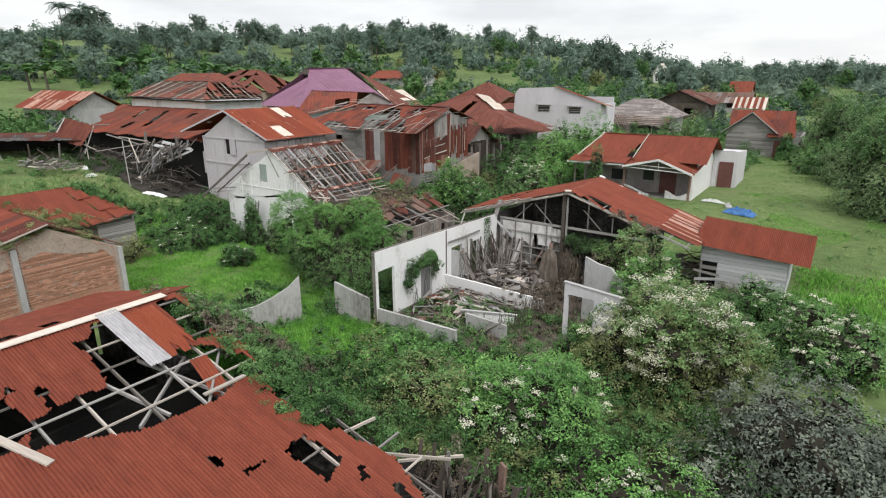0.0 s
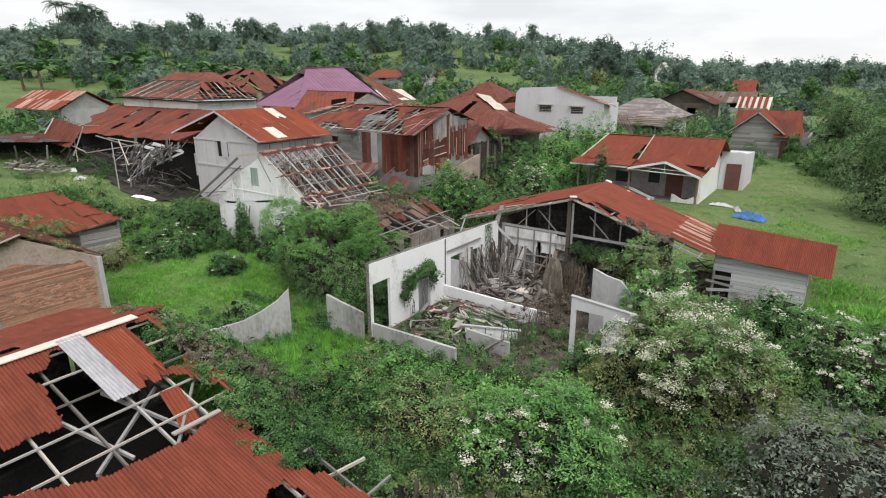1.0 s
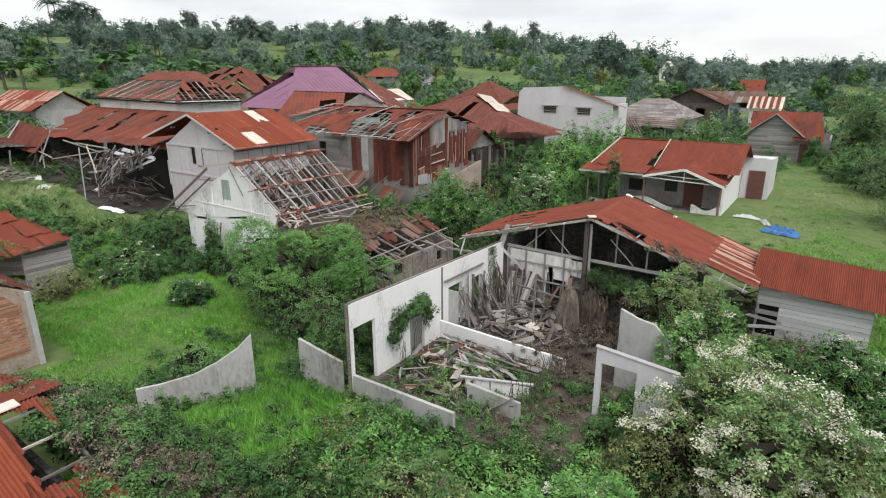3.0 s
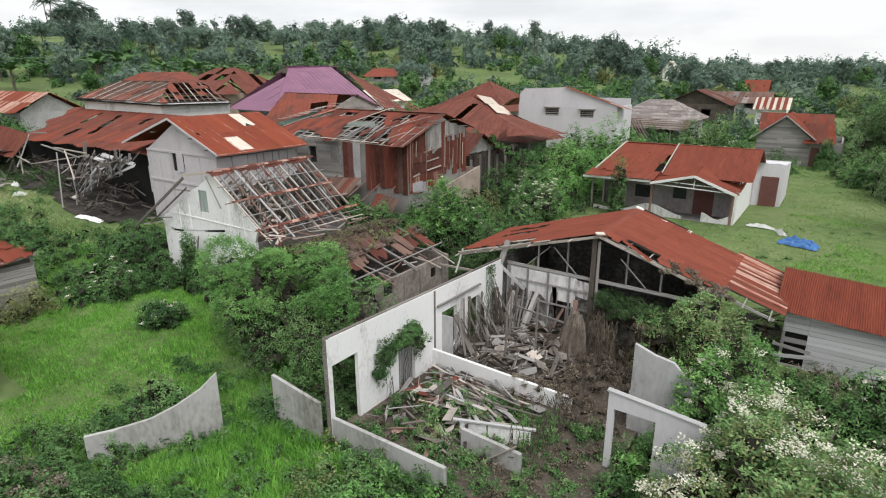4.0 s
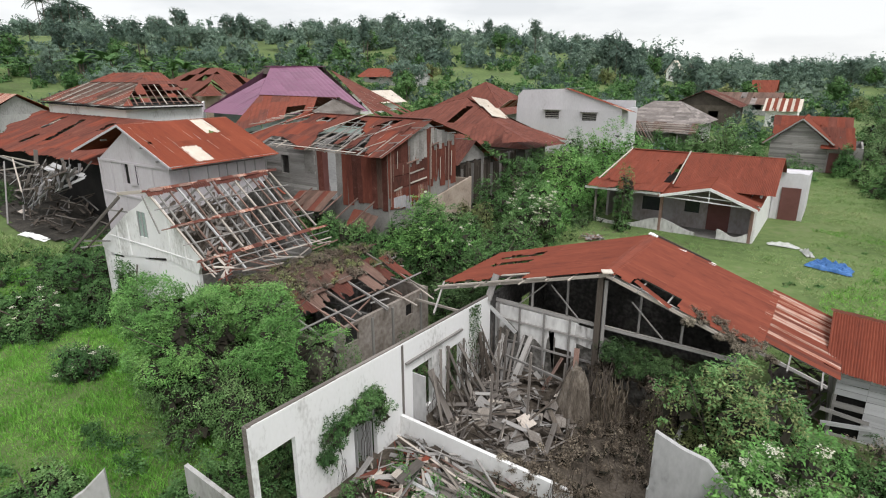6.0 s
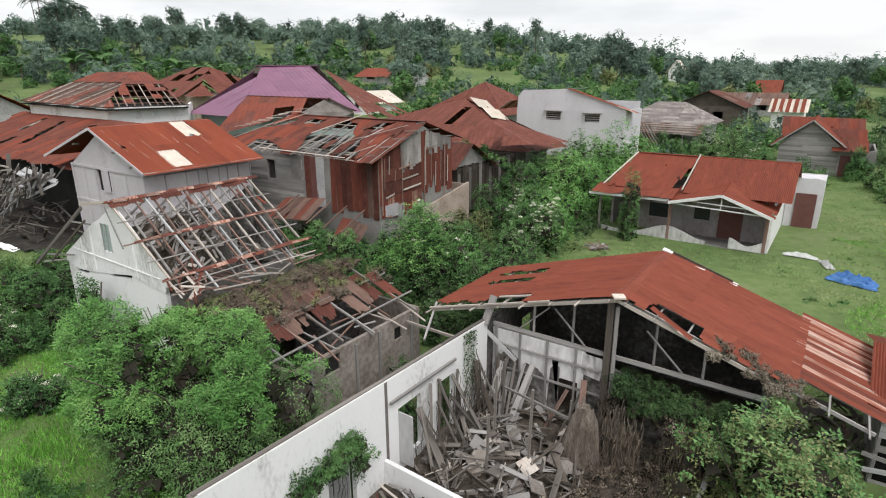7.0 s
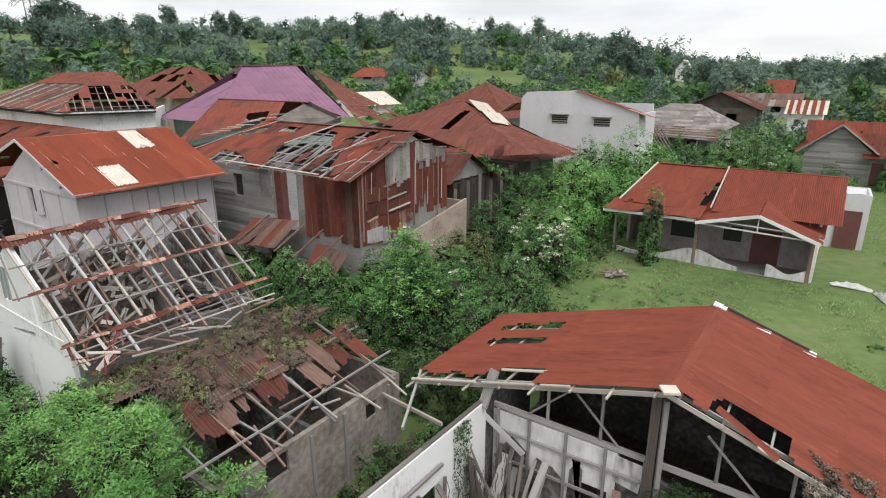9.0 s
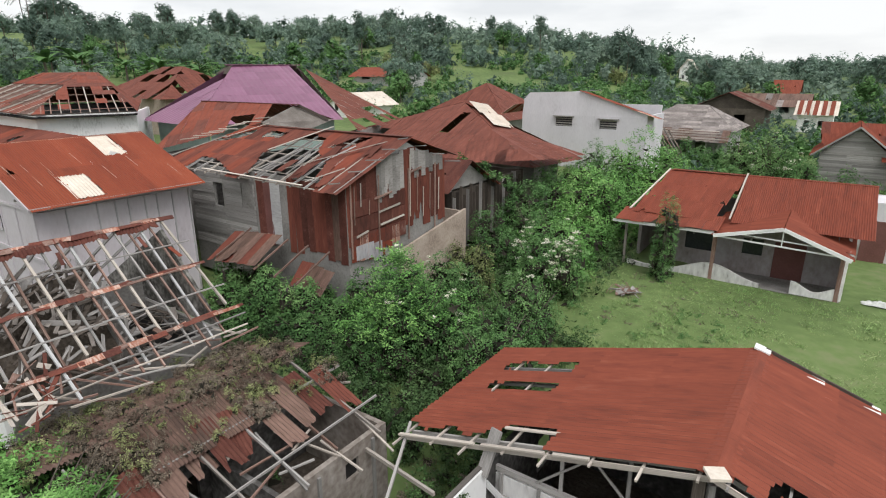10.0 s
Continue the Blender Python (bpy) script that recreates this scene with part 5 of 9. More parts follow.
prism(bm, [(-42.6, 48.5, 9.2), (-41.35, 44.75, 8.38), (-41.3, 48.0, 7.6), (-41.7, 51.1, 8.15)], (-0.12, 0.02, 0))
part("gable", bm, WOOD_MUD, behind, "small grey weathered gable")
beam(behind, "ridge_cap", (-49.0, 45.8, 9.5), (-42.2, 48.66, 9.3), 0.3, 0.04, RUST_DARK)
beam(behind, "verge_board", (-42.4, 48.6, 9.28), (-41.6, 50.6, 8.2), 0.06, 0.2, WOOD_DARK)
raked(Vector((-44.6, 41.6, 7.35)), Vector((-41.4, 45.2, 8.6)), 9, 55)

# ---- veranda house across the yard ----
ver = thing("veranda_house", (-16.4, 61.5, -0.6), "white single-storey house with a rusted roof and broken veranda", "house")
VZ = -0.55
bm = bmesh.new()
wall(bm, (-10.4, 57.3), (-10.4, 71.8), VZ - 0.3, 2.3, 0.16, top=None)
prism(bm, [(-10.4, 58.6, 2.3), (-10.4, 67.0, 2.3), (-10.4, 63.2, 4.75), (-10.4, 62.6, 4.75)], (-0.16, 0, 0))
part("side_wall", bm, WHITEWASH, ver, "white side wall with a gable")
bm = bmesh.new()
prism(bm, [(-10.36, 66.5, VZ - 0.3), (-8.0, 66.5, VZ - 0.3), (-8.0, 66.5, 3.3), (-8.6, 66.5, 3.42), (-9.3, 66.5, 3.36), (-10.36, 66.5, 3.5)], (0, 0.16, 0))
prism(bm, [(-8.0, 66.66, VZ - 0.3), (-8.0, 72.4, VZ - 0.3), (-8.0, 72.4, 2.9), (-8.0, 66.66, 3.3)], (-0.16, 0, 0))
prism(bm, [(-10.36, 72.4, VZ - 0.3), (-8.0, 72.4, VZ - 0.3), (-8.0, 72.4, 2.9), (-10.36, 72.4, 2.9)], (0, 0.16, 0))
box(bm, (-10.36, 66.66, 2.75), (-8.16, 72.4, 2.85))
part("rear_wall", bm, HALL_WHITE, ver, "white rear wall, broken along its top")
bm = bmesh.new()
box(bm, (-9.75, 66.38, VZ), (-8.35, 66.46, 2.2))
part("door", bm, DOOR_RED, ver, "closed brown-red side door")
bm = bmesh.new()
wall(bm, (-22.0, 59.6), (-10.56, 59.6), VZ - 0.3, 2.6, 0.15, holes=[(0.2, 1.5, VZ, 1.7), (3.0, 4.6, 0.5, 1.6), (6.3, 7.4, 0.7, 1.7), (8.0, 9.6, VZ, 1.7)])
wall(bm, (-22.0, 68.0), (-22.0, 59.75), VZ - 0.3, 2.5, 0.15)
wall(bm, (-10.56, 67.5), (-22.0, 67.5), VZ - 0.3, 2.5, 0.15)
part("front_wall", bm, DAMP_LILAC, ver, "stained front wall behind the veranda")
bm = bmesh.new()
box(bm, (-14.0, 59.66, VZ), (-12.4, 59.72, 1.7))
part("door", bm, DOOR_RED, ver, "brown-red double front door")
for u0 in (-19.0, -15.7):
    bm = bmesh.new()
    box(bm, (u0, 59.66, 0.5), (u0 + 1.6 if u0 < -18 else u0 + 1.1, 59.7, 1.65))
    part("window", bm, GLASS_DARK, ver, "dark dusty window")
bm = bmesh.new()
box(bm, (-22.2, 57.1, VZ - 0.4), (-10.45, 59.55, VZ + 0.05))
part("veranda_floor", bm, CONCRETE, ver)


def scalloped(x0, x1, y, z0, high, low, peak):
    b = bmesh.new()
    n = 16
    tops = []
    for i in range(n + 1):
        s = i / n
        k = 1 - abs(2 * s - 1) if peak else abs(2 * s - 1)
        tops.append((x0 + (x1 - x0) * s, low + (high - low) * smooth(0, 1, k)))
    for (xa, ta), (xb, tb) in zip(tops, tops[1:]):
        prism(b, [(xa, y, z0), (xb, y, z0), (xb, y, tb), (xa, y, ta)], (0, 0.14, 0))
    return b


part("parapet", scalloped(-19.6, -14.3, 57.1, VZ - 0.4, 0.5, -0.25, True), MOULDY, ver, "low curved stained white veranda parapet")
part("parapet", scalloped(-21.9, -19.6, 57.1, VZ - 0.4, -0.12, -0.25, False), MOULDY, ver, "low broken stained white veranda parapet")
part("parapet", scalloped(-12.8, -10.5, 57.1, VZ - 0.4, 0.25, -0.2, False), MOULDY, ver, "low scooped stained white veranda parapet")
for x in (-22.1, -16.9, -10.65):
    beam(ver, "post", (x, 57.2, VZ - 0.3), (x, 57.2, 2.3), 0.24 if x > -20 else 0.14, 0.2 if x > -20 else 0.14, WOOD_RED if x > -20 else WOOD_MUD)
beam(ver, "bargeboard", (-22.8, 56.5, 2.45), (-16.9, 56.5, 2.5), 0.05, 0.16, WHITEWASH)
beam(ver, "bargeboard", (-16.9, 56.3, 2.4), (-13.5, 56.3, 3.25), 0.05, 0.2, WHITEWASH)
beam(ver, "bargeboard", (-13.5, 56.3, 3.25), (-10.3, 56.3, 2.05), 0.05, 0.2, WHITEWASH)
beam(ver, "truss_rail", (-16.7, 56.5, 2.35), (-10.6, 56.5, 2.15), 0.05, 0.08, WHITEWASH)
beam(ver, "truss_rail", (-16.2, 56.5, 2.65), (-11.4, 56.5, 2.5), 0.05, 0.06, WHITEWASH)
beam(ver, "truss_post", (-13.5, 56.5, 2.25), (-13.5, 56.5, 3.15), 0.06, 0.06, WHITEWASH)
roof_v = part("roof", (lambda b: (box(b, (-21.0, 62.8, 4.92), (-9.6, 63.2, 4.95)), b)[1])(bmesh.new()), RUST, ver, "rusted corrugated roof with a lifted edge")
sheeting(roof_v, (-16.35, 63.0, 4.92), (6.75, 0, 0), (0.1, -5.2, -1.95), [(RUST, 1)], l=1.9, seed=61, waves=8, torn=0.03)
sheeting(roof_v, (-21.2, 63.0, 4.85), (4.75, 0, 0), (-0.9, -5.2, -1.9), [(RUST, 1)], l=1.9, seed=62, waves=8, torn=0.05)
sheeting(roof_v, (-21.0, 63.0, 4.92), (11.4, 0, 0), (0, 5.0, -2.2), [(RUST, 1)], l=2.6, seed=63, waves=8, torn=0.03)
sheeting(roof_v, (-22.6, 58.4, 2.95), (5.9, 0, 0.1), (-0.1, -1.9, -0.35), [(RUST, 1)], l=1.9, seed=64, waves=8, torn=0.2, loose=0.04)
sheeting(roof_v, (-13.5, 60.6, 3.75), (0, -4.3, -0.45), (-3.4, 0, -0.85), [(RUST, 1)], l=1.7, seed=65, waves=8, torn=0.1)
sheeting(roof_v, (-13.5, 60.6, 3.75), (0, -4.3, -0.45), (3.2, 0, -1.2), [(RUST, 1)], l=1.7, seed=66, waves=8, torn=0.1)
beam(roof_v, "verge_board", (-16.4, 63.0, 5.05), (-16.4, 57.9, 3.1), 0.1, 0.06, WOOD_PALE)
beam(roof_v, "verge_board", (-21.2, 63.0, 4.95), (-22.2, 57.9, 3.0), 0.1, 0.06, WOOD_PALE)
for x in (-21, -19.5, -18, -16.5, -15, -12, -11):
    beam(ver, "rafter", (x, 59.6, 2.8), (x, 56.6, 2.3), 0.06, 0.09, WOOD_GREY)

# ---- brick-walled house by the near yard ----
brickh = thing("brick_house", (-33.0, 8.0, -0.9), "bare brick gable house with cement pilasters and a rusted roof", "house")
bm = bmesh.new()
wall(bm, (-29.9, 2.0), (-29.9, 14.0), -1.3, 2.4, 0.2)
prism(bm, [(-29.9, 2.0, 2.4), (-29.9, 14.0, 2.4), (-29.9, 10.7, 4.1), (-29.9, 8.0, 3.2), (-29.9, 2.0, 2.6)], (-0.2, 0, 0))
wall(bm, (-30.1, 14.0), (-38.0, 14.0), -1.3, 2.4, 0.2)
part("wall", bm, MORTAR, brickh, "sandy mortar wall")
for y0, y1 in ((13.8, 14.02), (9.15, 9.4)):
    bm = bmesh.new()
    box(bm, (-29.93, y0, -1.3), (-29.78, y1, 2.42 if y0 > 12 else 3.4))
    part("pilaster", bm, PLASTER, brickh, "chalky white cement pilaster")
for pts_ in ([(9.5, 2.7), (10.4, 3.0), (11.6, 2.6), (12.6, 2.45), (13.6, 2.1), (13.6, 2.5), (10.75, 3.95), (9.5, 3.55)], [(4.9, 2.2), (6.4, 2.4), (7.6, 2.0), (9.0, 2.6), (9.0, 3.3), (8.0, 3.1), (4.9, 2.8)]):
    bm = bmesh.new()
    edge_ = []
    for (ya, za), (yb, zb) in zip(pts_, pts_[1:] + pts_[:1]):
        for k in range(9):
            y, z = ya + (yb - ya) * k / 9, za + (zb - za) * k / 9
            edge_.append((-29.868, y + 0.1 * noise.noise((y * 3, z * 3, 2)), z + 0.3 * noise.noise((y * 2.5, z * 2.5, 6)) * (1 if z < 2.45 else 0)))
    prism(bm, edge_, (-0.03, 0, 0))
    part("plaster_patch", bm, MORTAR, brickh, "patch of sandy render left on the brick")
sheeting(brickh, (-29.6, 10.8, 4.3), (-9.0, 0, 0), (0, -5.0, -1.3), [(RUST_DARK, 1), (RUST, 1)], l=1.8, seed=71, torn=0.3, skip=lambda x, y, s, t: s < 0.22 and t > 0.3 and t < 0.9)
sheeting(brickh, (-30.05, 10.8, 4.2), (-8.5, 0, 0), (0, 3.3, -1.75), [(RUST_DARK, 1)], l=1.8, seed=72, torn=0.1)
beam(brickh, "verge_board", (-29.6, 10.8, 4.32), (-29.6, 5.6, 2.95), 0.1, 0.06, WOOD_PALE)
for i in range(4):
    beam(brickh, "rafter", (-30.2 - i * 0.9, 10.7, 4.2), (-30.2 - i * 0.9, 6.0, 2.95), 0.06, 0.09, WOOD_PALE)

# ---- low red-roofed shed behind the brick house ----
low = thing("low_red_shed", (-42.0, 17.0, -0.6), "low wooden shed with a red rusted roof and weeds on it", "shed")


def low_z(x, y):
    return 2.19 - 0.3027 * (x + 38.4) + 0.0961 * (y - 19.2)


LOW_ROOF = [(-38.25, 19.35), (-43.45, 17.8), (-44.3, 13.6), (-45.2, 9.0), (-43.6, 9.0), (-41.2, 14.4), (-38.25, 16.5)]
planks(low, (-38.5, 16.7), (-38.5, 19.1), -1.0, 1.9, 0.2, WOOD_GREY, seed=75)
planks(low, (-38.5, 19.1), (-43.4, 17.7), -1.0, 2.1, 0.25, WOOD_GREY, seed=76)
planks(low, (-38.6, 16.7), (-41.4, 14.6), -1.0, 1.85, 0.25, WOOD_MUD, seed=79)
for x, y in ((-38.55, 16.75), (-38.55, 19.05), (-43.3, 17.6)):
    beam(low, "post", (x, y, -1.0), (x, y, low_z(x, y) - 0.12), 0.1, 0.1, WOOD_GREY)
sheeting(low, (-43.3, 18.6, low_z(-43.3, 18.6)), (-1.9, -9.6, low_z(-45.2, 9.0) - low_z(-43.3, 18.6)), (5.9, 1.2, low_z(-37.4, 19.8) - low_z(-43.3, 18.6)), [(RUST, 1)], w=0.8, l=2.1, seed=77, torn=0.0, cut=lambda x, y: not inside_poly(x, y, LOW_ROOF))
sheeting(low, (-43.3, 18.2, 3.62), (-1.9, -9.2, -0.35), (-3.6, 0.9, -1.1), [(RUST, 1)], w=0.8, l=1.9, seed=78, torn=0.0)
beam(low, "verge_board", (-38.3, 19.25, 2.12), (-38.3, 16.55, 1.86), 0.05, 0.12, WOOD_GREY)

# ---- the near house under the camera, its roof torn open ----
NX, NZ, NS = -17.6, 3.75, 0.27
near = thing("torn_roof_house", (-15.0, 4.0, -1.0), "house with a large torn rusted iron roof showing pale rafters", "house")
# walls and floor are coloured dark for the shade under the torn roof
walls(near, "wall", STAINED, [((-24.4, 10.0), (-8.0, 10.0), -1.3, 1.0, 0.16, (), (1.5, 0.5)), ((-24.4, -6.0), (-24.4, 9.84), -1.3, 1.6, 0.16)], "dark mottled outer wall")
walls(near, "wall", STAINED, [((-8.0, -6.0), (-8.0, 9.84), -1.3, 0.9, 0.16)], "outer wall darkened for the gap's shade")
walls(near, "inner_wall", SHADE_BLACK, [((-16.0, -6.0), (-16.0, 9.84), -1.3, 1.6, 0.14), ((-12.0, -6.0), (-12.0, 9.84), -1.3, 1.2, 0.14), ((-23.0, 5.0), (-8.2, 5.0), -1.3, 1.0, 0.14)], "inner wall darkened for indoor shade")
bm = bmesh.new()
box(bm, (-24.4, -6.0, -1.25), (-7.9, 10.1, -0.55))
part("floor_slab", bm, SHADE_BLACK, near, "dark littered floor")
roof_n = part("roof", (lambda b: (box(b, (NX - 0.2, -4.0, NZ + 0.1), (NX + 0.2, 9.5, NZ + 0.13)), b)[1])(bmesh.new()), PALE_SHEET, near, "torn rusted roof with a pale ridge capping")
HOLES = [[(-17.37, 7.04), (-17.3, 7.3), (-16.8, 7.4), (-14.7, 7.75), (-14.71, 6.95), (-15.04, 6.2), (-16.34, 6.34), (-16.87, 6.23), (-16.75, 6.67)],
         [(-17.44, 9.1), (-17.35, 9.7), (-15.81, 9.75), (-14.97, 9.46), (-15.09, 8.9), (-16.3, 9.0)],
         [(-14.58, 4.17), (-14.79, 5.42), (-14.67, 6.02), (-14.97, 6.23), (-14.92, 7.22), (-14.99, 8.47), (-14.69, 9.07), (-13.76, 9.6), (-12.72, 9.6), (-12.9, 8.89), (-12.65, 8.11), (-12.68, 7.17), (-12.78, 5.96), (-13.53, 4.4), (-13.66, 3.82)],
         [(-15.6, 2.6), (-15.7, 4.1), (-14.5, 4.2), (-13.8, 3.5), (-14.0, 2.7)],
         [(-10.2, 8.0), (-10.25, 8.7), (-8.95, 8.95), (-8.7, 8.13)],
         [(-8.55, 8.9), (-8.45, 9.15), (-8.0, 9.0), (-8.1, 8.75)], [(-7.55, 9.15), (-7.5, 9.45), (-6.9, 9.4), (-7.0, 9.1)],
         [(-11.25, 6.5), (-10.9, 6.75), (-10.6, 6.65), (-10.8, 6.5)], [(-10.3, 6.85), (-10.2, 7.45), (-10.0, 7.4), (-10.05, 6.9)],
         [(-15.6, 4.75), (-15.5, 4.95), (-14.7, 4.9), (-14.6, 4.75)]]


def torn_n(x, y):
    edge = 9.75 + 0.2 * math.sin(x * 2.1) - 0.75 * smooth(-13, -11.4, x) * smooth(-9.6, -10.6, x)
    return y > edge or any(inside_poly(x, y, h) for h in HOLES)


sheeting(roof_n, (NX, -4.0, NZ), (0, 14.0, 0), (11.2, 0, -11.2 * NS), [(RUST, 1)], w=0.78, l=1.85, seed=81, waves=9, torn=0.15, loose=0.01, cut=torn_n)
sheeting(roof_n, (NX, -4.0, NZ), (0, 14.5, 0), (-7.5, 0, -1.85), [(RUST, 1)], w=0.6, l=1.0, seed=82, waves=7, torn=0.2, loose=0.02, skip=lambda x, y, s, t: -19.7 < x < -18.8 and (4.4 < y < 5.4 or 6.0 < y < 7.1))
for i in range(13):
    y = -3.5 + i * 1.12
    beam(roof_n, "rafter", (NX, y, NZ - 0.15), (-6.3, y, NZ - 0.15 - 11.3 * NS), 0.055, 0.1, (WOOD_MUD, WOOD_GREY, WOOD_PALE)[i % 3])
for k in range(12):
    x = NX + 0.25 + k * 0.98
    beam(roof_n, "purlin", (x, -4.0, NZ - NS * (x - NX) - 0.05), (x, 10.3 - 0.2 * (k % 3) + (0.5 if k in (9, 10) else 0.0), NZ - NS * (x - NX) - 0.05), 0.05, 0.05, (WOOD_GREY, WOOD_PALE, WOOD_MUD)[k % 3])
for p, q in (((-15.6, 7.4, 2.9), (-12.4, 8.4, 2.2)), ((-15.2, 8.6, 2.6), (-13.0, 6.0, 2.4)), ((-14.8, 9.6, 2.7), (-12.5, 7.6, 2.35)), ((-15.8, 6.0, 3.0), (-13.2, 6.9, 2.2))):
    beam(roof_n, "fallen_rafter", p, q, 0.07, 0.09, WOOD_GREY)
sheeting(roof_n, (-17.6, 7.28, 3.77), (0.0, 0.62, 0.0), (2.85, 0.0, -0.75), [(ZINC, 1)], w=0.62, l=2.8, seed=83, waves=7, torn=0, lift=0.14)
sheeting(roof_n, (-14.35, 8.3, 2.85), (0.0, 0.5, 0.0), (1.4, -0.35, -0.4), [(RUST_RED, 1)], w=0.55, l=1.3, seed=85, waves=5, torn=0.9, lift=0.02, loose=0.1)
sheeting(roof_n, (-17.25, 7.9, 3.68), (0.0, 0.98, 0.0), (2.4, -0.05, -0.66), [(STREAKED, 1), (RUST_RED, 2)], w=0.5, l=2.5, seed=84, waves=6, torn=0.9, lift=0.1)
beam(roof_n, "pale_board", (-12.82, 7.7, 2.55), (-12.8, 9.0, 2.55), 0.14, 0.05, WOOD_PALE)
beam(roof_n, "pale_board", (-14.7, 3.4, 3.05), (-13.0, 4.0, 2.6), 0.2, 0.05, WOOD_PALE)
# wrecked corner beside the torn roof
pit = thing("wrecked_corner", (-7.4, 11.2, -0.9), "dark wrecked corner with upright boards and dead vines", "rubble")
# near-black floor carries the shade of the hollow
bm = bmesh.new()
prism(bm, [(-10.2, 10.1, -0.95), (-4.6, 10.1, -0.95), (-4.4, 12.2, -0.95), (-6.4, 13.0, -0.95), (-9.8, 12.6, -0.95)], (0, 0, 0.12))
part("floor", bm, SHADE_BLACK, pit, "floor coloured near black for the hollow's shade")
pr = random.Random(92)
for i in range(34):
    x, y = pr.uniform(-8.6, -5.0), pr.uniform(10.6, 12.2)
    beam(pit, "board", (x, y, -0.85), (x + pr.gauss(0, 0.25), y + pr.gauss(0.1, 0.25), pr.uniform(-0.4, 0.75)), pr.uniform(0.05, 0.18), 0.03, pr.choice([WOOD_MUD, WOOD_DARK, WOOD_DARK, WOOD_DARK]), roll=pr.uniform(-0.6, 0.6))
beam(pit, "post", (-5.75, 11.75, -0.85), (-5.7, 11.85, 0.75), 0.26, 0.08, WOOD_RED, label="rust-red painted post")
beam(pit, "post", (-7.35, 11.6, -0.85), (-7.4, 11.7, 0.55), 0.08, 0.08, WOOD_GREY)
for p, q in (((-8.6, 10.2, 0.9), (-7.2, 11.5, 0.5)), ((-8.9, 11.2, -0.1), (-7.1, 12.0, 0.35)), ((-9.6, 9.7, 1.45), (-9.3, 10.7, 1.5))):
    beam(pit, "rail", p, q, 0.06, 0.08, WOOD_PALE)
# brick courses on the bare gable wall
BRK = bpy.data.meshes.new("brick")
bm = bmesh.new()
box(bm, (0, 0, 0), (0.03, 0.215, 0.052))
bm.to_mesh(BRK)
bm.free()
BRK.materials.append(BRICK)
bw = brickh.children[0]
kr = random.Random(12)
count = 0


def gable_top(y):
    return 2.6 + 0.1 * (y - 2) if y < 8 else 3.2 + (y - 8) / 3 if y < 10.7 else 4.1 - 0.515 * (y - 10.7)


for k in range(66):
    z = -0.2 + k * 0.062
    rest = []
    for i in range(42):
        y = 4.9 + i * 0.227 + (0.11 if k % 2 else 0)
        if 9.05 < y + 0.1 < 9.5 or y > 13.42 or z + 0.1 > min(gable_top(y), gable_top(y + 0.21)):
            continue
        if kr.random() < 0.06:
            continue
        if y > 9.4 and z > 0.6 and count < 290:
            place("brick", BRK, bw, Matrix.Translation((-29.905 + kr.uniform(-0.006, 0.008), y, z)))
            count += 1
        else:
            rest.append(y)
    if rest:
        bm = bmesh.new()
        for y in rest:
            box(bm, (-29.905, y, z), (-29.876, y + 0.215, z + 0.052))
        tagged(part("brick_course", bm, BRICK, bw), kind="stuff")

# ---- village houses further back ----


def hip_roof(parent, x0, x1, y0, y1, ez, rz, mats, seed, along="x", inset=3.0, w=1.0, l=1.9, torn=0.08, skip=None):
    """Four sheeted slopes: two trapezoids cut into rows of sheets, two hip ends."""
    r = random.Random(seed)
    cx, cy = (x0 + x1) / 2, (y0 + y1) / 2
    if along == "x":
        a, b = Vector((x0 + inset, cy, rz)), Vector((x1 - inset, cy, rz))
    else:
        a, b = Vector((cx, y0 + inset, rz)), Vector((cx, y1 - inset, rz))
    c = [Vector((x0, y0, ez)), Vector((x1, y0, ez)), Vector((x1, y1, ez)), Vector((x0, y1, ez))]
    if along == "x":
        faces = [(a, b, c[1], c[0]), (b, b, c[2], c[1]), (b, a, c[3], c[2]), (a, a, c[0], c[3])]
    else:
        faces = [(a, a, c[1], c[0]), (a, b, c[2], c[1]), (b, b, c[3], c[2]), (b, a, c[0], c[3])]
    slopes(parent, faces, mats, seed, w, l, skip)
    return faces


def face_grid(t0, t1, e1, e0):
    """Axes of a four-cornered slope: a point at u metres along the eave and f of the way up, and its two side limits."""
    E = e1 - e0
    length = E.length
    ex = E / length
    u0, u1 = (t0 - e0).dot(ex), (t1 - e0).dot(ex)
    D0, D1 = (t0 - e0) - ex * u0, (t1 - e0) - ex * u1

    def at(u, f):
        k = 0.5 if u1 - u0 < 0.01 else min(1, max(0, (u - u0) / (u1 - u0)))
        return e0 + ex * u + D0.lerp(D1, k) * f
    return length, D0.length, at, lambda f: u0 * f, lambda f: length - (length - u1) * f


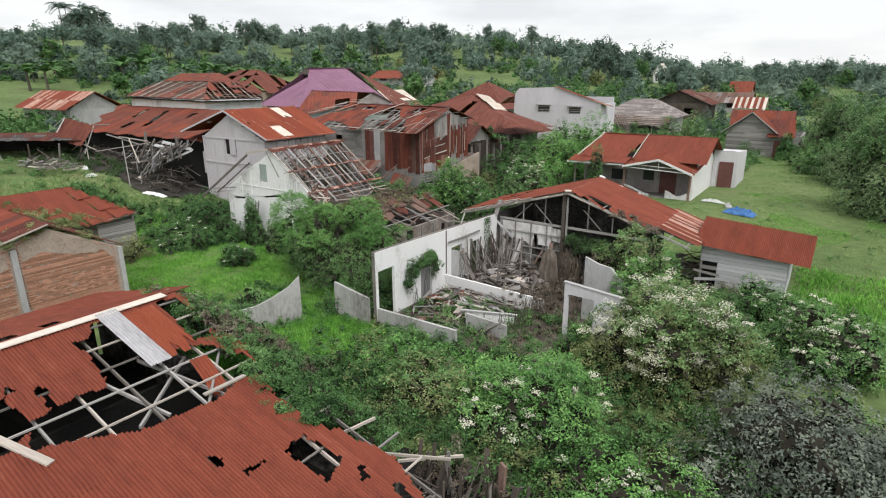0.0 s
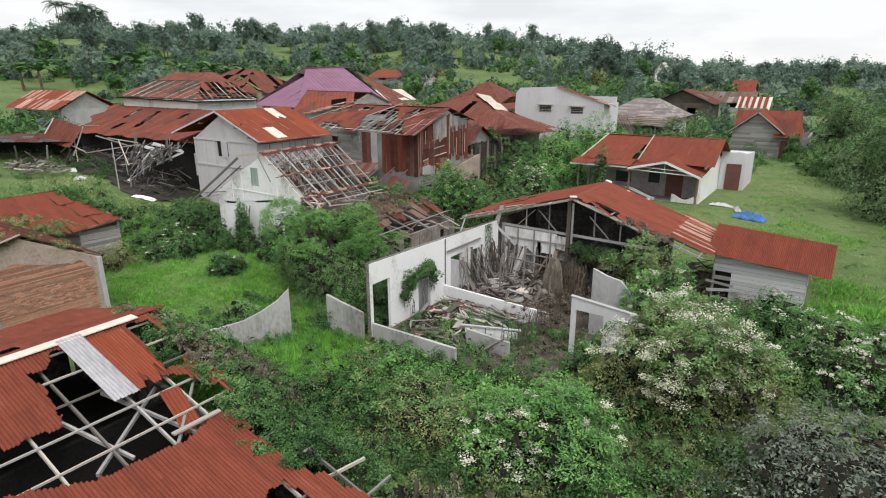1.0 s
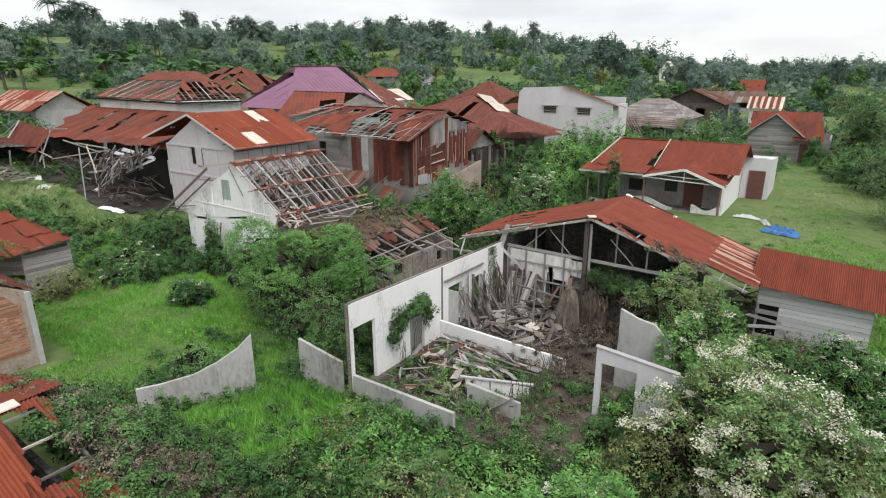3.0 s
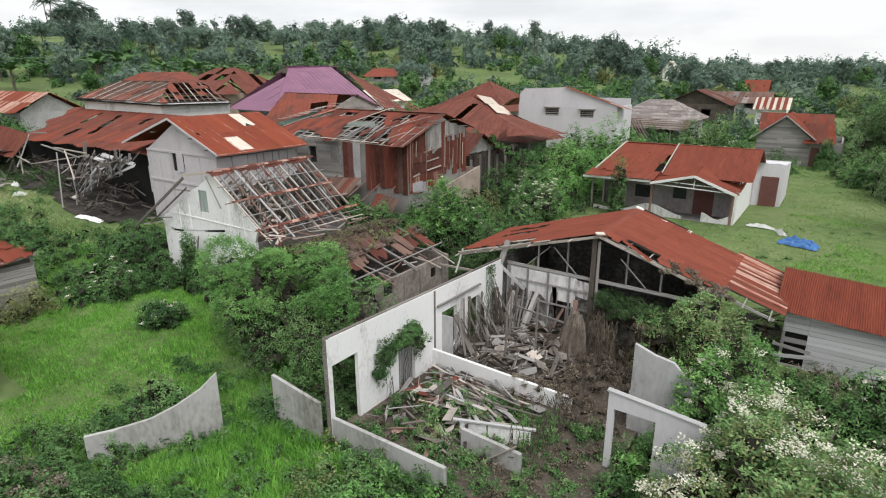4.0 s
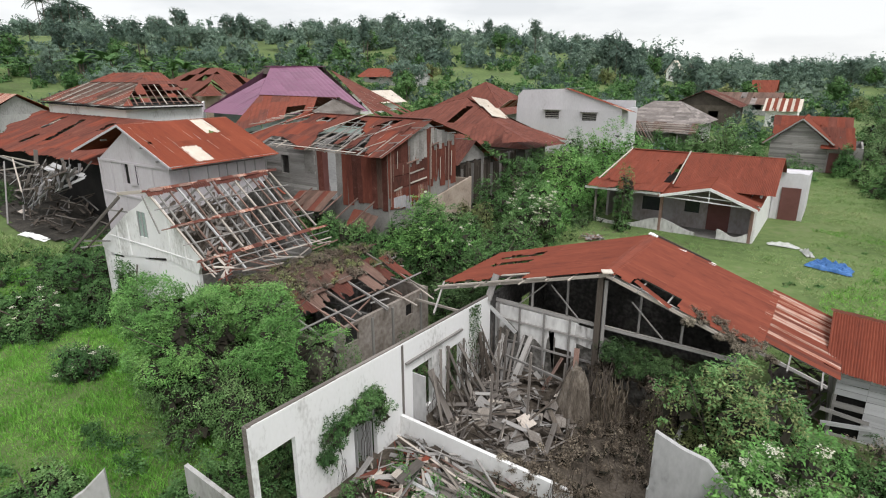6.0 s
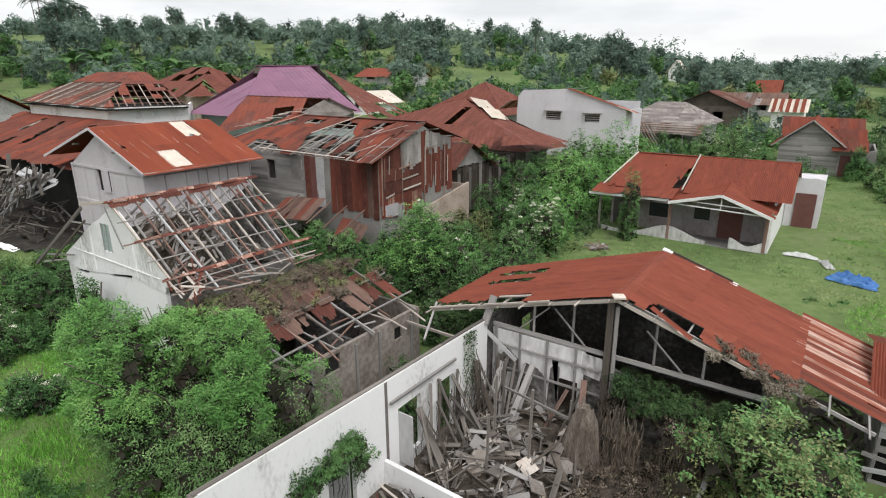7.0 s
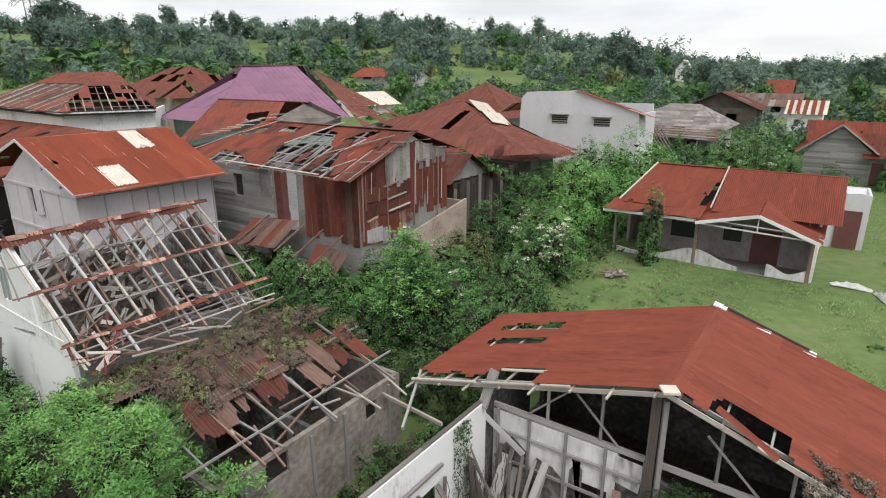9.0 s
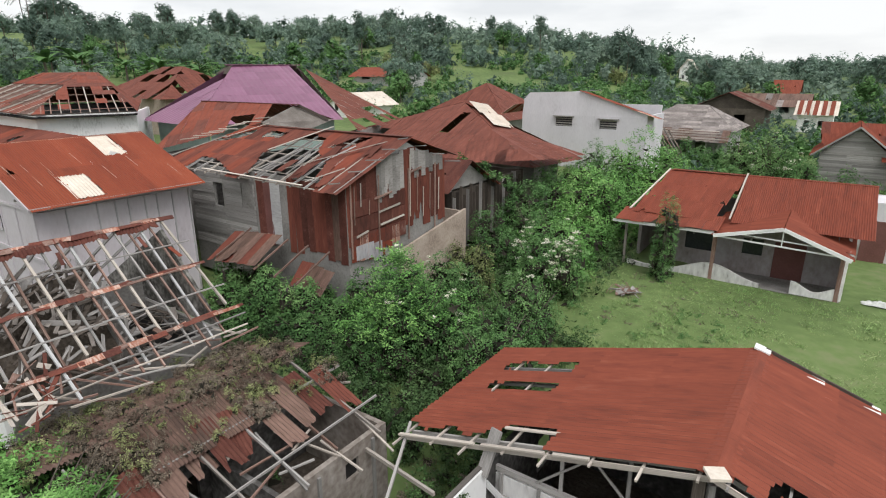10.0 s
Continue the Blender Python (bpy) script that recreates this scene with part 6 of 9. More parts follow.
def slopes(parent, faces, mats, seed, w=1.0, l=1.9, skip=None):
    """Sheets laid square to the eave over four-cornered slopes (top, top, eave, eave), cut along the hips."""
    r = random.Random(seed)
    for f, (t0, t1, e1, e0) in enumerate(faces):
        length, rise, at, left, right = face_grid(t0, t1, e1, e0)
        rows, cols = max(1, round(rise / l)), max(1, round(length / w))
        up = (t0 - e0).cross(e1 - e0)
        up = (up if up.z > 0 else -up).normalized()
        for j in range(rows):
            fa, fb = max(-0.015, (j - 0.06) / rows), min(1, (j + 1) / rows)
            for i in range(cols):
                ua, ub = length * i / cols, length * (i + 1) / cols
                la, lb, ra, rb = left(fa), left(fb), right(fa), right(fb)
                if min(ub, ra) - max(ua, la) < 0.02:
                    continue
                if skip and skip(f, (ua + ub) / 2 / length, 1 - (j + 0.5) / rows, r):
                    continue
                q = [(max(ua, la), fa), (min(ub, ra), fa)]
                if rb < ub < ra:
                    q.append((ub, (length - ub) / (length - right(1))))
                if rb < ua:
                    q.append((ua, (length - ua) / (length - right(1))))
                elif lb > ub:
                    q.append((ub, ub / left(1)))
                else:
                    q += [(min(ub, rb), fb), (max(ua, lb), fb)]
                if la < ua < lb:
                    q.append((ua, ua / left(1)))
                o = at((ua + ub) / 2, fa)
                lift = up * (0.02 + 0.012 * j + 0.006 * (i % 2))
                pts = [at(u, v) + lift - o for u, v in q]
                if len(q) == 4:
                    verts, fcs = [], []
                    for k in range(5):
                        rib = up * (0.018 if k % 2 else -0.018)
                        verts += [pts[0].lerp(pts[1], k / 4) + rib, pts[3].lerp(pts[2], k / 4) + rib]
                    for k in range(4):
                        fcs.append((2 * k, 2 * k + 2, 2 * k + 3, 2 * k + 1))
                else:
                    verts, fcs = pts, [tuple(range(len(pts)))]
                me_ = bpy.data.meshes.new("sheet")
                me_.from_pydata(verts, [], fcs)
                me_.materials.append(r.choice(mats))
                place("sheet", me_, parent, Matrix.Translation(o))


def shell(parent, x0, x1, y0, y1, z0, z1, material, holes=()):
    walls(parent, "wall", material, [((x0, y0), (x1, y0), z0, z1, 0.2, holes), ((x1, y0 + 0.2), (x1, y1), z0, z1, 0.2), ((x1 - 0.2, y1), (x0, y1), z0, z1, 0.2), ((x0, y1 - 0.2), (x0, y0 + 0.2), z0, z1, 0.2)])


slopes(behind, BF + [(Vector((-42.6, 48.5, 9.25)), Vector((-49.0, 45.8, 9.45)), Vector((-50.5, 49.4, 7.6)), Vector((-41.7, 51.2, 8.2)))], [RUST, RUST, RUST_BROWN], 53, w=0.8, l=1.5, skip=lambda f, s, t, r: f == 0 and ((t > 0.55 and 0.72 < s < 0.84) or (t > 0.75 and r.random() < 0.25)))

# purple-roofed house
pur = thing("purple_roofed_house", (-55.0, 56.0, 3.0), "large house with a steep purple painted iron roof", "house")
RA, RB = Vector((-62.95, 58.5, 12.05)), Vector((-61.5, 65.4, 12.1))
C1, C2, C3, C4 = Vector((-51.9, 46.7, 7.6)), Vector((-46.8, 57.3, 7.6)), Vector((-70.0, 76.0, 7.6)), Vector((-60.9, 47.6, 7.6))
walls(pur, "wall", GREEN_PAINT, [((-60.4, 48.6), (-52.2, 47.9), 2.0, 7.55, 0.2), ((-52.0, 48.1), (-47.6, 57.0), 2.0, 7.55, 0.2), ((-47.8, 57.2), (-69.0, 75.0), 2.0, 7.55, 0.2)], "pale green wall under the eaves")
slopes(pur, [(RA, RB, C2, C1), (RB, RB, C3, C2), (RB, RA, C4, C3), (RA, RA, C1, C4)], [PURPLE], 91, w=1.1, l=2.4)
bm = bmesh.new()
prism(bm, [RA + Vector((1.1, -1.5, -0.75)), RA + Vector((0.3, -0.7, 0.12)), RA + Vector((-1.2, -1.3, -0.75))], (0.1, 0.3, 0))
part("gablet", bm, WOOD_DARK, pur, "small dark ridge gablet")
beam(pur, "ridge_cap", RA + Vector((0.2, -1.0, 0.1)), RB + Vector((0, 0.3, 0.1)), 0.5, 0.08, PURPLE)

# gutted hip-roofed house
gut = thing("gutted_hip_house", (-68.0, 46.0, 3.0), "large white-walled house with a gutted rusted hip roof", "house")
walls(gut, "wall", WHITEWASH, [((-76.0, 39.5), (-59.5, 39.2), 2.0, 8.5, 0.2), ((-59.5, 39.4), (-57.1, 45.1), 2.0, 8.5, 0.2), ((-57.3, 45.3), (-63.5, 49.7), 2.0, 8.5, 0.2)], "white wall below the eaves")
G1, G2, G3 = Vector((-73.6, 45.6, 11.4)), Vector((-68.6, 46.5, 11.4)), Vector((-69.4, 48.6, 11.35))
E0, EL, ER, EB = Vector((-58.9, 38.7, 8.56)), Vector((-76.4, 38.9, 8.74)), Vector((-56.4, 44.9, 8.6)), Vector((-77.0, 56.0, 8.6))
gut_faces = [(G1, G2, E0, EL), (G2, G3, ER, E0), (G3, G1, EB, ER), (G1, G1, EL, EB)]
slopes(gut, gut_faces, [RUST, RUST_BROWN], 92, w=0.8, l=1.2, skip=lambda f, s, t, r: f < 2 and ((t > 0.38 and noise.noise((s * 7 + f * 5, t * 1.4, 2.0)) + 0.25 * r.random() > 0.02) or (t > 0.15 and r.random() < 0.06)))
for t0, t1, e1, e0 in gut_faces[:2]:
    length, rise, at, left, right = face_grid(t0, t1, e1, e0)
    n = round(length / 0.62)
    for i in range(1, n):
        u = length * i / n
        top = min(1.0, u / max(left(1), 0.01), (length - u) / max(length - right(1), 0.01))
        beam(gut, "rafter", at(u, 0), at(u, top), 0.07, 0.09, WOOD_PALE if i % 3 == 0 else WOOD_RED)
    for j in range(6):
        k = (j + 0.5) / 6
        beam(gut, "batten", at(left(k), k), at(right(k), k), 0.05, 0.05, WOOD_RED)
bm = bmesh.new()
prism(bm, [tuple(E0 - Vector((0, 0, 0.3))), tuple(EL - Vector((0, 0, 0.3))), tuple(EB - Vector((0, 0, 0.3))), tuple(ER - Vector((0, 0, 0.3)))], (0, 0, 0.1))
part("ceiling", bm, SHADE_BLACK, gut, "near-black ceiling boards")
beam(gut, "eave_board", E0, EL, 0.06, 0.09, WOOD_DARK)
beam(gut, "eave_board", E0, ER, 0.06, 0.09, WOOD_DARK)

# second torn hip roof behind it
gut2 = thing("torn_hip_house", (-85.0, 66.0, 4.0), "house with a torn rusted hip roof behind others", "house")
shell(gut2, -94.0, -79.0, 60.0, 72.0, 3.0, 8.6, MORTAR)
hip_roof(gut2, -95.0, -78.0, 59.0, 73.0, 8.5, 12.2, [RUST_BROWN], 93, along="x", inset=6.0, skip=lambda f, s, t, r: r.random() < 0.25)

# long low rusted roof in front of the hip house
lng = thing("long_low_house", (-62.0, 36.0, 0.5), "long low house with a sagging rusted roof", "house")
# this wall is coloured dark for the shade under the long roof
bm = bmesh.new()
wall(bm, (-78.0, 37.0), (-50.0, 37.0), 0.0, 6.0, 0.2)
part("wall", bm, SHADE_GREY, lng, "inner wall darkened for indoor shade")
LONG_TEARS = [[(-70.6, 38.6), (-69.9, 38.9), (-68.6, 36.2), (-69.4, 35.8)], [(-66.0, 38.4), (-65.3, 38.6), (-62.2, 34.0), (-63.0, 33.7)], [(-67.0, 34.6), (-66.2, 34.8), (-65.4, 33.0), (-66.3, 32.8)], [(-59.6, 38.0), (-58.9, 38.2), (-58.3, 36.6), (-59.1, 36.4)]]
sheeting(lng, (-79.0, 39.9, 7.5), (29.0, -1.0, -0.1), (2.4, -8.6, -2.5), [(RUST_BROWN, 5), (RUST, 1)], w=1.0, l=2.2, seed=94, waves=6, torn=0.06, loose=0.02, cut=lambda x, y: x < -79.5 + 0.9 * (40 - y) + 0.8 * math.sin(y * 1.7) or y < 31.5 + 0.15 * math.sin(x * 1.3) or any(inside_poly(x, y, h) for h in LONG_TEARS))
for i in range(12):
    x = -76.0 + 2.2 * i
    beam(lng, "rafter", (x, 39.4, 7.15), (x + 1.9, 32.0, 5.0), 0.08, 0.1, WOOD_GREY)
for k in range(6):
    beam(lng, "pale_strip", (-70.5 + 1.9 * k, 38.2 - 0.3 * (k % 3), 7.05 - 0.09 * (k % 3)), (-69.9 + 1.9 * k, 36.9 - 0.3 * (k % 3), 6.66 - 0.09 * (k % 3)), 0.12, 0.02, PALE_SHEET)

# collapsed dwelling beside it: heap of poles and boards under broken sheets
# added black wall, paints the darkness of the space under the roof
bm = bmesh.new()
box(bm, (-76.0, 32.2, -0.6), (-47.6, 32.4, 5.05))
part("lean_to_wall", bm, SHADE_BLACK, lng, "black wall standing in for the deep shade under the eave")
LITTER = [(-78.0, 34.0), (-47.4, 34.0), (-47.4, 28.2), (-50.0, 27.0), (-54.0, 26.8), (-58.0, 27.6), (-62.0, 27.2), (-70.0, 28.6), (-78.0, 29.5)]
bm = bmesh.new()
grid_ = {}
for i in range(76):
    for j in range(31):
        x, y = -78.0 + 0.4 * i, 22.2 + 0.4 * j
        if inside_poly(x + 0.7 * noise.noise((x * 0.5, y * 0.5, 3)), y + 0.7 * noise.noise((x * 0.5, y * 0.5, 8)), LITTER):
            grid_[i, j] = bm.verts.new((x, y, ground_z(x, y) + 0.1 + 0.12 * noise.noise((x * 1.3, y * 1.3, 5))))
for (i, j), v in list(grid_.items()):
    if (i + 1, j) in grid_ and (i, j + 1) in grid_ and (i + 1, j + 1) in grid_:
        bm.faces.new((v, grid_[i + 1, j], grid_[i + 1, j + 1], grid_[i, j + 1]))
solo("littered_earth", bm, BLACK_EARTH, "bare dark earth littered with rubbish", "bare earth", kind="structure", base=(-62, 28, 1.5))
debris("rubbish_heap", "low scatter of broken boards, sacks and rubble", -62.0, -51.0, 27.6, 29.4, 1.0, 0.8, 70, 5043, [WOOD_MUD, WOOD_DARK, WOOD_DARK, WOOD_DARK], 0.3, 1.3)
col = thing("collapsed_house", (-56.0, 30.0, -0.3), "collapsed timber house, a heap of poles and boards", "rubble")
rr = random.Random(77)
for i in range(150):
    x, y = rr.uniform(-72, -49.5), rr.uniform(28.4, 31.8)
    z = ground_z(x, y) + rr.uniform(0.1, 1.7) * smooth(-71, -58, x) * smooth(27.6, 30.5, y)
    a, e = rr.uniform(0, math.tau), rr.uniform(-0.5, 0.5)
    L_ = rr.uniform(1.0, 3.2)
    v = Vector((math.cos(a) * math.cos(e), 0.5 * math.sin(a) * math.cos(e), math.sin(e))) * L_ / 2
    beam(col, "pole", (x - v.x, y - v.y, max(z - v.z, ground_z(x, y))), (x + v.x, y + v.y, z + v.z), rr.uniform(0.05, 0.16), 0.05, rr.choice([WOOD_MUD, WOOD_DARK, WOOD_DARK, WOOD_DARK, SHADE_GREY]))
for p, q in (((-58.6, 29.0, 4.9), (-54.6, 27.1, 0.75)), ((-58.0, 29.4, 5.1), (-55.2, 28.6, 3.0)), ((-65.0, 29.2, 3.4), (-55.6, 30.2, 4.8)), ((-72.5, 28.6, 1.9), (-67.0, 29.6, 4.9)), ((-66.4, 29.0, 4.8), (-65.6, 28.6, 2.1)), ((-54.3, 28.0, 0.6), (-54.5, 28.3, 2.2)), ((-68.4, 28.4, 4.6), (-63.5, 28.6, 3.7)), ((-62.4, 29.4, 5.3), (-57.0, 30.0, 4.5)), ((-60.0, 29.4, 5.2), (-56.0, 30.2, 4.9)), ((-70.0, 28.5, 1.9), (-65.5, 29.0, 3.8))):
    beam(col, "pole", p, q, 0.1, 0.1, rr.choice([WOOD_GREY, WOOD_PALE]))
# the bundle of boards and sheets sagging from the eave
for i in range(120):
    k = rr.random()
    x0 = -57.6 + 8.2 * k
    sag = 3.0 * math.sin(math.pi * min(1, 0.16 + 0.86 * k) ** 1.1) * (1 - 0.4 * k)
    f = rr.random() ** 0.8
    c_ = Vector((x0 - 0.5 * f, 30.9 - 1.7 * f - rr.uniform(0, 0.3), 4.75 - sag * f))
    a = rr.gauss(0.75, 0.5)
    v_ = Vector((0.75 * math.cos(a), 0.66 * math.cos(a) * 0.6, math.sin(a))) * rr.uniform(0.35, 1.15)
    beam(col, "hanging_board", c_ - v_, c_ + v_, rr.uniform(0.06, 0.3), 0.03, rr.choice([WOOD_GREY, WOOD_SILVER, WOOD_GREY, WOOD_MUD, WOOD_MUD, WOOD_DARK, ZINC]), roll=rr.uniform(-1, 1))
for p, q in (((-55.4, 30.5, 4.55), (-50.4, 30.2, 4.2)), ((-52.0, 29.6, 3.3), (-48.6, 30.3, 4.5)), ((-53.4, 30.2, 5.0), (-49.0, 30.4, 4.55))):
    beam(col, "hanging_board", p, q, 0.34, 0.03, WOOD_SILVER, roll=0.7)
sheeting(col, (-70.1, 29.0, 6.7), (3.9, 1.0, -0.75), (1.6, -1.6, -1.7), [(RUST_BROWN, 1)], l=1.9, seed=96, torn=0.2, loose=0.03)
for p, q in (((-70.3, 29.0, 6.75), (-68.0, 27.0, 5.4)), ((-66.2, 30.0, 6.0), (-65.3, 28.2, 3.2)), ((-66.0, 30.1, 6.1), (-63.6, 30.4, 6.2)), ((-70.2, 28.9, 6.8), (-73.6, 28.2, 5.0))):
    beam(col, "verge_board", p, q, 0.1, 0.08, WOOD_GREY)

sunk = thing("fallen_shed", (-70.0, 26.0, 1.8), "fallen dark shed under a low rusted roof", "shed")
# back wall painted black for the shade inside the shed
walls(sunk, "back_wall", SHADE_BLACK, [((-79.0, 19.0), (-69.6, 31.0), 0.0, 4.75, 0.2)], "back wall coloured black for the shed's inner shade")
bm = bmesh.new()
prism(bm, [(-79.0, 19.0, 1.2), (-69.6, 31.0, 1.2), (-64.6, 27.6, 1.2), (-74.0, 16.0, 1.2)], (0, 0, 1.1))
part("floor", bm, SOIL, sunk, "dark littered floor")
sheeting(sunk, (-79.6, 18.6, 5.3), (9.9, 12.4, -0.3), (4.0, -2.6, -0.35), [(RUST_DARK, 2), (SHADE_GREY, 2)], w=1.0, l=1.9, seed=131, torn=0.5, loose=0.06)
for i in range(7):
    k = i / 6
    x, y = -75.0 + 9.6 * k, 16.6 + 11.6 * k
    beam(sunk, "post", (x, y, 1.6), (x + 0.9 * (i % 3 - 1), y, 4.4), 0.13, 0.13, WOOD_GREY if i % 2 else WOOD_DARK)
for i in range(46):
    k, m_ = rr.random(), rr.uniform(-0.6, 4.0)
    x, y = -74.0 + 9.4 * k - m_ * 0.8, 16.4 + 11.6 * k + m_ * 0.55
    a = rr.uniform(0, math.tau)
    L_ = rr.uniform(0.8, 2.4)
    beam(sunk, "board", (x, y, 2.35), (x + L_ * math.cos(a), y + L_ * math.sin(a), 2.4 + rr.uniform(0.0, 1.6)), rr.uniform(0.05, 0.2), 0.04, rr.choice([WOOD_MUD, WOOD_DARK, WOOD_DARK, WOOD_DARK]))
for x0, x1, y in ((-123.0, -108.5, 40.0),):
    bm = bmesh.new()
    wall(bm, (x0, y), (x1, y), 1.0, 4.2, 0.2, [(3.0, 7.0, 2.0, 3.2)])
    solo("low_white_wall", bm, PLASTER, "low whitewashed wall left standing in the grass", "wall", base=(-116, 40, 1.0))

debris("rubbish_heap", "heap of grey rubble and broken boards in the weeds", -70.0, -61.0, 22.6, 26.4, ground_z(-66, 24.5), 0.7, 120, 5042, [WOOD_GREY, WOOD_MUD, WOOD_PALE, WOOD_DARK, CONCRETE], 0.4, 1.8)

# left outbuilding with streaked roof
outb = thing("streaked_roof_house", (-97.0, 41.8, 1.5), "small whitewashed house with a streaked orange iron roof", "house")
shell(outb, -107.0, -91.0, 38.2, 45.4, 1.0, 6.6, PLASTER)
bm = bmesh.new()
prism(bm, [(-91.0, 38.2, 6.6), (-91.0, 45.4, 6.6), (-91.0, 41.8, 8.8)], (-0.2, 0, 0))
part("gable", bm, PLASTER, outb)
sheeting(outb, (-108.0, 41.8, 9.0), (17.6, 0, 0), (0, -4.4, -2.4), [(STREAKED, 1), (RUST, 1)], w=0.9, l=2.5, seed=98)
sheeting(outb, (-108.0, 41.8, 9.0), (17.6, 0, 0), (0, 4.4, -2.4), [(RUST, 2)], w=0.9, l=2.5, seed=99)

# middle house with creeper on its small gable, and the big pyramid roof behind
mid = thing("creeper_gable_house", (-33.0, 54.0, 1.0), "dark weathered house with a small rusted gable and creeper", "house")
shell(mid, -37.0, -31.0, 50.5, 60.0, 0.5, 4.4, WOOD_DARK, holes=[])
for k in range(24):
    beam(mid, "plank", (-30.96, 50.6 + k * 0.39, 0.4), (-30.96, 50.6 + k * 0.39, 3.9 + 0.3 * ((k * 7) % 3)), 0.02, 0.36, WOOD_DARK if k % 4 else WOOD_GREY)
bm = bmesh.new()
prism(bm, [(-31.0, 49.8, 4.3), (-31.0, 55.0, 4.3), (-31.0, 52.2, 5.9)], (-0.15, 0, 0))
part("gable", bm, WOOD_GREY, mid)
sheeting(mid, (-30.6, 52.2, 6.0), (-7.5, 0, 0), (0, 3.6, -2.0), [(RUST, 1), (RUST_DARK, 1)], l=2.0, seed=101, torn=0.3)
sheeting(mid, (-30.6, 52.2, 6.0), (-7.5, 0, 0), (0, -2.6, -1.6), [(RUST_DARK, 1)], l=2.0, seed=102, torn=0.3)
slopes(mid, [(Vector((-34.0, 60.2, 7.1)), Vector((-34.0, 60.2, 7.1)), Vector((-28.6, 57.6, 5.6)), Vector((-36.5, 54.4, 5.0))), (Vector((-34.0, 60.2, 7.1)), Vector((-34.0, 62.0, 7.1)), Vector((-28.6, 66.0, 5.0)), Vector((-28.6, 57.6, 5.6)))], [RUST_BROWN], 103, w=0.8, l=1.6, skip=lambda f, s, t, r: r.random() < 0.06)
pyr = thing("pyramid_roof_house", (-42.0, 68.0, 1.5), "house with a broad rusted pyramid roof and a pale patched strip", "house")
shell(pyr, -54.0, -31.6, 63.0, 67.6, 1.0, 4.4, CONCRETE)
PA, PFL, PFR, PBR, PBL = Vector((-43.8, 71.5, 8.45)), Vector((-56.5, 61.5, 4.6)), Vector((-30.8, 61.3, 4.4)), Vector((-29.8, 68.5, 4.3)), Vector((-56.5, 81.5, 4.6))
slopes(pyr, [(PA, PA, PFR, PFL), (PA, PA, PBR, PFR), (PA, PA, PBL, PBR), (PA, PA, PFL, PBL)], [RUST_BROWN], 104, w=1.0, l=2.0, skip=lambda f, s, t, r: r.random() < 0.04)
sheeting(pyr, (-43.2, 71.4, 8.5), (1.3, 1.5, -0.4), (5.4, -3.9, -1.7), [(PALE_SHEET, 1)], w=0.8, l=3.4, seed=105, lift=0.14, torn=0.6)
pyr2 = thing("pyramid_roof_house", (-53.0, 88.0, 2.0), "far house with a dark red pyramid roof", "house")
shell(pyr2, -58.0, -47.0, 85.0, 96.0, 1.5, 6.0, PLASTER)
hip_roof(pyr2, -59.5, -45.5, 83.5, 97.5, 5.8, 10.0, [RUST_BROWN], 106, along="y", inset=6.8)

# grey rendered hall
hall = thing("grey_hall", (-34.5, 84.0, 1.5), "tall grey rendered hall with two shuttered windows", "building")
walls(hall, "wall", HALL_WHITE, [((-41.6, 80.0), (-27.9, 80.0), 0.5, 7.0, 0.25, [(4.0, 5.9, 5.85, 6.8), (8.9, 10.7, 5.75, 6.65)]), ((-27.9, 80.25), (-27.9, 86.0), 0.5, 7.2, 0.25), ((-28.15, 86.0), (-41.6, 86.0), 0.5, 8.0, 0.25), ((-41.6, 86.0), (-41.6, 80.25), 0.5, 8.6, 0.25)])
bm = bmesh.new()
prism(bm, [(-41.6, 80.0, 7.0), (-27.9, 80.0, 7.0), (-27.9, 80.0, 7.3), (-34.9, 80.0, 9.45), (-40.8, 80.0, 9.25), (-41.4, 80.0, 8.6)], (0, 0.25, 0))
part("gable", bm, HALL_WHITE, hall)
for x0, x1, z0_, z1_ in ((-37.65, -35.65, 5.8, 6.85), (-32.75, -30.85, 5.7, 6.7)):
    bm = bmesh.new()
    box(bm, (x0, 80.1, z0_), (x1, 80.14, z1_))
    wdw = part("window", bm, GLASS_DARK, hall, "dark louvred window under a small hood")
    for k in range(4):
        bm = bmesh.new()
        box(bm, (x0 + 0.05, 80.03, z0_ + 0.1 + k * 0.24), (x1 - 0.05, 80.08, z0_ + 0.2 + k * 0.24))
        part("louvre", bm, WOOD_GREY, wdw)
    bm = bmesh.new()
    box(bm, (x0 - 0.15, 79.6, z1_ + 0.02), (x1 + 0.15, 80.0, z1_ + 0.1))
    part("hood", bm, CONCRETE, hall)
sheeting(hall, (-35.0, 79.8, 9.5), (0, 2.4, -0.25), (8.0, 0, -2.45), [(RUST, 6), (STREAKED, 1)], w=1.0, l=2.1, seed=107, torn=0.2)
sheeting(hall, (-42.8, 80.4, 7.9), (0, 5.0, 0), (-1.6, 0, -1.0), [(RUST, 1), (STREAKED, 1)], w=1.0, l=1.6, seed=1081)
sheeting(hall, (-35.0, 80.3, 9.4), (0, 6.0, 0), (-6.5, 0, -0.6), [(ZINC, 1)], w=1.0, l=2.1, seed=108)

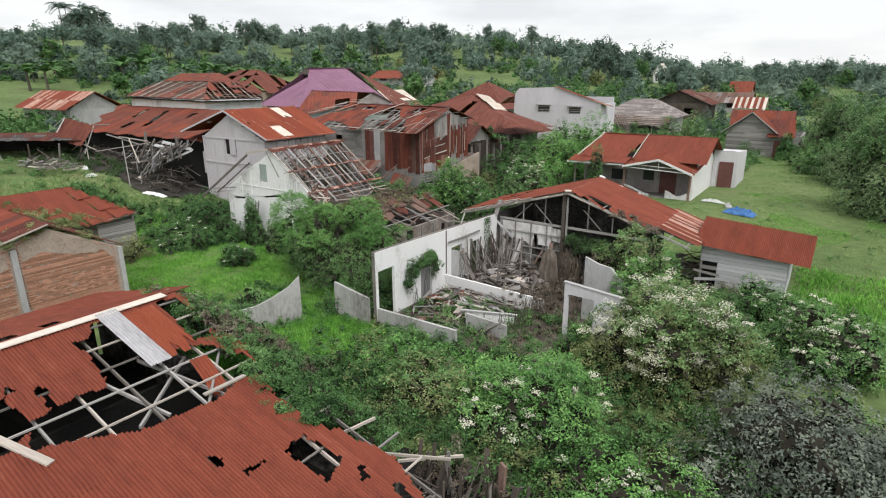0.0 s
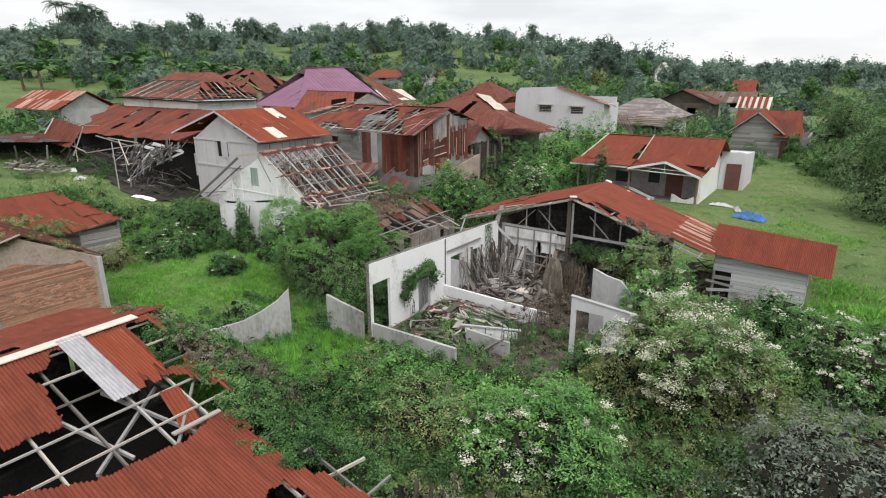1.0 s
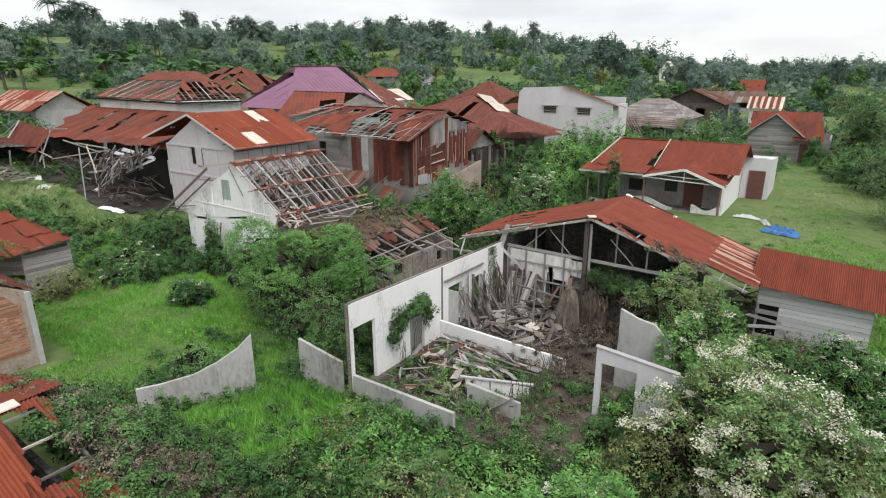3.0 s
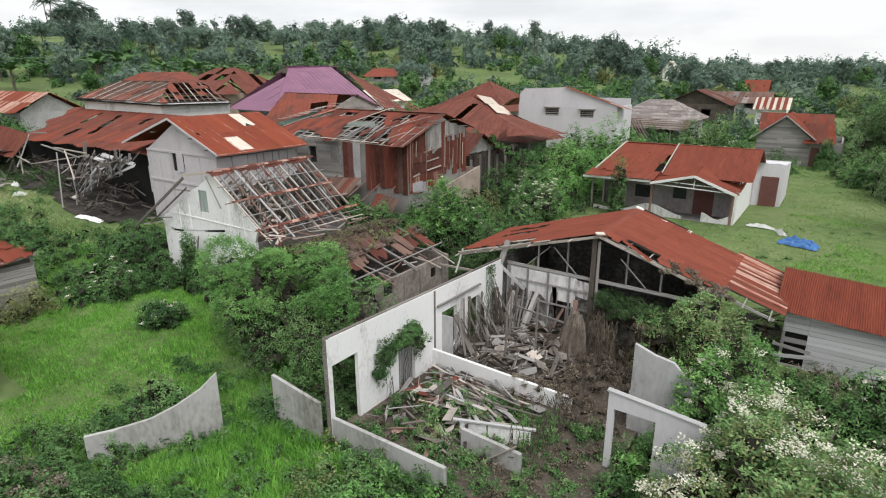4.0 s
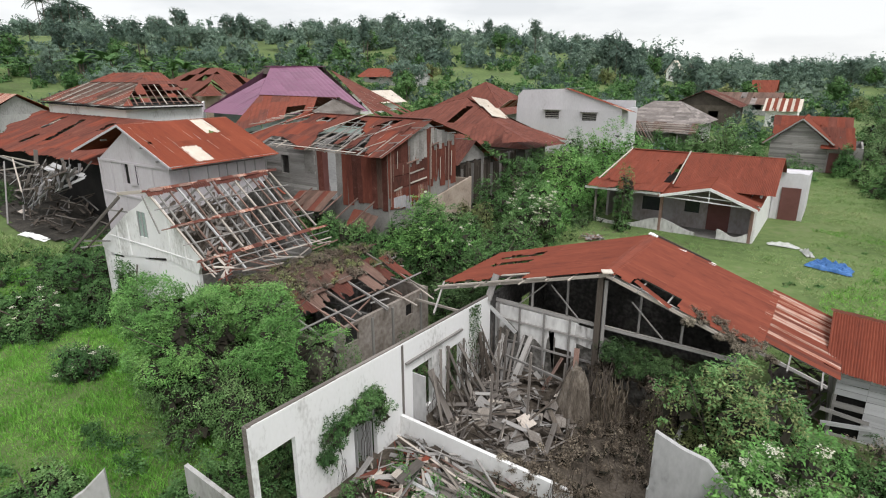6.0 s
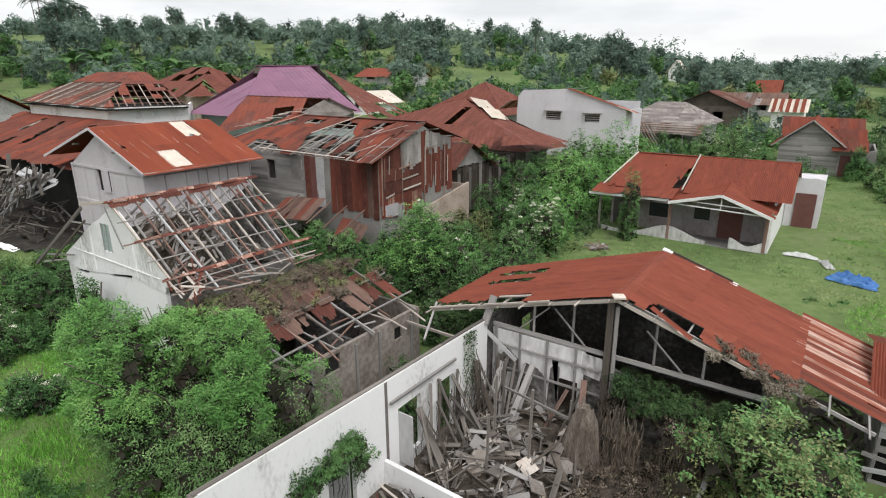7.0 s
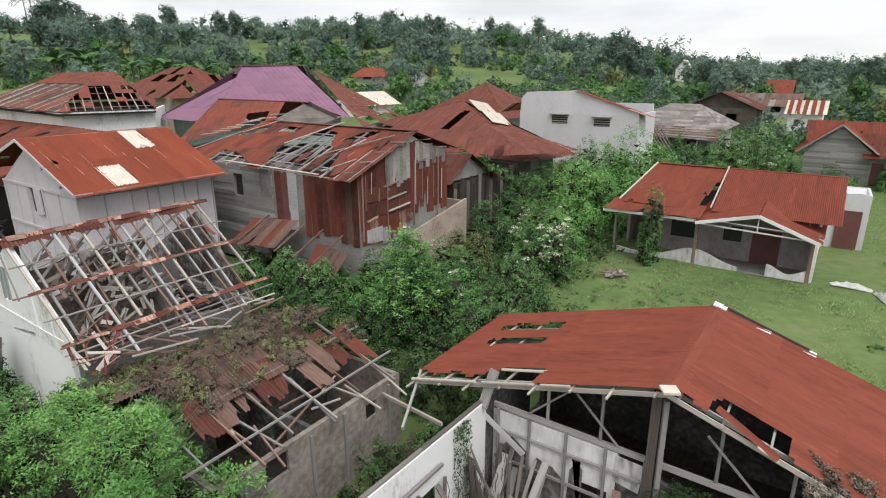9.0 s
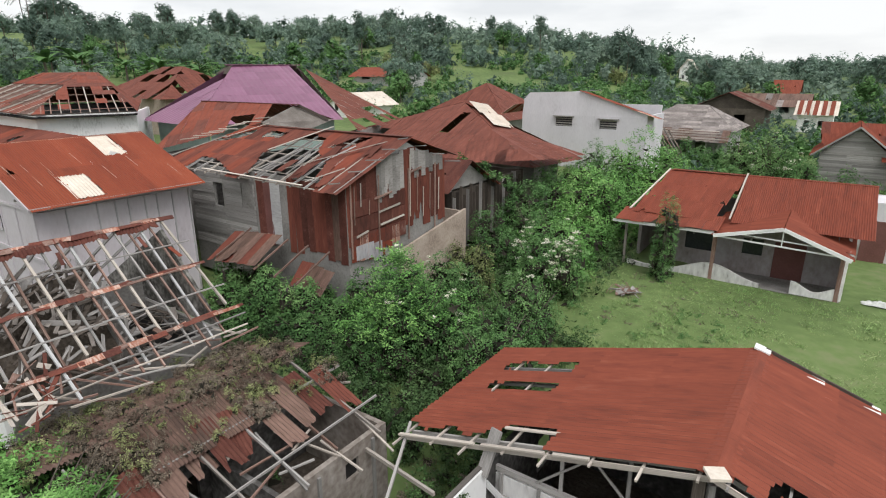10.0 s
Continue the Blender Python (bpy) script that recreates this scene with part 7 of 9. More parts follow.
# wooden gabled house past the yard
gab = thing("wooden_gable_house", (-9.0, 98.0, -0.2), "grey plank gabled house with a rusted roof", "house")
planks(gab, (-13.7, 95.0), (-7.6, 95.0), -0.4, 5.7, 0.3, WOOD_GREY, seed=111, miss=0.0, top=lambda u: 2.9 + 2.8 * (1 - abs(u - 3.1) / 3.1))
planks(gab, (-7.6, 95.3), (-4.0, 95.3), -0.4, 2.4, 0.3, WOOD_GREY, seed=112, miss=0.0, holes=[(0.2, 1.3, -0.4, 2.0)])
bm = bmesh.new()
prism(bm, [(-13.7, 95.02, 2.6), (-7.6, 95.02, 2.6), (-7.6, 95.02, 3.1), (-10.62, 95.02, 5.7), (-13.7, 95.02, 3.1)], (0, 0.1, 0))
part("gable", bm, WOOD_GREY, gab, "grey boarded gable")
shell(gab, -13.6, -4.1, 95.2, 104.0, -0.4, 2.7, WOOD_GREY, holes=[(6.3, 7.3, -0.4, 2.0)])
bm = bmesh.new()
box(bm, (-7.4, 95.15, -0.4), (-6.3, 95.18, 2.0))
part("door", bm, DOOR_RED, gab, "dark closed plank door")
sheeting(gab, (-10.6, 94.4, 5.95), (0, 9.0, 0), (-3.9, 0, -3.1), [(RUST, 1)], w=0.9, l=2.2, seed=113)
sheeting(gab, (-10.6, 94.4, 5.95), (0, 9.0, 0), (3.6, 0, -2.9), [(RUST, 1)], w=0.9, l=2.2, seed=114)
sheeting(gab, (-14.2, 101.0, 5.85), (8.6, 0, -0.05), (0.9, -6.6, -3.2), [(RUST, 3), (RUST_BROWN, 1)], w=0.9, l=2.2, seed=115, skip=lambda x, y, s, t: 5.85 - 0.485 * (101 - y) < 5.3 - 0.8 * abs(x + 10.6))
sheeting(gab, (-14.2, 101.0, 5.85), (8.6, 0, -0.05), (0, 4.5, -2.4), [(RUST, 1)], w=0.9, l=2.2, seed=116)
beam(gab, "bargeboard", (-10.6, 94.35, 5.9), (-14.5, 94.35, 2.8), 0.05, 0.16, WOOD_GREY)
beam(gab, "bargeboard", (-10.6, 94.35, 5.9), (-7.0, 94.35, 3.0), 0.05, 0.16, WOOD_GREY)


def far_house(name, label, x, y, w, d, h, rz, wallm, roofm, seed, along="x"):
    z = ground_z(x, y)
    t = thing(name, (x, y, z), label, "house")
    shell(t, x - w / 2, x + w / 2, y - d / 2, y + d / 2, z - 1, z + h, wallm, holes=[(w * 0.2, w * 0.35, z + 0.8, z + 2.0), (w * 0.6, w * 0.75, z + 0.8, z + 2.0)])
    if along == "x":
        for xx in (x - w / 2, x + w / 2 - 0.2):
            bm = bmesh.new()
            prism(bm, [(xx, y - d / 2, z + h), (xx, y + d / 2, z + h), (xx, y, z + h + rz)], (0.2, 0, 0))
            part("gable", bm, wallm, t)
        sheeting(t, (x - w / 2 - 0.5, y, z + h + rz + 0.1), (w + 1, 0, 0), (0, -d / 2 - 0.7, -rz * (1 + 1.4 / d)), roofm, w=1.2, l=2.6, seed=seed, waves=4)
        sheeting(t, (x - w / 2 - 0.5, y, z + h + rz + 0.1), (w + 1, 0, 0), (0, d / 2 + 0.7, -rz * (1 + 1.4 / d)), roofm, w=1.2, l=2.6, seed=seed + 1, waves=4)
    else:
        for yy in (y - d / 2, y + d / 2 - 0.2):
            bm = bmesh.new()
            prism(bm, [(x - w / 2, yy, z + h), (x + w / 2, yy, z + h), (x, yy, z + h + rz)], (0, 0.2, 0))
            part("gable", bm, wallm, t)
        sheeting(t, (x, y - d / 2 - 0.5, z + h + rz + 0.1), (0, d + 1, 0), (-w / 2 - 0.7, 0, -rz * (1 + 1.4 / w)), roofm, w=1.2, l=2.6, seed=seed, waves=4)
        sheeting(t, (x, y - d / 2 - 0.5, z + h + rz + 0.1), (0, d + 1, 0), (w / 2 + 0.7, 0, -rz * (1 + 1.4 / w)), roofm, w=1.2, l=2.6, seed=seed + 1, waves=4)
    return t


far_house("red_roof_house", "white far house with a bright red roof", -100, 126, 16, 8, 1.6, 1.7, PLASTER, [(RUST, 1)], 121)
far_house("pale_gable_house", "small white gabled house with a pale roof", -77, 92, 6, 9, 1.8, 1.6, WHITEWASH, [(PALE_SHEET, 1)], 123, "y")
tiled = thing("tiled_roof_house", (-29.0, 108.0, 0.0), "low house with a grey-brown tiled hip roof", "house")
shell(tiled, -35.5, -24.0, 103.5, 113.0, -0.6, 4.6, PLASTER, holes=[(2.0, 3.6, 1.2, 2.8), (7.5, 9.0, 1.2, 2.8)])
hip_roof(tiled, -36.5, -23.2, 102.4, 114.0, 4.1, 6.9, [TILE], 125, along="x", inset=4.6, w=2.4, l=0.55)
sheeting(tiled, (-34.5, 102.4, 4.3), (10.8, 0, -0.1), (0.4, -2.6, -1.2), [(RUST_GREY, 2), (TILE, 1)], w=0.9, l=2.6, seed=126, torn=0.4, loose=0.03)
for x in (-34.0, -30.0, -26.0, -22.8):
    beam(tiled, "post", (x, 100.0, -0.8), (x, 100.0, 3.1), 0.14, 0.14, WOOD_GREY)
tr2 = random.Random(126)
for k in range(12):
    beam(tiled, "bare_batten", (-34.6 + 0.1 * k, 101.9 - 0.2 * k, 4.15 - 0.09 * k), (-23.2 - tr2.uniform(0, 3.0), 101.7 - 0.2 * k, 4.1 - 0.09 * k), 0.09, 0.06, (WOOD_PALE, WOOD_RED, WOOD_PALE)[k % 3])
for k in range(5):
    beam(tiled, "fallen_rafter", (-32.6 + 0.55 * k, 98.6, 4.8 - 0.12 * k), (-28.6 + 0.4 * k, 95.4, 0.8), 0.14, 0.1, (WOOD_MUD, WOOD_DARK, WOOD_RED)[k % 3])
wing = thing("rusted_wing_house", (-55.0, 66.0, 3.0), "long rusted iron roof behind the purple roof", "house")
slopes(wing, [(Vector((-61.2, 66.2, 11.8)), Vector((-62.6, 70.0, 11.7)), Vector((-50.5, 70.0, 6.5)), Vector((-46.2, 58.4, 6.6)))], [RUST_BROWN], 128, w=1.0, l=1.8, skip=lambda f, s, t, r: t > 0.7 and r.random() < 0.25)
walls(wing, "wall", CONCRETE, [((-47.4, 59.4), (-51.4, 69.6), 2.0, 6.4, 0.2)])
far_house("brown_house", "dark brown wooden house with a rusted roof", -29.2, 136, 11.5, 9, 3.0, 2.5, WOOD_DARK, [(RUST_DARK, 2), (RUST_GREY, 1)], 127, "y")
far_house("grey_house", "pale house with a grey and red roof", -25, 161, 12, 10, 2.2, 2.0, PLASTER, [(RUST_GREY, 3), (TILE, 1)], 129, "x")
stripe = far_house("striped_shed", "shed with a red and white striped iron roof", -16.6, 141, 5.2, 5, 3.4, 1.6, WHITEWASH, [(PALE_SHEET, 1)], 131, "x")
for k in range(5):
    zs_ = ground_z(-16.6, 141) + 5.15
    sheeting(stripe, (-19.3 + 1.15 * k, 140.9, zs_), (0.6, 0, 0), (0, -3.2, -2.05), [(RUST, 1)], w=0.6, l=3.7, seed=1310 + k, waves=3, torn=0.2, lift=0.07)
far_house("red_house", "far house with a red hipped roof", -26.3, 196, 5.5, 6, 2.6, 2.6, PLASTER, [(RUST, 1)], 133, "x")
far_house("tall_white_house", "tall white house on the hillside", -54.8, 214, 4.2, 4.5, 3.6, 2.8, WHITEWASH, [(PALE_SHEET, 1)], 135, "y")

# ---- vegetation ----
NR = np.random.default_rng(11)


def quads_mesh(name, V, material, k=3):
    """Loose faces of k corners each, as one mesh."""
    n = len(V) // k
    me_ = bpy.data.meshes.new(name)
    me_.vertices.add(n * k)
    me_.vertices.foreach_set("co", np.asarray(V, dtype=np.float32).ravel())
    me_.loops.add(n * k)
    me_.loops.foreach_set("vertex_index", np.arange(n * k, dtype=np.int32))
    me_.polygons.add(n)
    me_.polygons.foreach_set("loop_start", np.arange(0, n * k, k, dtype=np.int32))
    me_.polygons.foreach_set("loop_total", np.full(n, k, dtype=np.int32))
    me_.update()
    me_.validate()
    me_.materials.append(material)
    return me_


def leaves(c, nrm, size, aspect=0.5, r=NR):
    """Pointed leaves at c, facing roughly along nrm."""
    n = len(c)
    nn = nrm / (np.linalg.norm(nrm, axis=1, keepdims=True) + 1e-9) + r.normal(0, 0.36, (n, 3))
    nn /= np.linalg.norm(nn, axis=1, keepdims=True) + 1e-9
    u = np.cross(nn, r.normal(0, 1, (n, 3)))
    u /= np.linalg.norm(u, axis=1, keepdims=True) + 1e-9
    v = np.cross(nn, u)
    s = (size * r.uniform(0.6, 1.35, n))[:, None]
    V = np.empty((n, 3, 3))
    V[:, 0], V[:, 1], V[:, 2] = c - u * s * 0.4 - v * s * 0.55 * aspect, c - u * s * 0.4 + v * s * 0.55 * aspect, c + u * s * 0.6 - nn * s * 0.1
    return V.reshape(-1, 3)


def lumpy(n, radii, lumps, r, low=0.0, swell=1.0):
    """Points on the shells of many lumps that fill an ellipsoid, uneven in outline; returns points and outward normals."""
    radii = np.array(radii)
    cs = r.normal(0, 1, (lumps, 3))
    cs /= np.linalg.norm(cs, axis=1, keepdims=True)
    cs *= r.uniform(0.3, 0.88, (lumps, 1))
    cs[:, 2] = np.abs(cs[:, 2]) * (1 - low) if low >= 0 else cs[:, 2]
    lr = r.uniform(0.13, 0.36, lumps) * swell
    w = lr ** 2
    idx = r.choice(lumps, n, p=w / w.sum())
    d = r.normal(0, 1, (n, 3))
    d /= np.linalg.norm(d, axis=1, keepdims=True)
    rad = lr[idx] * r.uniform(0.6, 1.08, n) ** 0.5
    p = cs[idx] + d * rad[:, None]
    out = d * 0.7 + p * 0.5 + np.array([0, 0, 0.35])
    if low >= 0:
        p[:, 2] = np.abs(p[:, 2])
    return p * radii, out


def rosettes(p, o, k, size, aspect, r):
    """Short sprays: k pointed leaves set alternately along a twig at each point."""
    n = len(p)
    nn = o / (np.linalg.norm(o, axis=1, keepdims=True) + 1e-9) + r.normal(0, 0.35, (n, 3))
    nn /= np.linalg.norm(nn, axis=1, keepdims=True)
    u = np.cross(nn, r.normal(0, 1, (n, 3)))
    u /= np.linalg.norm(u, axis=1, keepdims=True) + 1e-9
    v = np.cross(nn, u)
    V = np.empty((n, k, 3, 3))
    for j in range(k):
        along = (j - (k - 1) / 2) * 0.42 * size * r.uniform(0.6, 1.5, (n, 1))
        foot = p + u * along + nn * r.normal(0, 0.22 * size, (n, 1))
        flip = 1 if j % 2 else -1
        d = u * r.uniform(0.1, 0.9, (n, 1)) + v * flip * r.uniform(0.4, 1.0, (n, 1)) + nn * r.uniform(-0.5, 0.5, (n, 1))
        d /= np.linalg.norm(d, axis=1, keepdims=True)
        s = size * r.uniform(0.5, 1.25, (n, 1))
        side = np.cross(nn, d) * s * aspect * 0.62
        V[:, j, 0], V[:, j, 1], V[:, j, 2] = foot + d * s * 0.3 + side, foot + d * s, foot + d * s * 0.15 - side
    return V.reshape(-1, 3)


def tube(bm, pts, r0, r1, sides=6):
    rings = []
    for i, p in enumerate(pts):
        p = Vector(p)
        d = (Vector(pts[min(i + 1, len(pts) - 1)]) - Vector(pts[max(i - 1, 0)])).normalized()
        q = d.to_track_quat("Z", "Y")
        rad = r0 + (r1 - r0) * i / (len(pts) - 1)
        rings.append([bm.verts.new(p + q @ Vector((math.cos(k * math.tau / sides) * rad, math.sin(k * math.tau / sides) * rad, 0))) for k in range(sides)])
    for a, b in zip(rings, rings[1:]):
        for k in range(sides):
            bm.faces.new((a[k], a[(k + 1) % sides], b[(k + 1) % sides], b[k]))


def stems(r, h, spread, n, r0):
    bm = bmesh.new()
    for _ in range(n):
        a = r.uniform(0, math.tau)
        bx, by = math.cos(a) * spread, math.sin(a) * spread
        tube(bm, [(bx * 0.05, by * 0.05, -0.3), (bx * 0.3, by * 0.3, h * 0.35), (bx * 0.6, by * 0.6, h * 0.7), (bx, by, h)], r0, r0 * 0.25, 5)
    return bm


def bush(name, x, y, radii, n, material, size, label, category="bush", flowers=0, seed=1, lumps=44, group="", lift=0.0, aspect=0.42, bloom=0.13, shoots=None, swell=1.05, limbs=6, reach=0.6, fresh=18):
    r = np.random.default_rng(seed)
    n = int(n * 0.9)
    z = ground_z(x, y) + lift
    t = thing(name, (x, y, z), label, category, group)
    p, o = lumpy(n // 5, radii, int(lumps * 0.6), r, swell=swell)
    place("foliage", quads_mesh("foliage", rosettes(p, o, 5, size, aspect, r), material), t, W[t.name].copy())
    if shoots:
        top = p[p[:, 2] > radii[2] * 0.45]
        q = top[r.choice(len(top), n // fresh)] * 1.03
        place("young_growth", quads_mesh("young_growth", rosettes(q, np.tile(np.array([[0.0, 0.0, 1.0]]), (len(q), 1)), 6, size * 1.1, aspect, r), shoots), t, W[t.name].copy(), "paler young shoots")
    # dark filler leaves put the bush's inner shade into colour
    tagged(place("inner_growth", quads_mesh("inner_growth", leaves(p[:: 6] * 0.84, o[:: 6], min(size * 4.2, 0.62), 0.5, r), SHADE_FILL), t, W[t.name].copy()), "near-black filler leaves for the shade inside", kind="stuff")
    part_bm = stems(random.Random(seed), radii[2] * 0.8, min(radii[0], radii[1]) * reach, limbs, 0.05)
    part_bm.transform(W[t.name])
    part("stem", part_bm, BARK, t)
    if flowers:
        q, o2 = lumpy(flowers * 2, (radii[0] * 1.03, radii[1] * 1.03, radii[2] * 1.05), int(lumps * 0.6), np.random.default_rng(seed), swell=1.05)
        patch = np.array([noise.noise((v[0] * 0.55 + seed, v[1] * 0.55, v[2] * 0.4)) for v in q])
        q = q[(q[:, 2] > radii[2] * 0.3) & (patch > -0.02)]
        k = int(44 * (bloom / 0.13) ** 1.1)
        wide = np.repeat(r.uniform(0.6, 1.5, len(q)), k)[:, None]
        cc = np.repeat(q, k, axis=0) + np.clip(r.normal(0, bloom * 0.5, (len(q) * k, 3)), -bloom, bloom) * np.array([1, 1, 0.4]) * wide
        up = np.tile(np.array([[0.0, 0.0, 1.0]]), (len(cc), 1))
        place("blossom", quads_mesh("blossom", leaves(cc, up, 0.05, 1.1, r), BLOSSOM), t, W[t.name].copy(), "white flower heads")
    return t


def grass(name, x0, x1, y0, y1, n, material, h, label, seed, inside=None, width=0.035, bend=0.6):
    r = np.random.default_rng(seed)
    xs, ys = r.uniform(x0, x1, n), r.uniform(y0, y1, n)
    keep = [i for i in range(n) if not inside or inside(xs[i], ys[i])]
    xs, ys = xs[keep], ys[keep]
    m_ = len(xs)
    zs = np.array([ground_z(a, b) for a, b in zip(xs, ys)])
    hh = np.array([h * (0.55 + 0.9 * max(0, 0.5 + noise.noise((a * 0.6, b * 0.6, seed)))) for a, b in zip(xs, ys)]) * r.uniform(0.6, 1.3, m_)
    ang, lean = r.uniform(0, math.tau, m_), r.normal(0, bend, (m_, 2))
    base = np.stack([xs, ys, zs - 0.03], axis=1)
    side = np.stack([np.cos(ang), np.sin(ang), np.zeros(m_)], axis=1) * width * r.uniform(0.6, 1.4, m_)[:, None]
    tip = base + np.stack([lean[:, 0] * hh, lean[:, 1] * hh, hh], axis=1)
    V = np.empty((m_, 3, 3))
    V[:, 0], V[:, 1], V[:, 2] = base - side, base + side, tip
    return tagged(place(name, quads_mesh(name, V.reshape(-1, 3), material)), label, "grass", kind="stuff")


def thicket(name, spots, per, material, size, label, seed, base=None, aspect=0.5, category="thicket"):
    """Uncounted shrubs in one mesh: spots are (x, y, width, height)."""
    r = np.random.default_rng(seed)
    per = int(per * 0.86)
    P, O = [], []
    for x, y, w_, h_ in spots:
        p, o = lumpy(per // 5, (w_, w_, h_), 4, r, swell=1.25)
        P.append(p + np.array([x, y, base(x, y) if base else ground_z(x, y) - 0.05]))
        O.append(o)
    # large near-black leaves inside the mass stand in for its shade
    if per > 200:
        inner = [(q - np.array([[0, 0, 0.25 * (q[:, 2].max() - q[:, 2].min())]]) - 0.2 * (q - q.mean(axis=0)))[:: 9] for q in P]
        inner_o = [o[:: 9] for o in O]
        tagged(place("inner_stalks", quads_mesh("inner_stalks", leaves(np.concatenate(inner), np.concatenate(inner_o), size * 3.6, 0.45, r), SHADE_FILL)), "near-black filler leaves for shade inside the growth", "stalks", kind="stuff")
    return tagged(place(name, quads_mesh(name, rosettes(np.concatenate(P), np.concatenate(O), 5, size, aspect, r), material)), label, category, kind="stuff")


def scatter(seed, n, x0, x1, y0, y1, w0, w1, h0, h1, ok=None):
    r = random.Random(seed)
    out = []
    while len(out) < n:
        x, y = r.uniform(x0, x1), r.uniform(y0, y1)
        if ok and not ok(x, y):
            continue
        k = r.random()
        out.append((x, y, w0 + (w1 - w0) * k, h0 + (h1 - h0) * (0.6 * k + 0.4 * r.random())))
    return out


def hang(name, boxes, n, material, size, label, seed, normal=(1, 0, 0), category="creeper"):
    """Creeper on a wall: leaves in shallow upright boxes, thinning downwards."""
    r = np.random.default_rng(seed)
    P = []
    for x0, x1, y0, y1, z0, z1 in boxes:
        k = r.uniform(0, 1, (n, 3))
        k[:, 2] = 1 - k[:, 2] ** 1.7
        ragged = 0.35 * np.sin(k[:, 1] * 9 + k[:, 0] * 7) * (z1 - z0)
        q = np.stack([x0 + (x1 - x0) * k[:, 0], y0 + (y1 - y0) * k[:, 1], z0 + (z1 - z0) * k[:, 2]], axis=1)
        P.append(q[(q[:, 2] > z0 + np.maximum(ragged, 0)) & (r.uniform(0, 1, n) < 0.9)])
    c = np.concatenate(P)
    return tagged(place(name, quads_mesh(name, leaves(c, np.tile(np.array([normal], dtype=float), (len(c), 1)), size, 0.55, r), material)), label, category, kind="stuff")


def strands(name, boxes, n, label, seed, material, stray=0.045):
    """Dead hanging stems: thin crooked ribbons."""
    r = random.Random(seed)
    V = []
    for x0, x1, y0, y1, z0, z1 in boxes:
        for _ in range(n):
            x, y = r.uniform(x0, x1), r.uniform(y0, y1)
            z, w_ = r.uniform(z0 + 0.4 * (z1 - z0), z1), r.uniform(0.005, 0.016)
            while z > z0 and r.random() > 0.04:
                nx, ny, nz = x + r.gauss(0, stray), y + r.gauss(0, stray), z - r.uniform(0.12, 0.3)
                V += [(x - w_, y, z), (x + w_, y, z), (nx + w_, ny, nz), (nx - w_, ny, nz)]
                x, y, z = nx, ny, nz
    return tagged(place(name, quads_mesh(name, np.array(V), material, 4)), label, "dead creeper", kind="stuff")


# trees and bushes round the ruin
bush("tree", -23.0, 23.2, (5.1, 4.2, 4.6), 96000, LEAF_PALE, 0.125, "broad rounded leafy tree beside the white wall", "tree", seed=201, lumps=92, shoots=LEAF_BRIGHT, lift=0.75, aspect=0.3, swell=0.86, limbs=22, reach=0.72, fresh=13)
bush("flowering_bush", -3.9, 22.4, (3.5, 3.6, 4.3), 42000, LEAF_OLIVE, 0.14, "large rounded olive bush with white flower heads", flowers=350, seed=202, lumps=90, shoots=LEAF_PALE, bloom=0.27)
bush("flowering_bush", -6.2, 26.6, (2.2, 2.2, 4.0), 22000, LEAF_PALE, 0.14, "green bush with white flower heads by the gateway", flowers=150, seed=203, lumps=60, shoots=LEAF_BRIGHT, bloom=0.17)
bush("bush", -7.6, 29.4, (2.2, 2.4, 4.3), 20000, LEAF_OLIVE, 0.14, "olive bush under the rusted roof edge", seed=204, lumps=60, shoots=LEAF_SOFT)
bush("flowering_bush", 1.8, 26.8, (3.0, 2.8, 3.0), 20000, LEAF_SOFT, 0.15, "green bush with pale flower heads near the shed", flowers=150, seed=205, lumps=60)
bush("dark_bush", 1.9, 17.4, (4.3, 4.4, 3.4), 52000, LEAF_GREY, 0.15, "wide grey-green dark-leaved bush", seed=206, lumps=90)
bush("flowering_bush", -6.9, 15.9, (3.0, 3.2, 2.6), 26000, LEAF_SOFT, 0.14, "bushy green shrub with white flower heads", flowers=170, seed=207, lumps=80, shoots=LEAF_BRIGHT)
bush("bush", -2.4, 12.6, (3.2, 2.6, 2.4), 24000, LEAF_BRIGHT, 0.14, "fresh green shrub with small pale flowers", flowers=80, seed=208, lumps=70)
bush("bush", -10.6, 15.2, (2.2, 2.0, 1.9), 14000, LEAF_OLIVE, 0.14, "low olive shrub before the ruin", seed=222, lumps=60, shoots=LEAF_SOFT)
bush("bush", -1.6, 30.2, (2.0, 2.0, 2.2), 12000, LEAF_SOFT, 0.15, "green shrub against the shed", flowers=40, seed=223, lumps=46)
bush("bush", -25.4, 39.0, (3.2, 2.9, 4.7), 34000, LEAF, 0.15, "dense green bush behind the block house", flowers=50, seed=209, lumps=85, shoots=LEAF_BRIGHT)
bush("bush", -21.6, 39.6, (2.5, 2.5, 3.7), 18000, LEAF, 0.14, "dark green bush behind the rusted roof", seed=210, lumps=60)
bush("bush", -22.4, 43.6, (2.6, 2.4, 3.4), 17000, LEAF, 0.15, "leafy dark green bush at the yard's edge", seed=224, lumps=60)
bush("flowering_bush", -23.8, 49.2, (2.9, 3.2, 4.3), 24000, LEAF_SOFT, 0.18, "tall bush covered in white flower heads", flowers=330, seed=211, lumps=70, bloom=0.14)
bush("bush", -30.5, 37.6, (3.2, 1.8, 2.3), 14000, LEAF, 0.16, "dark undergrowth in front of the iron-clad house", seed=212, lumps=60)
bush("bush", -27.0, 44.5, (2.2, 2.6, 3.2), 14000, LEAF, 0.17, "green shrub against the iron-clad house", flowers=40, seed=213, lumps=60)
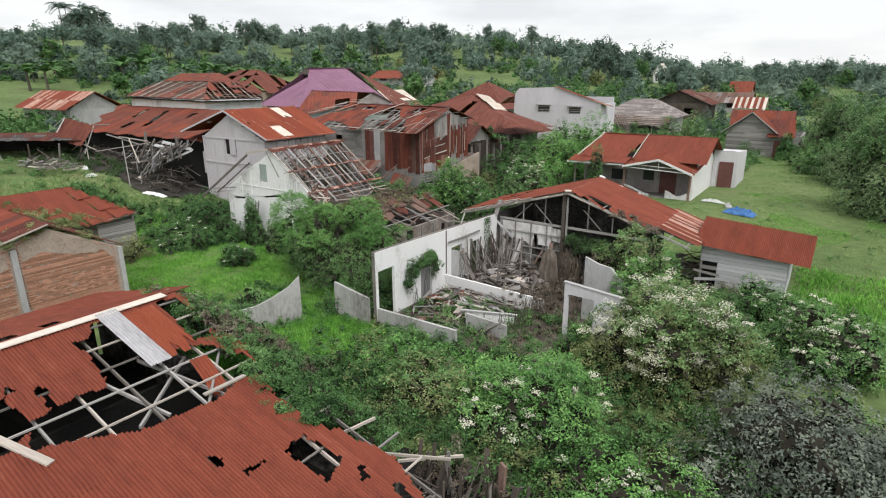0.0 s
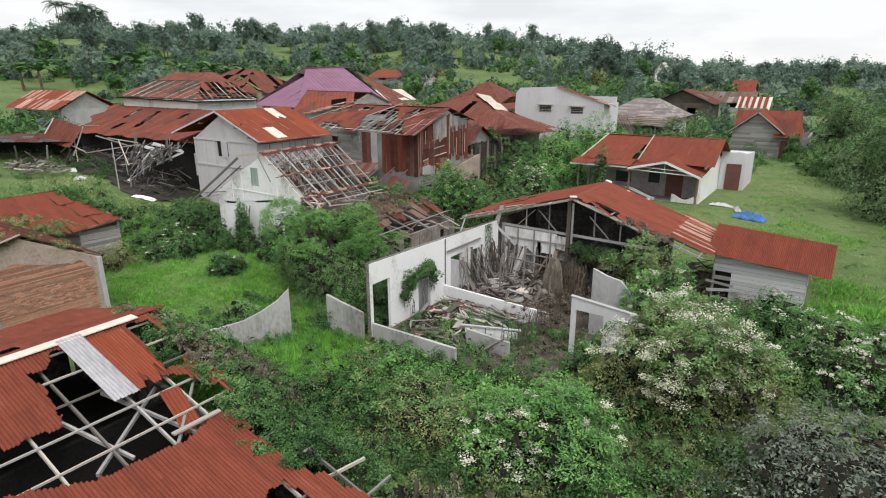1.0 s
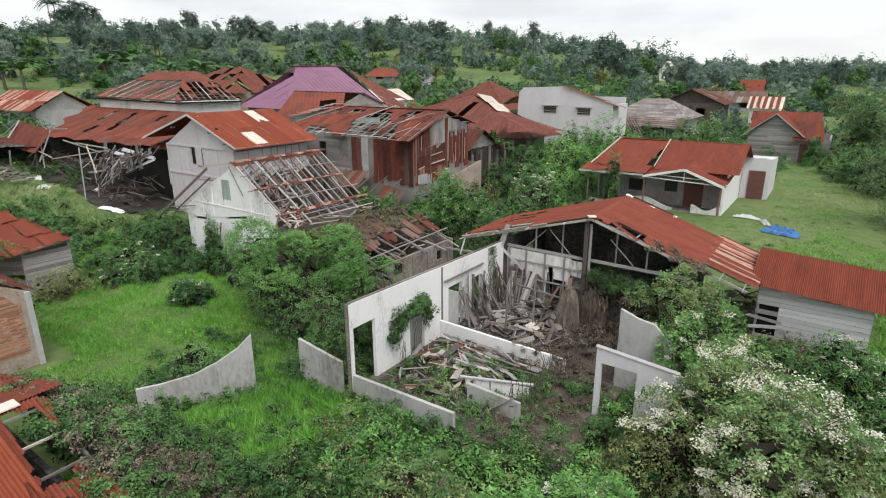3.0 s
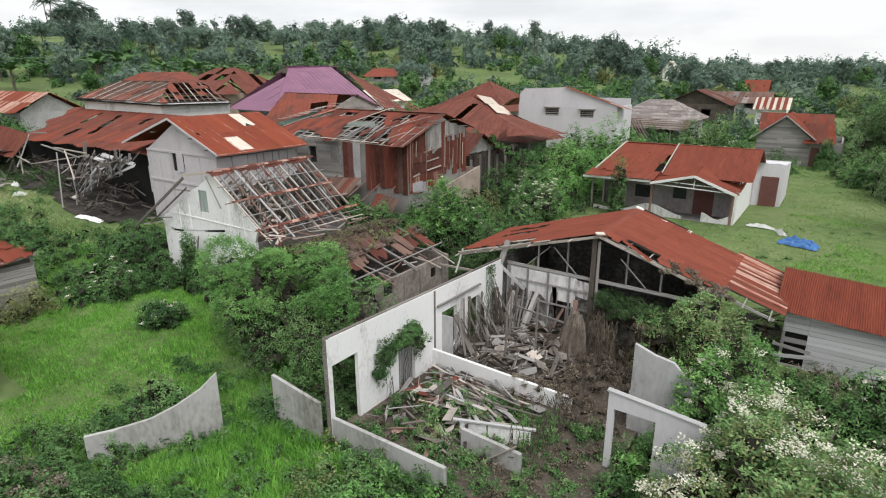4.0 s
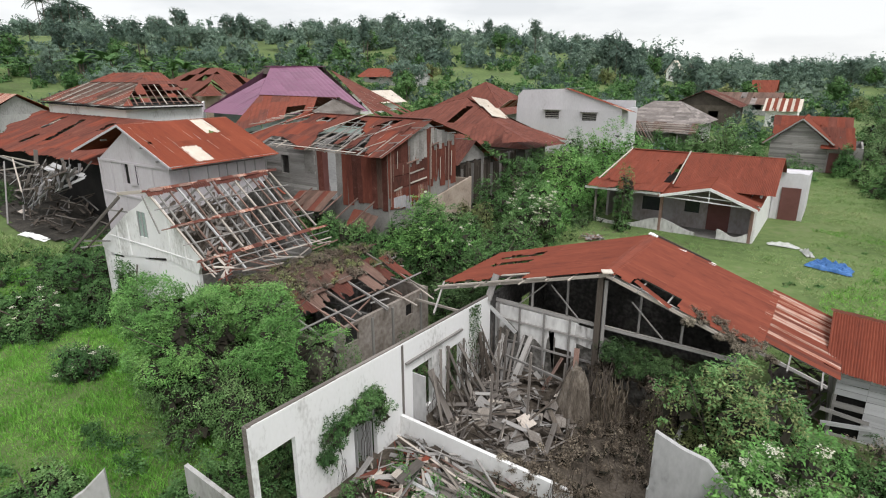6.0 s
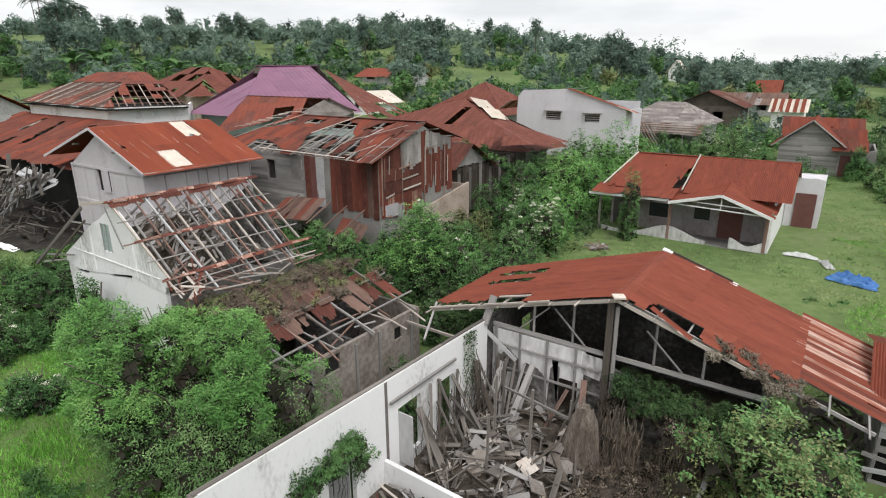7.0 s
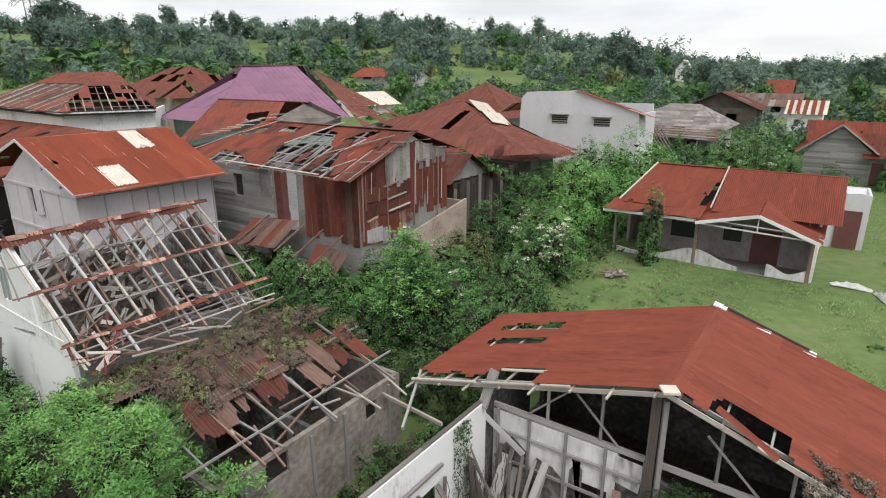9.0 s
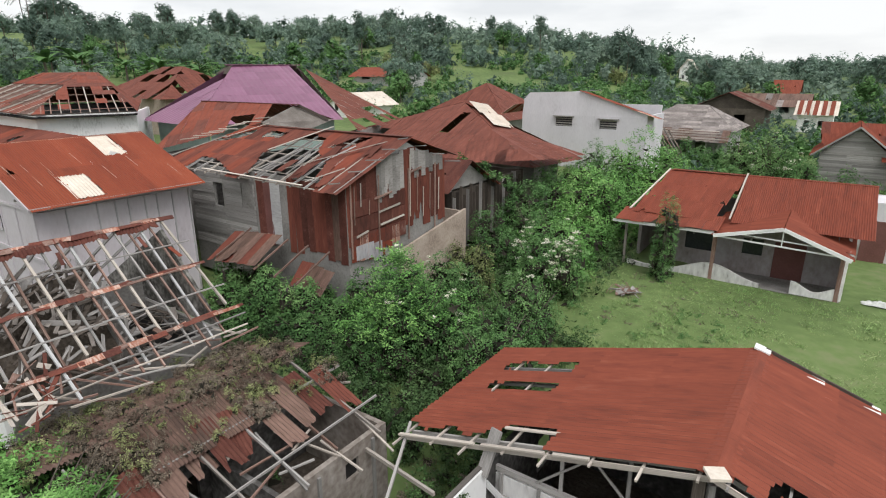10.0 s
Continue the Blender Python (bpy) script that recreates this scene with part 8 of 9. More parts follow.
bush("thicket_bush", -26.0, 55.6, (3.4, 3.2, 4.2), 16000, LEAF_BRIGHT, 0.22, "bright green creeper-grown thicket", seed=225, lumps=60)
bush("thicket_bush", -26.5, 62.0, (4.0, 5.0, 4.8), 20000, LEAF_BRIGHT, 0.24, "big bright green creeper-grown thicket", seed=214, lumps=70)
bush("thicket_bush", -25.5, 72.5, (4.8, 5.0, 5.8), 20000, LEAF_BRIGHT, 0.26, "tall bright green creeper-grown thicket", seed=215, lumps=70)
bush("bush", -30.8, 21.5, (1.6, 1.5, 1.5), 7000, LEAF_SOFT, 0.14, "round green shrub in the grass", flowers=20, seed=216)
bush("creeper_column", -33.3, 25.0, (1.25, 0.85, 4.1), 12000, LEAF, 0.14, "upright shrub wrapped in creeper", seed=217)
bush("bush", -41.0, 26.0, (3.6, 2.6, 2.2), 18000, LEAF, 0.17, "dark leafy shrubs by the gable ruin", seed=218)
thicket("undergrowth", scatter(2194, 22, -38.0, -36.4, 15.2, 19.4, 0.5, 0.8, 1.4, 2.6), 340, LEAF_OLIVE, 0.12, "tall weeds against the low shed's board wall", 2194)
bush("bush", -37.2, 22.0, (3.0, 2.4, 2.2), 13000, LEAF, 0.17, "dark leafy shrubs by the low shed", flowers=30, seed=219)
bush("bush", -36.2, 24.7, (1.7, 1.1, 2.3), 10000, LEAF, 0.14, "dark leafy shrub at the foot of the gable ruin", seed=226, lumps=46)
bush("bush", -30.6, 24.6, (1.5, 1.0, 2.4), 9000, LEAF_SOFT, 0.14, "leafy shrub between the gable ruin and the tree", seed=227, lumps=46)
bush("bush", -23.6, 16.9, (1.7, 1.5, 1.3), 7000, LEAF_SOFT, 0.13, "weedy shrub by the curved wall", seed=220)
bush("sapling", -19.3, 55.4, (0.85, 0.85, 5.3), 8000, LEAF_SOFT, 0.12, "slim dark sapling before the veranda", "tree", seed=221, lumps=34)
for i, (x, y, rw, h) in enumerate(((4.8, 60, 4.4, 9.2), (9.5, 68, 5.0, 13.0), (2.2, 76, 4.0, 8.6), (11, 55, 4.6, 9.0), (6.5, 90, 5.0, 10.5), (-0.4, 96, 4.4, 9.0), (-0.5, 112, 5.5, 10.5), (13, 82, 5, 12))):
    bush("tree", x, y, (rw, rw, h), 17000, LEAF_FEATHER, 0.34, "feathery green tree at the edge of the yard", "tree", seed=251 + i, lumps=60, group="trees by the yard", aspect=0.3, shoots=LEAF_SOFT)
for i, (x, y, rw, h, m_) in enumerate(((-3.4, 87.5, 2.2, 3.6, LEAF_PALE), (-1.2, 82.0, 2.4, 4.2, LEAF_SOFT), (-17.2, 89.0, 3.2, 6.4, LEAF_PALE), (-20.8, 91.0, 2.6, 4.8, LEAF_PALE), (-14.8, 86.5, 2.2, 3.6, LEAF), (-26.5, 92.5, 2.6, 3.6, LEAF), (-5.6, 93.2, 1.6, 3.9, LEAF_SOFT))):
    bush("flowering_bush" if i in (2, 4) else "bush", x, y, (rw, rw, h), 7000, m_, 0.28, "leafy bush between the yard and the far houses", flowers=60 if i in (2, 4) else 0, bloom=0.2, seed=451 + i, lumps=46, group="bushes by the far houses")


for k, (x, y, rw, h, m_) in enumerate(((-28.3, 51.0, 2.0, 3.9, LEAF), (-27.6, 55.0, 2.2, 4.2, LEAF_SOFT), (-28.6, 59.0, 2.2, 4.4, LEAF), (-28.0, 47.4, 1.8, 3.2, LEAF_OLIVE), (-28.4, 41.6, 1.7, 3.1, LEAF_SOFT), (-31.4, 38.9, 1.6, 2.6, LEAF), (-34.2, 36.4, 1.9, 2.3, LEAF_SOFT), (-35.6, 38.2, 1.5, 3.0, LEAF), (-32.9, 37.6, 1.8, 3.2, LEAF_SOFT), (-30.6, 38.4, 1.8, 3.4, LEAF_SOFT), (-28.6, 39.6, 1.7, 3.4, LEAF), (-27.2, 66.5, 2.8, 5.0, LEAF_BRIGHT), (-29.6, 61.5, 2.0, 4.7, LEAF_SOFT), (-29.8, 65.5, 2.2, 5.2, LEAF_BRIGHT), (-29.4, 56.4, 1.6, 4.0, LEAF), (-29.0, 69.5, 2.4, 5.4, LEAF_SOFT))):
    bush("bush", x, y, (rw, rw * 1.1, h), 12000, m_, 0.17, "leafy green bush grown up against the houses", seed=271 + k, lumps=50, group="bushes against the houses")


# shrubs that nobody could count
def open_ground(x, y):
    return not (x < -16.4 and y < 19.0) and not (x < -20.5) and not (-9.7 < x < -5.0 and y < 12.3)


thicket("undergrowth", scatter(231, 210, -17.5, 4.0, 10.4, 19.8, 0.6, 1.3, 0.6, 1.9, open_ground), 420, LEAF, 0.13, "tangled green undergrowth between the houses", 231)
thicket("undergrowth", scatter(2312, 50, -15.5, -9.6, 10.4, 12.6, 0.5, 1.1, 1.2, 2.6), 420, LEAF, 0.12, "tall weeds pressing against the torn roof", 2312)
thicket("dead_weeds", scatter(2315, 26, -8.3, -5.4, 11.4, 12.9, 0.3, 0.55, 0.5, 1.5), 260, LEAF_DRY, 0.09, "dead brown vines over the wrecked corner", 2315)
thicket("undergrowth", scatter(2311, 90, -17.0, 4.0, 10.6, 21.0, 0.4, 1.0, 0.6, 1.7, open_ground), 330, LEAF_OLIVE, 0.12, "dry olive weeds between the houses", 2311)
thicket("undergrowth", scatter(232, 80, -14.5, -6.5, 15.5, 24.0, 0.4, 0.9, 0.6, 1.6, lambda x, y: y < 19.4 or x > -8.4), 300, LEAF_BRIGHT, 0.19, "bright broad-leaved weeds before the gateway", 232, aspect=0.35)
thicket("undergrowth", scatter(2321, 120, -21.0, -13.0, 12.0, 19.6, 0.3, 0.8, 0.2, 0.8), 260, LEAF_SOFT, 0.12, "low weeds in the grass before the ruin", 2321)
thicket("undergrowth", scatter(234, 120, -5.0, 14.0, 19.0, 33.5, 0.6, 1.3, 0.4, 1.3), 300, LEAF_SOFT, 0.15, "green undergrowth by the shed", 234)
thicket("undergrowth", scatter(2341, 50, -8.3, -5.6, 24.4, 34.0, 0.5, 1.1, 0.6, 2.0), 320, LEAF_SOFT, 0.14, "weeds filling the gap beside the ruin", 2341)
thicket("undergrowth", scatter(2342, 90, -20.6, -17.8, 19.8, 33.5, 0.4, 0.9, 0.5, 2.0), 300, LEAF, 0.13, "weeds between the block house and the ruin", 2342)
thicket("undergrowth", scatter(235, 170, -33.0, -19.5, 34.3, 45.0, 0.7, 1.4, 0.7, 2.3, lambda x, y: x > -29.2 or y < 39.5), 330, LEAF_DARK, 0.15, "dense green thicket behind the block house", 235)
thicket("undergrowth", scatter(236, 170, -58.0, -36.5, 20.5, 30.8, 0.6, 1.4, 0.4, 1.5, lambda x, y: not (x > -37 and y > 25) and not (x > -49 and y > 30.5) and not inside_poly(x, y + 2.2, LITTER)), 300, LEAF, 0.17, "leafy green undergrowth by the board house", 236)
thicket("undergrowth", scatter(238, 150, -30.0, -17.8, 34.5, 60.0, 0.7, 1.5, 0.5, 2.2, lambda x, y: x < -22.0 or (y < 41 and x < -19.5)), 320, LEAF_DARK, 0.15, "green weeds along the yard's edge", 238)
thicket("undergrowth", scatter(2381, 70, -30.5, -22.5, 50.0, 78.0, 0.9, 2.0, 1.0, 3.4), 340, LEAF_BRIGHT, 0.22, "bright creeper-grown thicket behind the yard", 2381)
thicket("undergrowth", scatter(239, 40, -26.5, -19.5, 15.0, 20.5, 0.3, 0.7, 0.3, 0.9), 200, LEAF_SOFT, 0.12, "weeds along the boundary walls", 239)
thicket("wall_creeper", scatter(2405, 16, -13.4, -10.9, 25.85, 26.15, 0.2, 0.45, 0.1, 0.35), 260, LEAF_DRY, 0.07, "dead creeper hanging over the low cross wall", 2405, base=lambda x, y: -0.35 + 0.1 * noise.noise((x * 2, y, 1)), category="creeper")
thicket("undergrowth", scatter(2406, 46, -12.4, -9.0, 20.2, 24.2, 0.25, 0.55, 0.2, 0.7), 260, LEAF, 0.09, "weeds on the bare floor by the gateway", 2406)
thicket("dead_weeds", scatter(2402, 60, -12.2, -9.0, 20.2, 26.0, 0.3, 0.7, 0.2, 0.8), 220, LEAF_DRY, 0.1, "dead brown weeds on the bare floor", 2402)
thicket("undergrowth", scatter(2403, 90, -17.0, -9.4, 20.2, 25.4, 0.25, 0.6, 0.3, 0.9), 300, LEAF_SOFT, 0.1, "green weeds over the front room", 2403, base=lambda x, y: F)
thicket("dead_weeds", scatter(2404, 60, -17.0, -9.4, 20.4, 25.8, 0.25, 0.6, 0.2, 0.6), 260, LEAF_DRY, 0.08, "dead stalks over the front room", 2404, base=lambda x, y: F)
thicket("undergrowth", scatter(2343, 130, -8.4, 1.0, 24.0, 33.9, 0.4, 0.9, 0.4, 1.3), 300, LEAF_SOFT, 0.12, "weeds between the ruin and the shed", 2343)
thicket("dead_weeds", scatter(2344, 40, -6.4, -1.0, 27.0, 34.0, 0.4, 0.8, 0.5, 1.5), 300, LEAF_DRY, 0.08, "dry grey stalks beside the shed", 2344)
thicket("undergrowth", scatter(240, 80, -16.8, -9.2, 20.2, 25.0, 0.3, 0.7, 0.25, 0.75), 260, LEAF_SOFT, 0.12, "weeds growing through the rubble", 240)
thicket("undergrowth", scatter(2401, 40, -8.8, -5.0, 19.6, 24.6, 0.5, 1.0, 0.6, 1.8), 300, LEAF_SOFT, 0.13, "weeds round the gateway", 2401)
thicket("undergrowth", scatter(411, 150, -36.0, -8.5, 75.0, 101.0, 0.9, 2.0, 1.0, 3.2, lambda x, y: x > -27.5 and y < 94 or y > 87 and x < -16), 220, LEAF_SOFT, 0.26, "green shrubs behind the veranda house", 411)
thicket("undergrowth", scatter(412, 40, -27.2, -21.6, 26.0, 32.2, 0.3, 0.7, 0.3, 1.1), 260, LEAF_SOFT, 0.12, "weeds growing inside the block house", 412)
# low weeds in a darker leaf colour paint the shade between shrubs
thicket("undergrowth", scatter(413, 150, -16.5, 4.0, 10.6, 20.5, 0.5, 0.9, 0.5, 1.3, open_ground), 200, LEAF_DARK, 0.14, "low weeds coloured dark for the shade under the shrubs", 413)
thicket("roof_creeper", scatter(233, 130, -15.2, -10.2, 8.9, 11.6, 0.35, 0.7, 0.2, 0.5, lambda x, y: y > 9.45 - 0.55 * smooth(-13.2, -11.4, x)), 330, LEAF, 0.1, "creeper spreading over the torn roof edge", 233, category="creeper",
        base=lambda x, y: (NZ - NS * (x - NX) - 0.1) if y < 10.2 else NZ - NS * (x - NX) - 0.1 - (y - 10.2) * 1.2)
thicket("roof_creeper", scatter(2331, 150, -21.4, -13.6, 9.9, 14.2, 0.4, 0.8, 0.3, 0.7), 380, LEAF, 0.1, "mound of creeper spilling over the torn roof's corner", 2331, category="creeper",
        base=lambda x, y: max(ground_z(x, y), min(3.4, NZ - NS * abs(x - NX)) - 0.15 - max(0, y - 10.3) * 0.95))
thicket("roof_creeper", scatter(2332, 80, -20.0, -13.4, 9.8, 12.2, 0.3, 0.6, 0.3, 0.6), 300, LEAF_DRY, 0.08, "dead creeper stems over the torn roof's corner", 2332, category="creeper",
        base=lambda x, y: min(3.4, NZ - NS * abs(x - NX)) - 0.05 - max(0, y - 10.3) * 0.95)
thicket("undergrowth", scatter(2333, 60, -25.5, -21.4, 11.5, 15.6, 0.4, 0.9, 0.5, 1.5), 320, LEAF, 0.11, "weeds burying the end of the curved wall", 2333)
thicket("undergrowth", scatter(2334, 40, -24.2, -21.6, 15.4, 17.6, 0.4, 0.8, 0.5, 1.1), 300, LEAF_SOFT, 0.11, "weeds behind the curved wall", 2334)
thicket("roof_creeper", scatter(237, 100, -28.2, -22.9, 25.6, 32.8, 0.3, 0.8, 0.2, 0.7), 700, LEAF_DRY, 0.055, "dry brown creeper over the block house roof", 237, base=lambda x, y: 3.05 - abs(x + 24.4) * 0.3, category="creeper")
thicket("roof_creeper", scatter(2374, 60, -28.6, -22.8, 25.2, 32.8, 0.3, 0.7, 0.2, 0.6), 300, LEAF_OLIVE, 0.06, "thin green creeper over the block house roof", 2374, base=lambda x, y: 3.1 - abs(x + 24.4) * 0.3, category="creeper")
thicket("roof_creeper", scatter(2371, 14, -28.5, -25.0, 24.3, 27.0, 0.5, 0.9, 0.4, 0.9), 330, LEAF_BRIGHT, 0.14, "fresh creeper at the roof corner", 2371, base=lambda x, y: 2.7 - abs(x + 24.4) * 0.25, category="creeper")
thicket("roof_creeper", scatter(2372, 20, -9.6, -7.0, 31.2, 32.6, 0.3, 0.5, 0.1, 0.35), 560, LEAF_DRY, 0.06, "creeper along the rusted roof edge", 2372, base=lambda x, y: 4.3 - 0.329 * (x + 12.5), category="creeper")
thicket("roof_creeper", [(-38.6 - 0.2 * k, 19.2 - 0.066 * k + 0.12 * (k % 3), 0.38 + 0.15 * (k % 2), 0.4 + 0.16 * (k % 3)) for k in range(26)], 240, LEAF_SOFT, 0.11, "weeds grown over the low shed's roof edge", 2373, base=lambda x, y: low_z(x, y) - 0.1, category="creeper")
thicket("gable_creeper", scatter(2471, 16, -32.5, -29.8, 53.0, 56.5, 0.4, 0.8, 0.4, 0.9), 300, LEAF, 0.18, "green creeper over the small rusted gable", 2471, base=lambda x, y: 5.9 - 0.55 * (y - 52.2), category="creeper")
thicket("wall_creeper", [(-17.02, 22.15 + 0.13 * k, 0.3 + 0.08 * (k % 3), 0.45 + 0.12 * (k % 4)) for k in range(21)], 520, LEAF, 0.075, "creeper arching over the white wall", 2451, category="creeper",
        base=lambda x, y: 0.75 + 0.5 * smooth(22.0, 23.9, y) - 0.9 * smooth(24.45, 24.9, y) - 0.5 * smooth(22.5, 22.1, y))
hang("wall_creeper", [(-17.3, -17.05, 22.1, 22.7, -0.2, 1.2), (-17.3, -17.05, 24.4, 24.9, -0.1, 1.3), (-17.3, -17.0, 22.3, 24.7, 0.75, 1.7)], 520, LEAF_DARK, 0.08, "leaves hanging from the arched creeper", 2453)
strands("creeper_stems", [(-17.2, -17.05, 22.7, 23.1, -0.9, 0.6), (-17.2, -17.05, 23.9, 24.05, -0.9, 1.1), (-17.2, -17.0, 24.5, 24.8, 0.3, 1.2)], 7, "dark woody creeper stems on the white wall", 2452, WOOD_DARK)
hang("wall_creeper", [(-17.35, -17.1, 30.2, 30.9, -0.3, 2.3)], 900, LEAF_DARK, 0.08, "thin creeper hanging on the white wall", 245)
thicket("wall_creeper", scatter(2462, 30, -12.8, -8.4, 31.2, 32.4, 0.3, 0.6, 0.3, 0.9), 300, LEAF_DRY, 0.08, "dead brown creeper over the blackened wall", 2462, base=lambda x, y: 0.4 + 0.7 * noise.noise((x * 0.9, y, 7)) + 0.1 * (x + 12), category="creeper")
thicket("wall_creeper", scatter(246, 70, -12.2, -8.0, 31.3, 32.3, 0.3, 0.6, 0.3, 0.8), 420, LEAF_DARK, 0.075, "green creeper over the blackened wall", 246, base=lambda x, y: 1.15 + 0.45 * noise.noise((x * 1.1, y, 4)) - 0.06 * (x + 12), category="creeper")
strands("hanging_roots", [(-12.3, -11.0, 30.5, 31.2, -0.95, 0.95), (-12.1, -11.2, 30.3, 31.0, -0.95, 0.8), (-10.6, -8.9, 31.2, 31.8, -0.9, 1.3)], 110, "dense brown hanging roots on the blackened wall", 2461, LEAF_DRY)
thicket("dead_creeper", scatter(247, 60, -12.6, -9.2, 25.2, 31.8, 0.35, 0.8, 0.4, 1.3), 240, LEAF_DRY, 0.1, "dead brown creeper filling the side room", 247, base=lambda x, y: F)
strands("dead_stems", [(-12.6, -11.6, 30.4, 31.6, -1.0, 1.2), (-12.4, -9.2, 25.6, 31.4, -1.0, 0.4), (-17.2, -16.4, 26.6, 32.0, -0.9, 1.4), (-11.6, -10.6, 22.0, 25.6, -1.0, 0.5)], 90, "tangle of dead hanging stems", 248, WOOD_DARK)

thicket("gable_weeds", scatter(2472, 60, -31.2, -29.7, 5.5, 13.8, 0.25, 0.5, 0.2, 0.6), 220, LEAF_OLIVE, 0.09, "olive weeds along the brick gable's top", 2472, base=lambda x, y: (3.2 + (y - 8) / 3 if y < 10.7 else 4.1 - 0.515 * (y - 10.7)) - 0.02 if y > 8 else 2.6 + 0.1 * (y - 2), category="weeds")
thicket("roof_weeds", scatter(2473, 90, -43.6, -38.4, 10.0, 17.2, 0.25, 0.5, 0.2, 0.5, lambda x, y: abs((y - 14.4) - 0.74 * (x + 41.2)) < 0.8), 220, LEAF_OLIVE, 0.11, "dry weeds along the low shed's eave", 2473, base=lambda x, y: low_z(x, y) - 0.15, category="weeds")
thicket("undergrowth", scatter(2346, 60, -20.7, -17.8, 25.5, 34.5, 0.35, 0.7, 0.3, 0.9), 260, LEAF_DARK, 0.11, "dark weeds between the block house and the white wall", 2346)
thicket("dead_weeds", scatter(2347, 50, -20.7, -17.8, 25.5, 36.0, 0.35, 0.7, 0.2, 0.8), 260, LEAF_DRY, 0.09, "dead weeds between the block house and the white wall", 2347)
# weeds in a darker leaf colour that stands for the tree's shade
thicket("undergrowth", scatter(2345, 46, -19.6, -17.9, 19.9, 25.5, 0.4, 0.8, 0.7, 1.7), 300, LEAF_DARK, 0.11, "weeds coloured dark for the shade behind the white wall", 2345)
grass("lawn_grass", -46.0, -20.0, 12.0, 26.0, 120000, GRASS_BRIGHT, 0.17, "bright green grass in the walled yard", 241, width=0.02, bend=0.45, inside=lambda x, y: not (x < -29 and y < 15))
grass("yard_grass", -21.0, -13.0, 10.5, 20.0, 40000, GRASS_BRIGHT, 0.3, "long green grass before the ruin", 242, width=0.022, bend=0.45)
thicket("undergrowth", [(-20.3 + 0.32 * k, 19.2 + 0.03 * (k % 3), 0.3 + 0.1 * (k % 2), 0.4 + 0.2 * (k % 3)) for k in range(9)], 260, LEAF_SOFT, 0.1, "weeds along the foot of the short wall", 2421)
thicket("undergrowth", [(-17.2 + 0.36 * k, 19.55 + 0.06 * (k % 3), 0.25 + 0.12 * (k % 2), 0.35 + 0.25 * (k % 3)) for k in range(14)], 260, LEAF_SOFT, 0.1, "weeds along the foot of the broken front wall", 2422)
thicket("undergrowth", [(-20.3 - 0.3 * k, 17.4 - 0.4 * k, 0.28, 0.3 + 0.15 * (k % 3)) for k in range(8)], 220, LEAF_SOFT, 0.1, "weeds along the foot of the curved wall", 2423)
thicket("undergrowth", [(-20.0, 20.4, 0.7, 2.4), (-19.4, 20.9, 0.8, 2.0), (-20.5, 20.9, 0.8, 1.8), (-20.2, 19.4, 0.5, 1.5), (-19.0, 20.3, 0.7, 1.4), (-18.2, 20.4, 0.6, 1.5)], 1400, LEAF, 0.1, "creeper-grown shrubs behind the short wall", 2424)
grass("field_grass", -24.0, 25.0, 38.5, 66.0, 130000, GRASS_DULL, 0.1, "short trodden grass in the open yard", 243, width=0.028, bend=1.0, inside=lambda x, y: not (-22.3 < x < -9 and y > 57) and noise.noise((x * 0.16, y * 0.16, 3)) + 0.6 * noise.noise((x * 0.6, y * 0.6, 4)) > -0.22)
grass("field_grass", -7.0, 25.0, 39.0, 64.0, 70000, GRASS_BRIGHT, 0.15, "brighter tufts of grass in the open yard", 2432, width=0.026, bend=0.7, inside=lambda x, y: noise.noise((x * 0.13, y * 0.13, 8)) + 0.04 * (x + 1) > 0.06)
grass("field_grass", -9.0, 6.0, 66.0, 95.0, 30000, GRASS_DULL, 0.13, "grass on the far side of the yard", 2431, width=0.03, bend=1.0)
grass("field_grass", -1.0, 22.0, 26.0, 41.0, 30000, GRASS_BRIGHT, 0.28, "green grass beside the shed", 244, inside=lambda x, y: x > -0.5)
grass("field_grass", -62.0, -46.0, 18.0, 30.0, 20000, GRASS_DULL, 0.3, "rough grass by the fallen house", 2441, inside=lambda x, y: not inside_poly(x, y + 0.5, LITTER))


thicket("yard_weeds", scatter(2481, 60, -22.5, -14.0, 43.5, 52.0, 0.25, 0.6, 0.12, 0.4), 130, LEAF_SOFT, 0.09, "tufts of weeds in the trodden yard", 2481)
thicket("yard_weeds", scatter(2482, 46, -21.0, -13.5, 48.5, 55.5, 0.25, 0.55, 0.05, 0.14), 130, LEAF_DRY, 0.08, "dry trampled weeds in the yard", 2482)
thicket("yard_weeds", scatter(2483, 40, -9.0, 8.0, 40.0, 60.0, 0.25, 0.7, 0.1, 0.35), 150, LEAF_SOFT, 0.1, "tufts of weeds in the open yard", 2483)


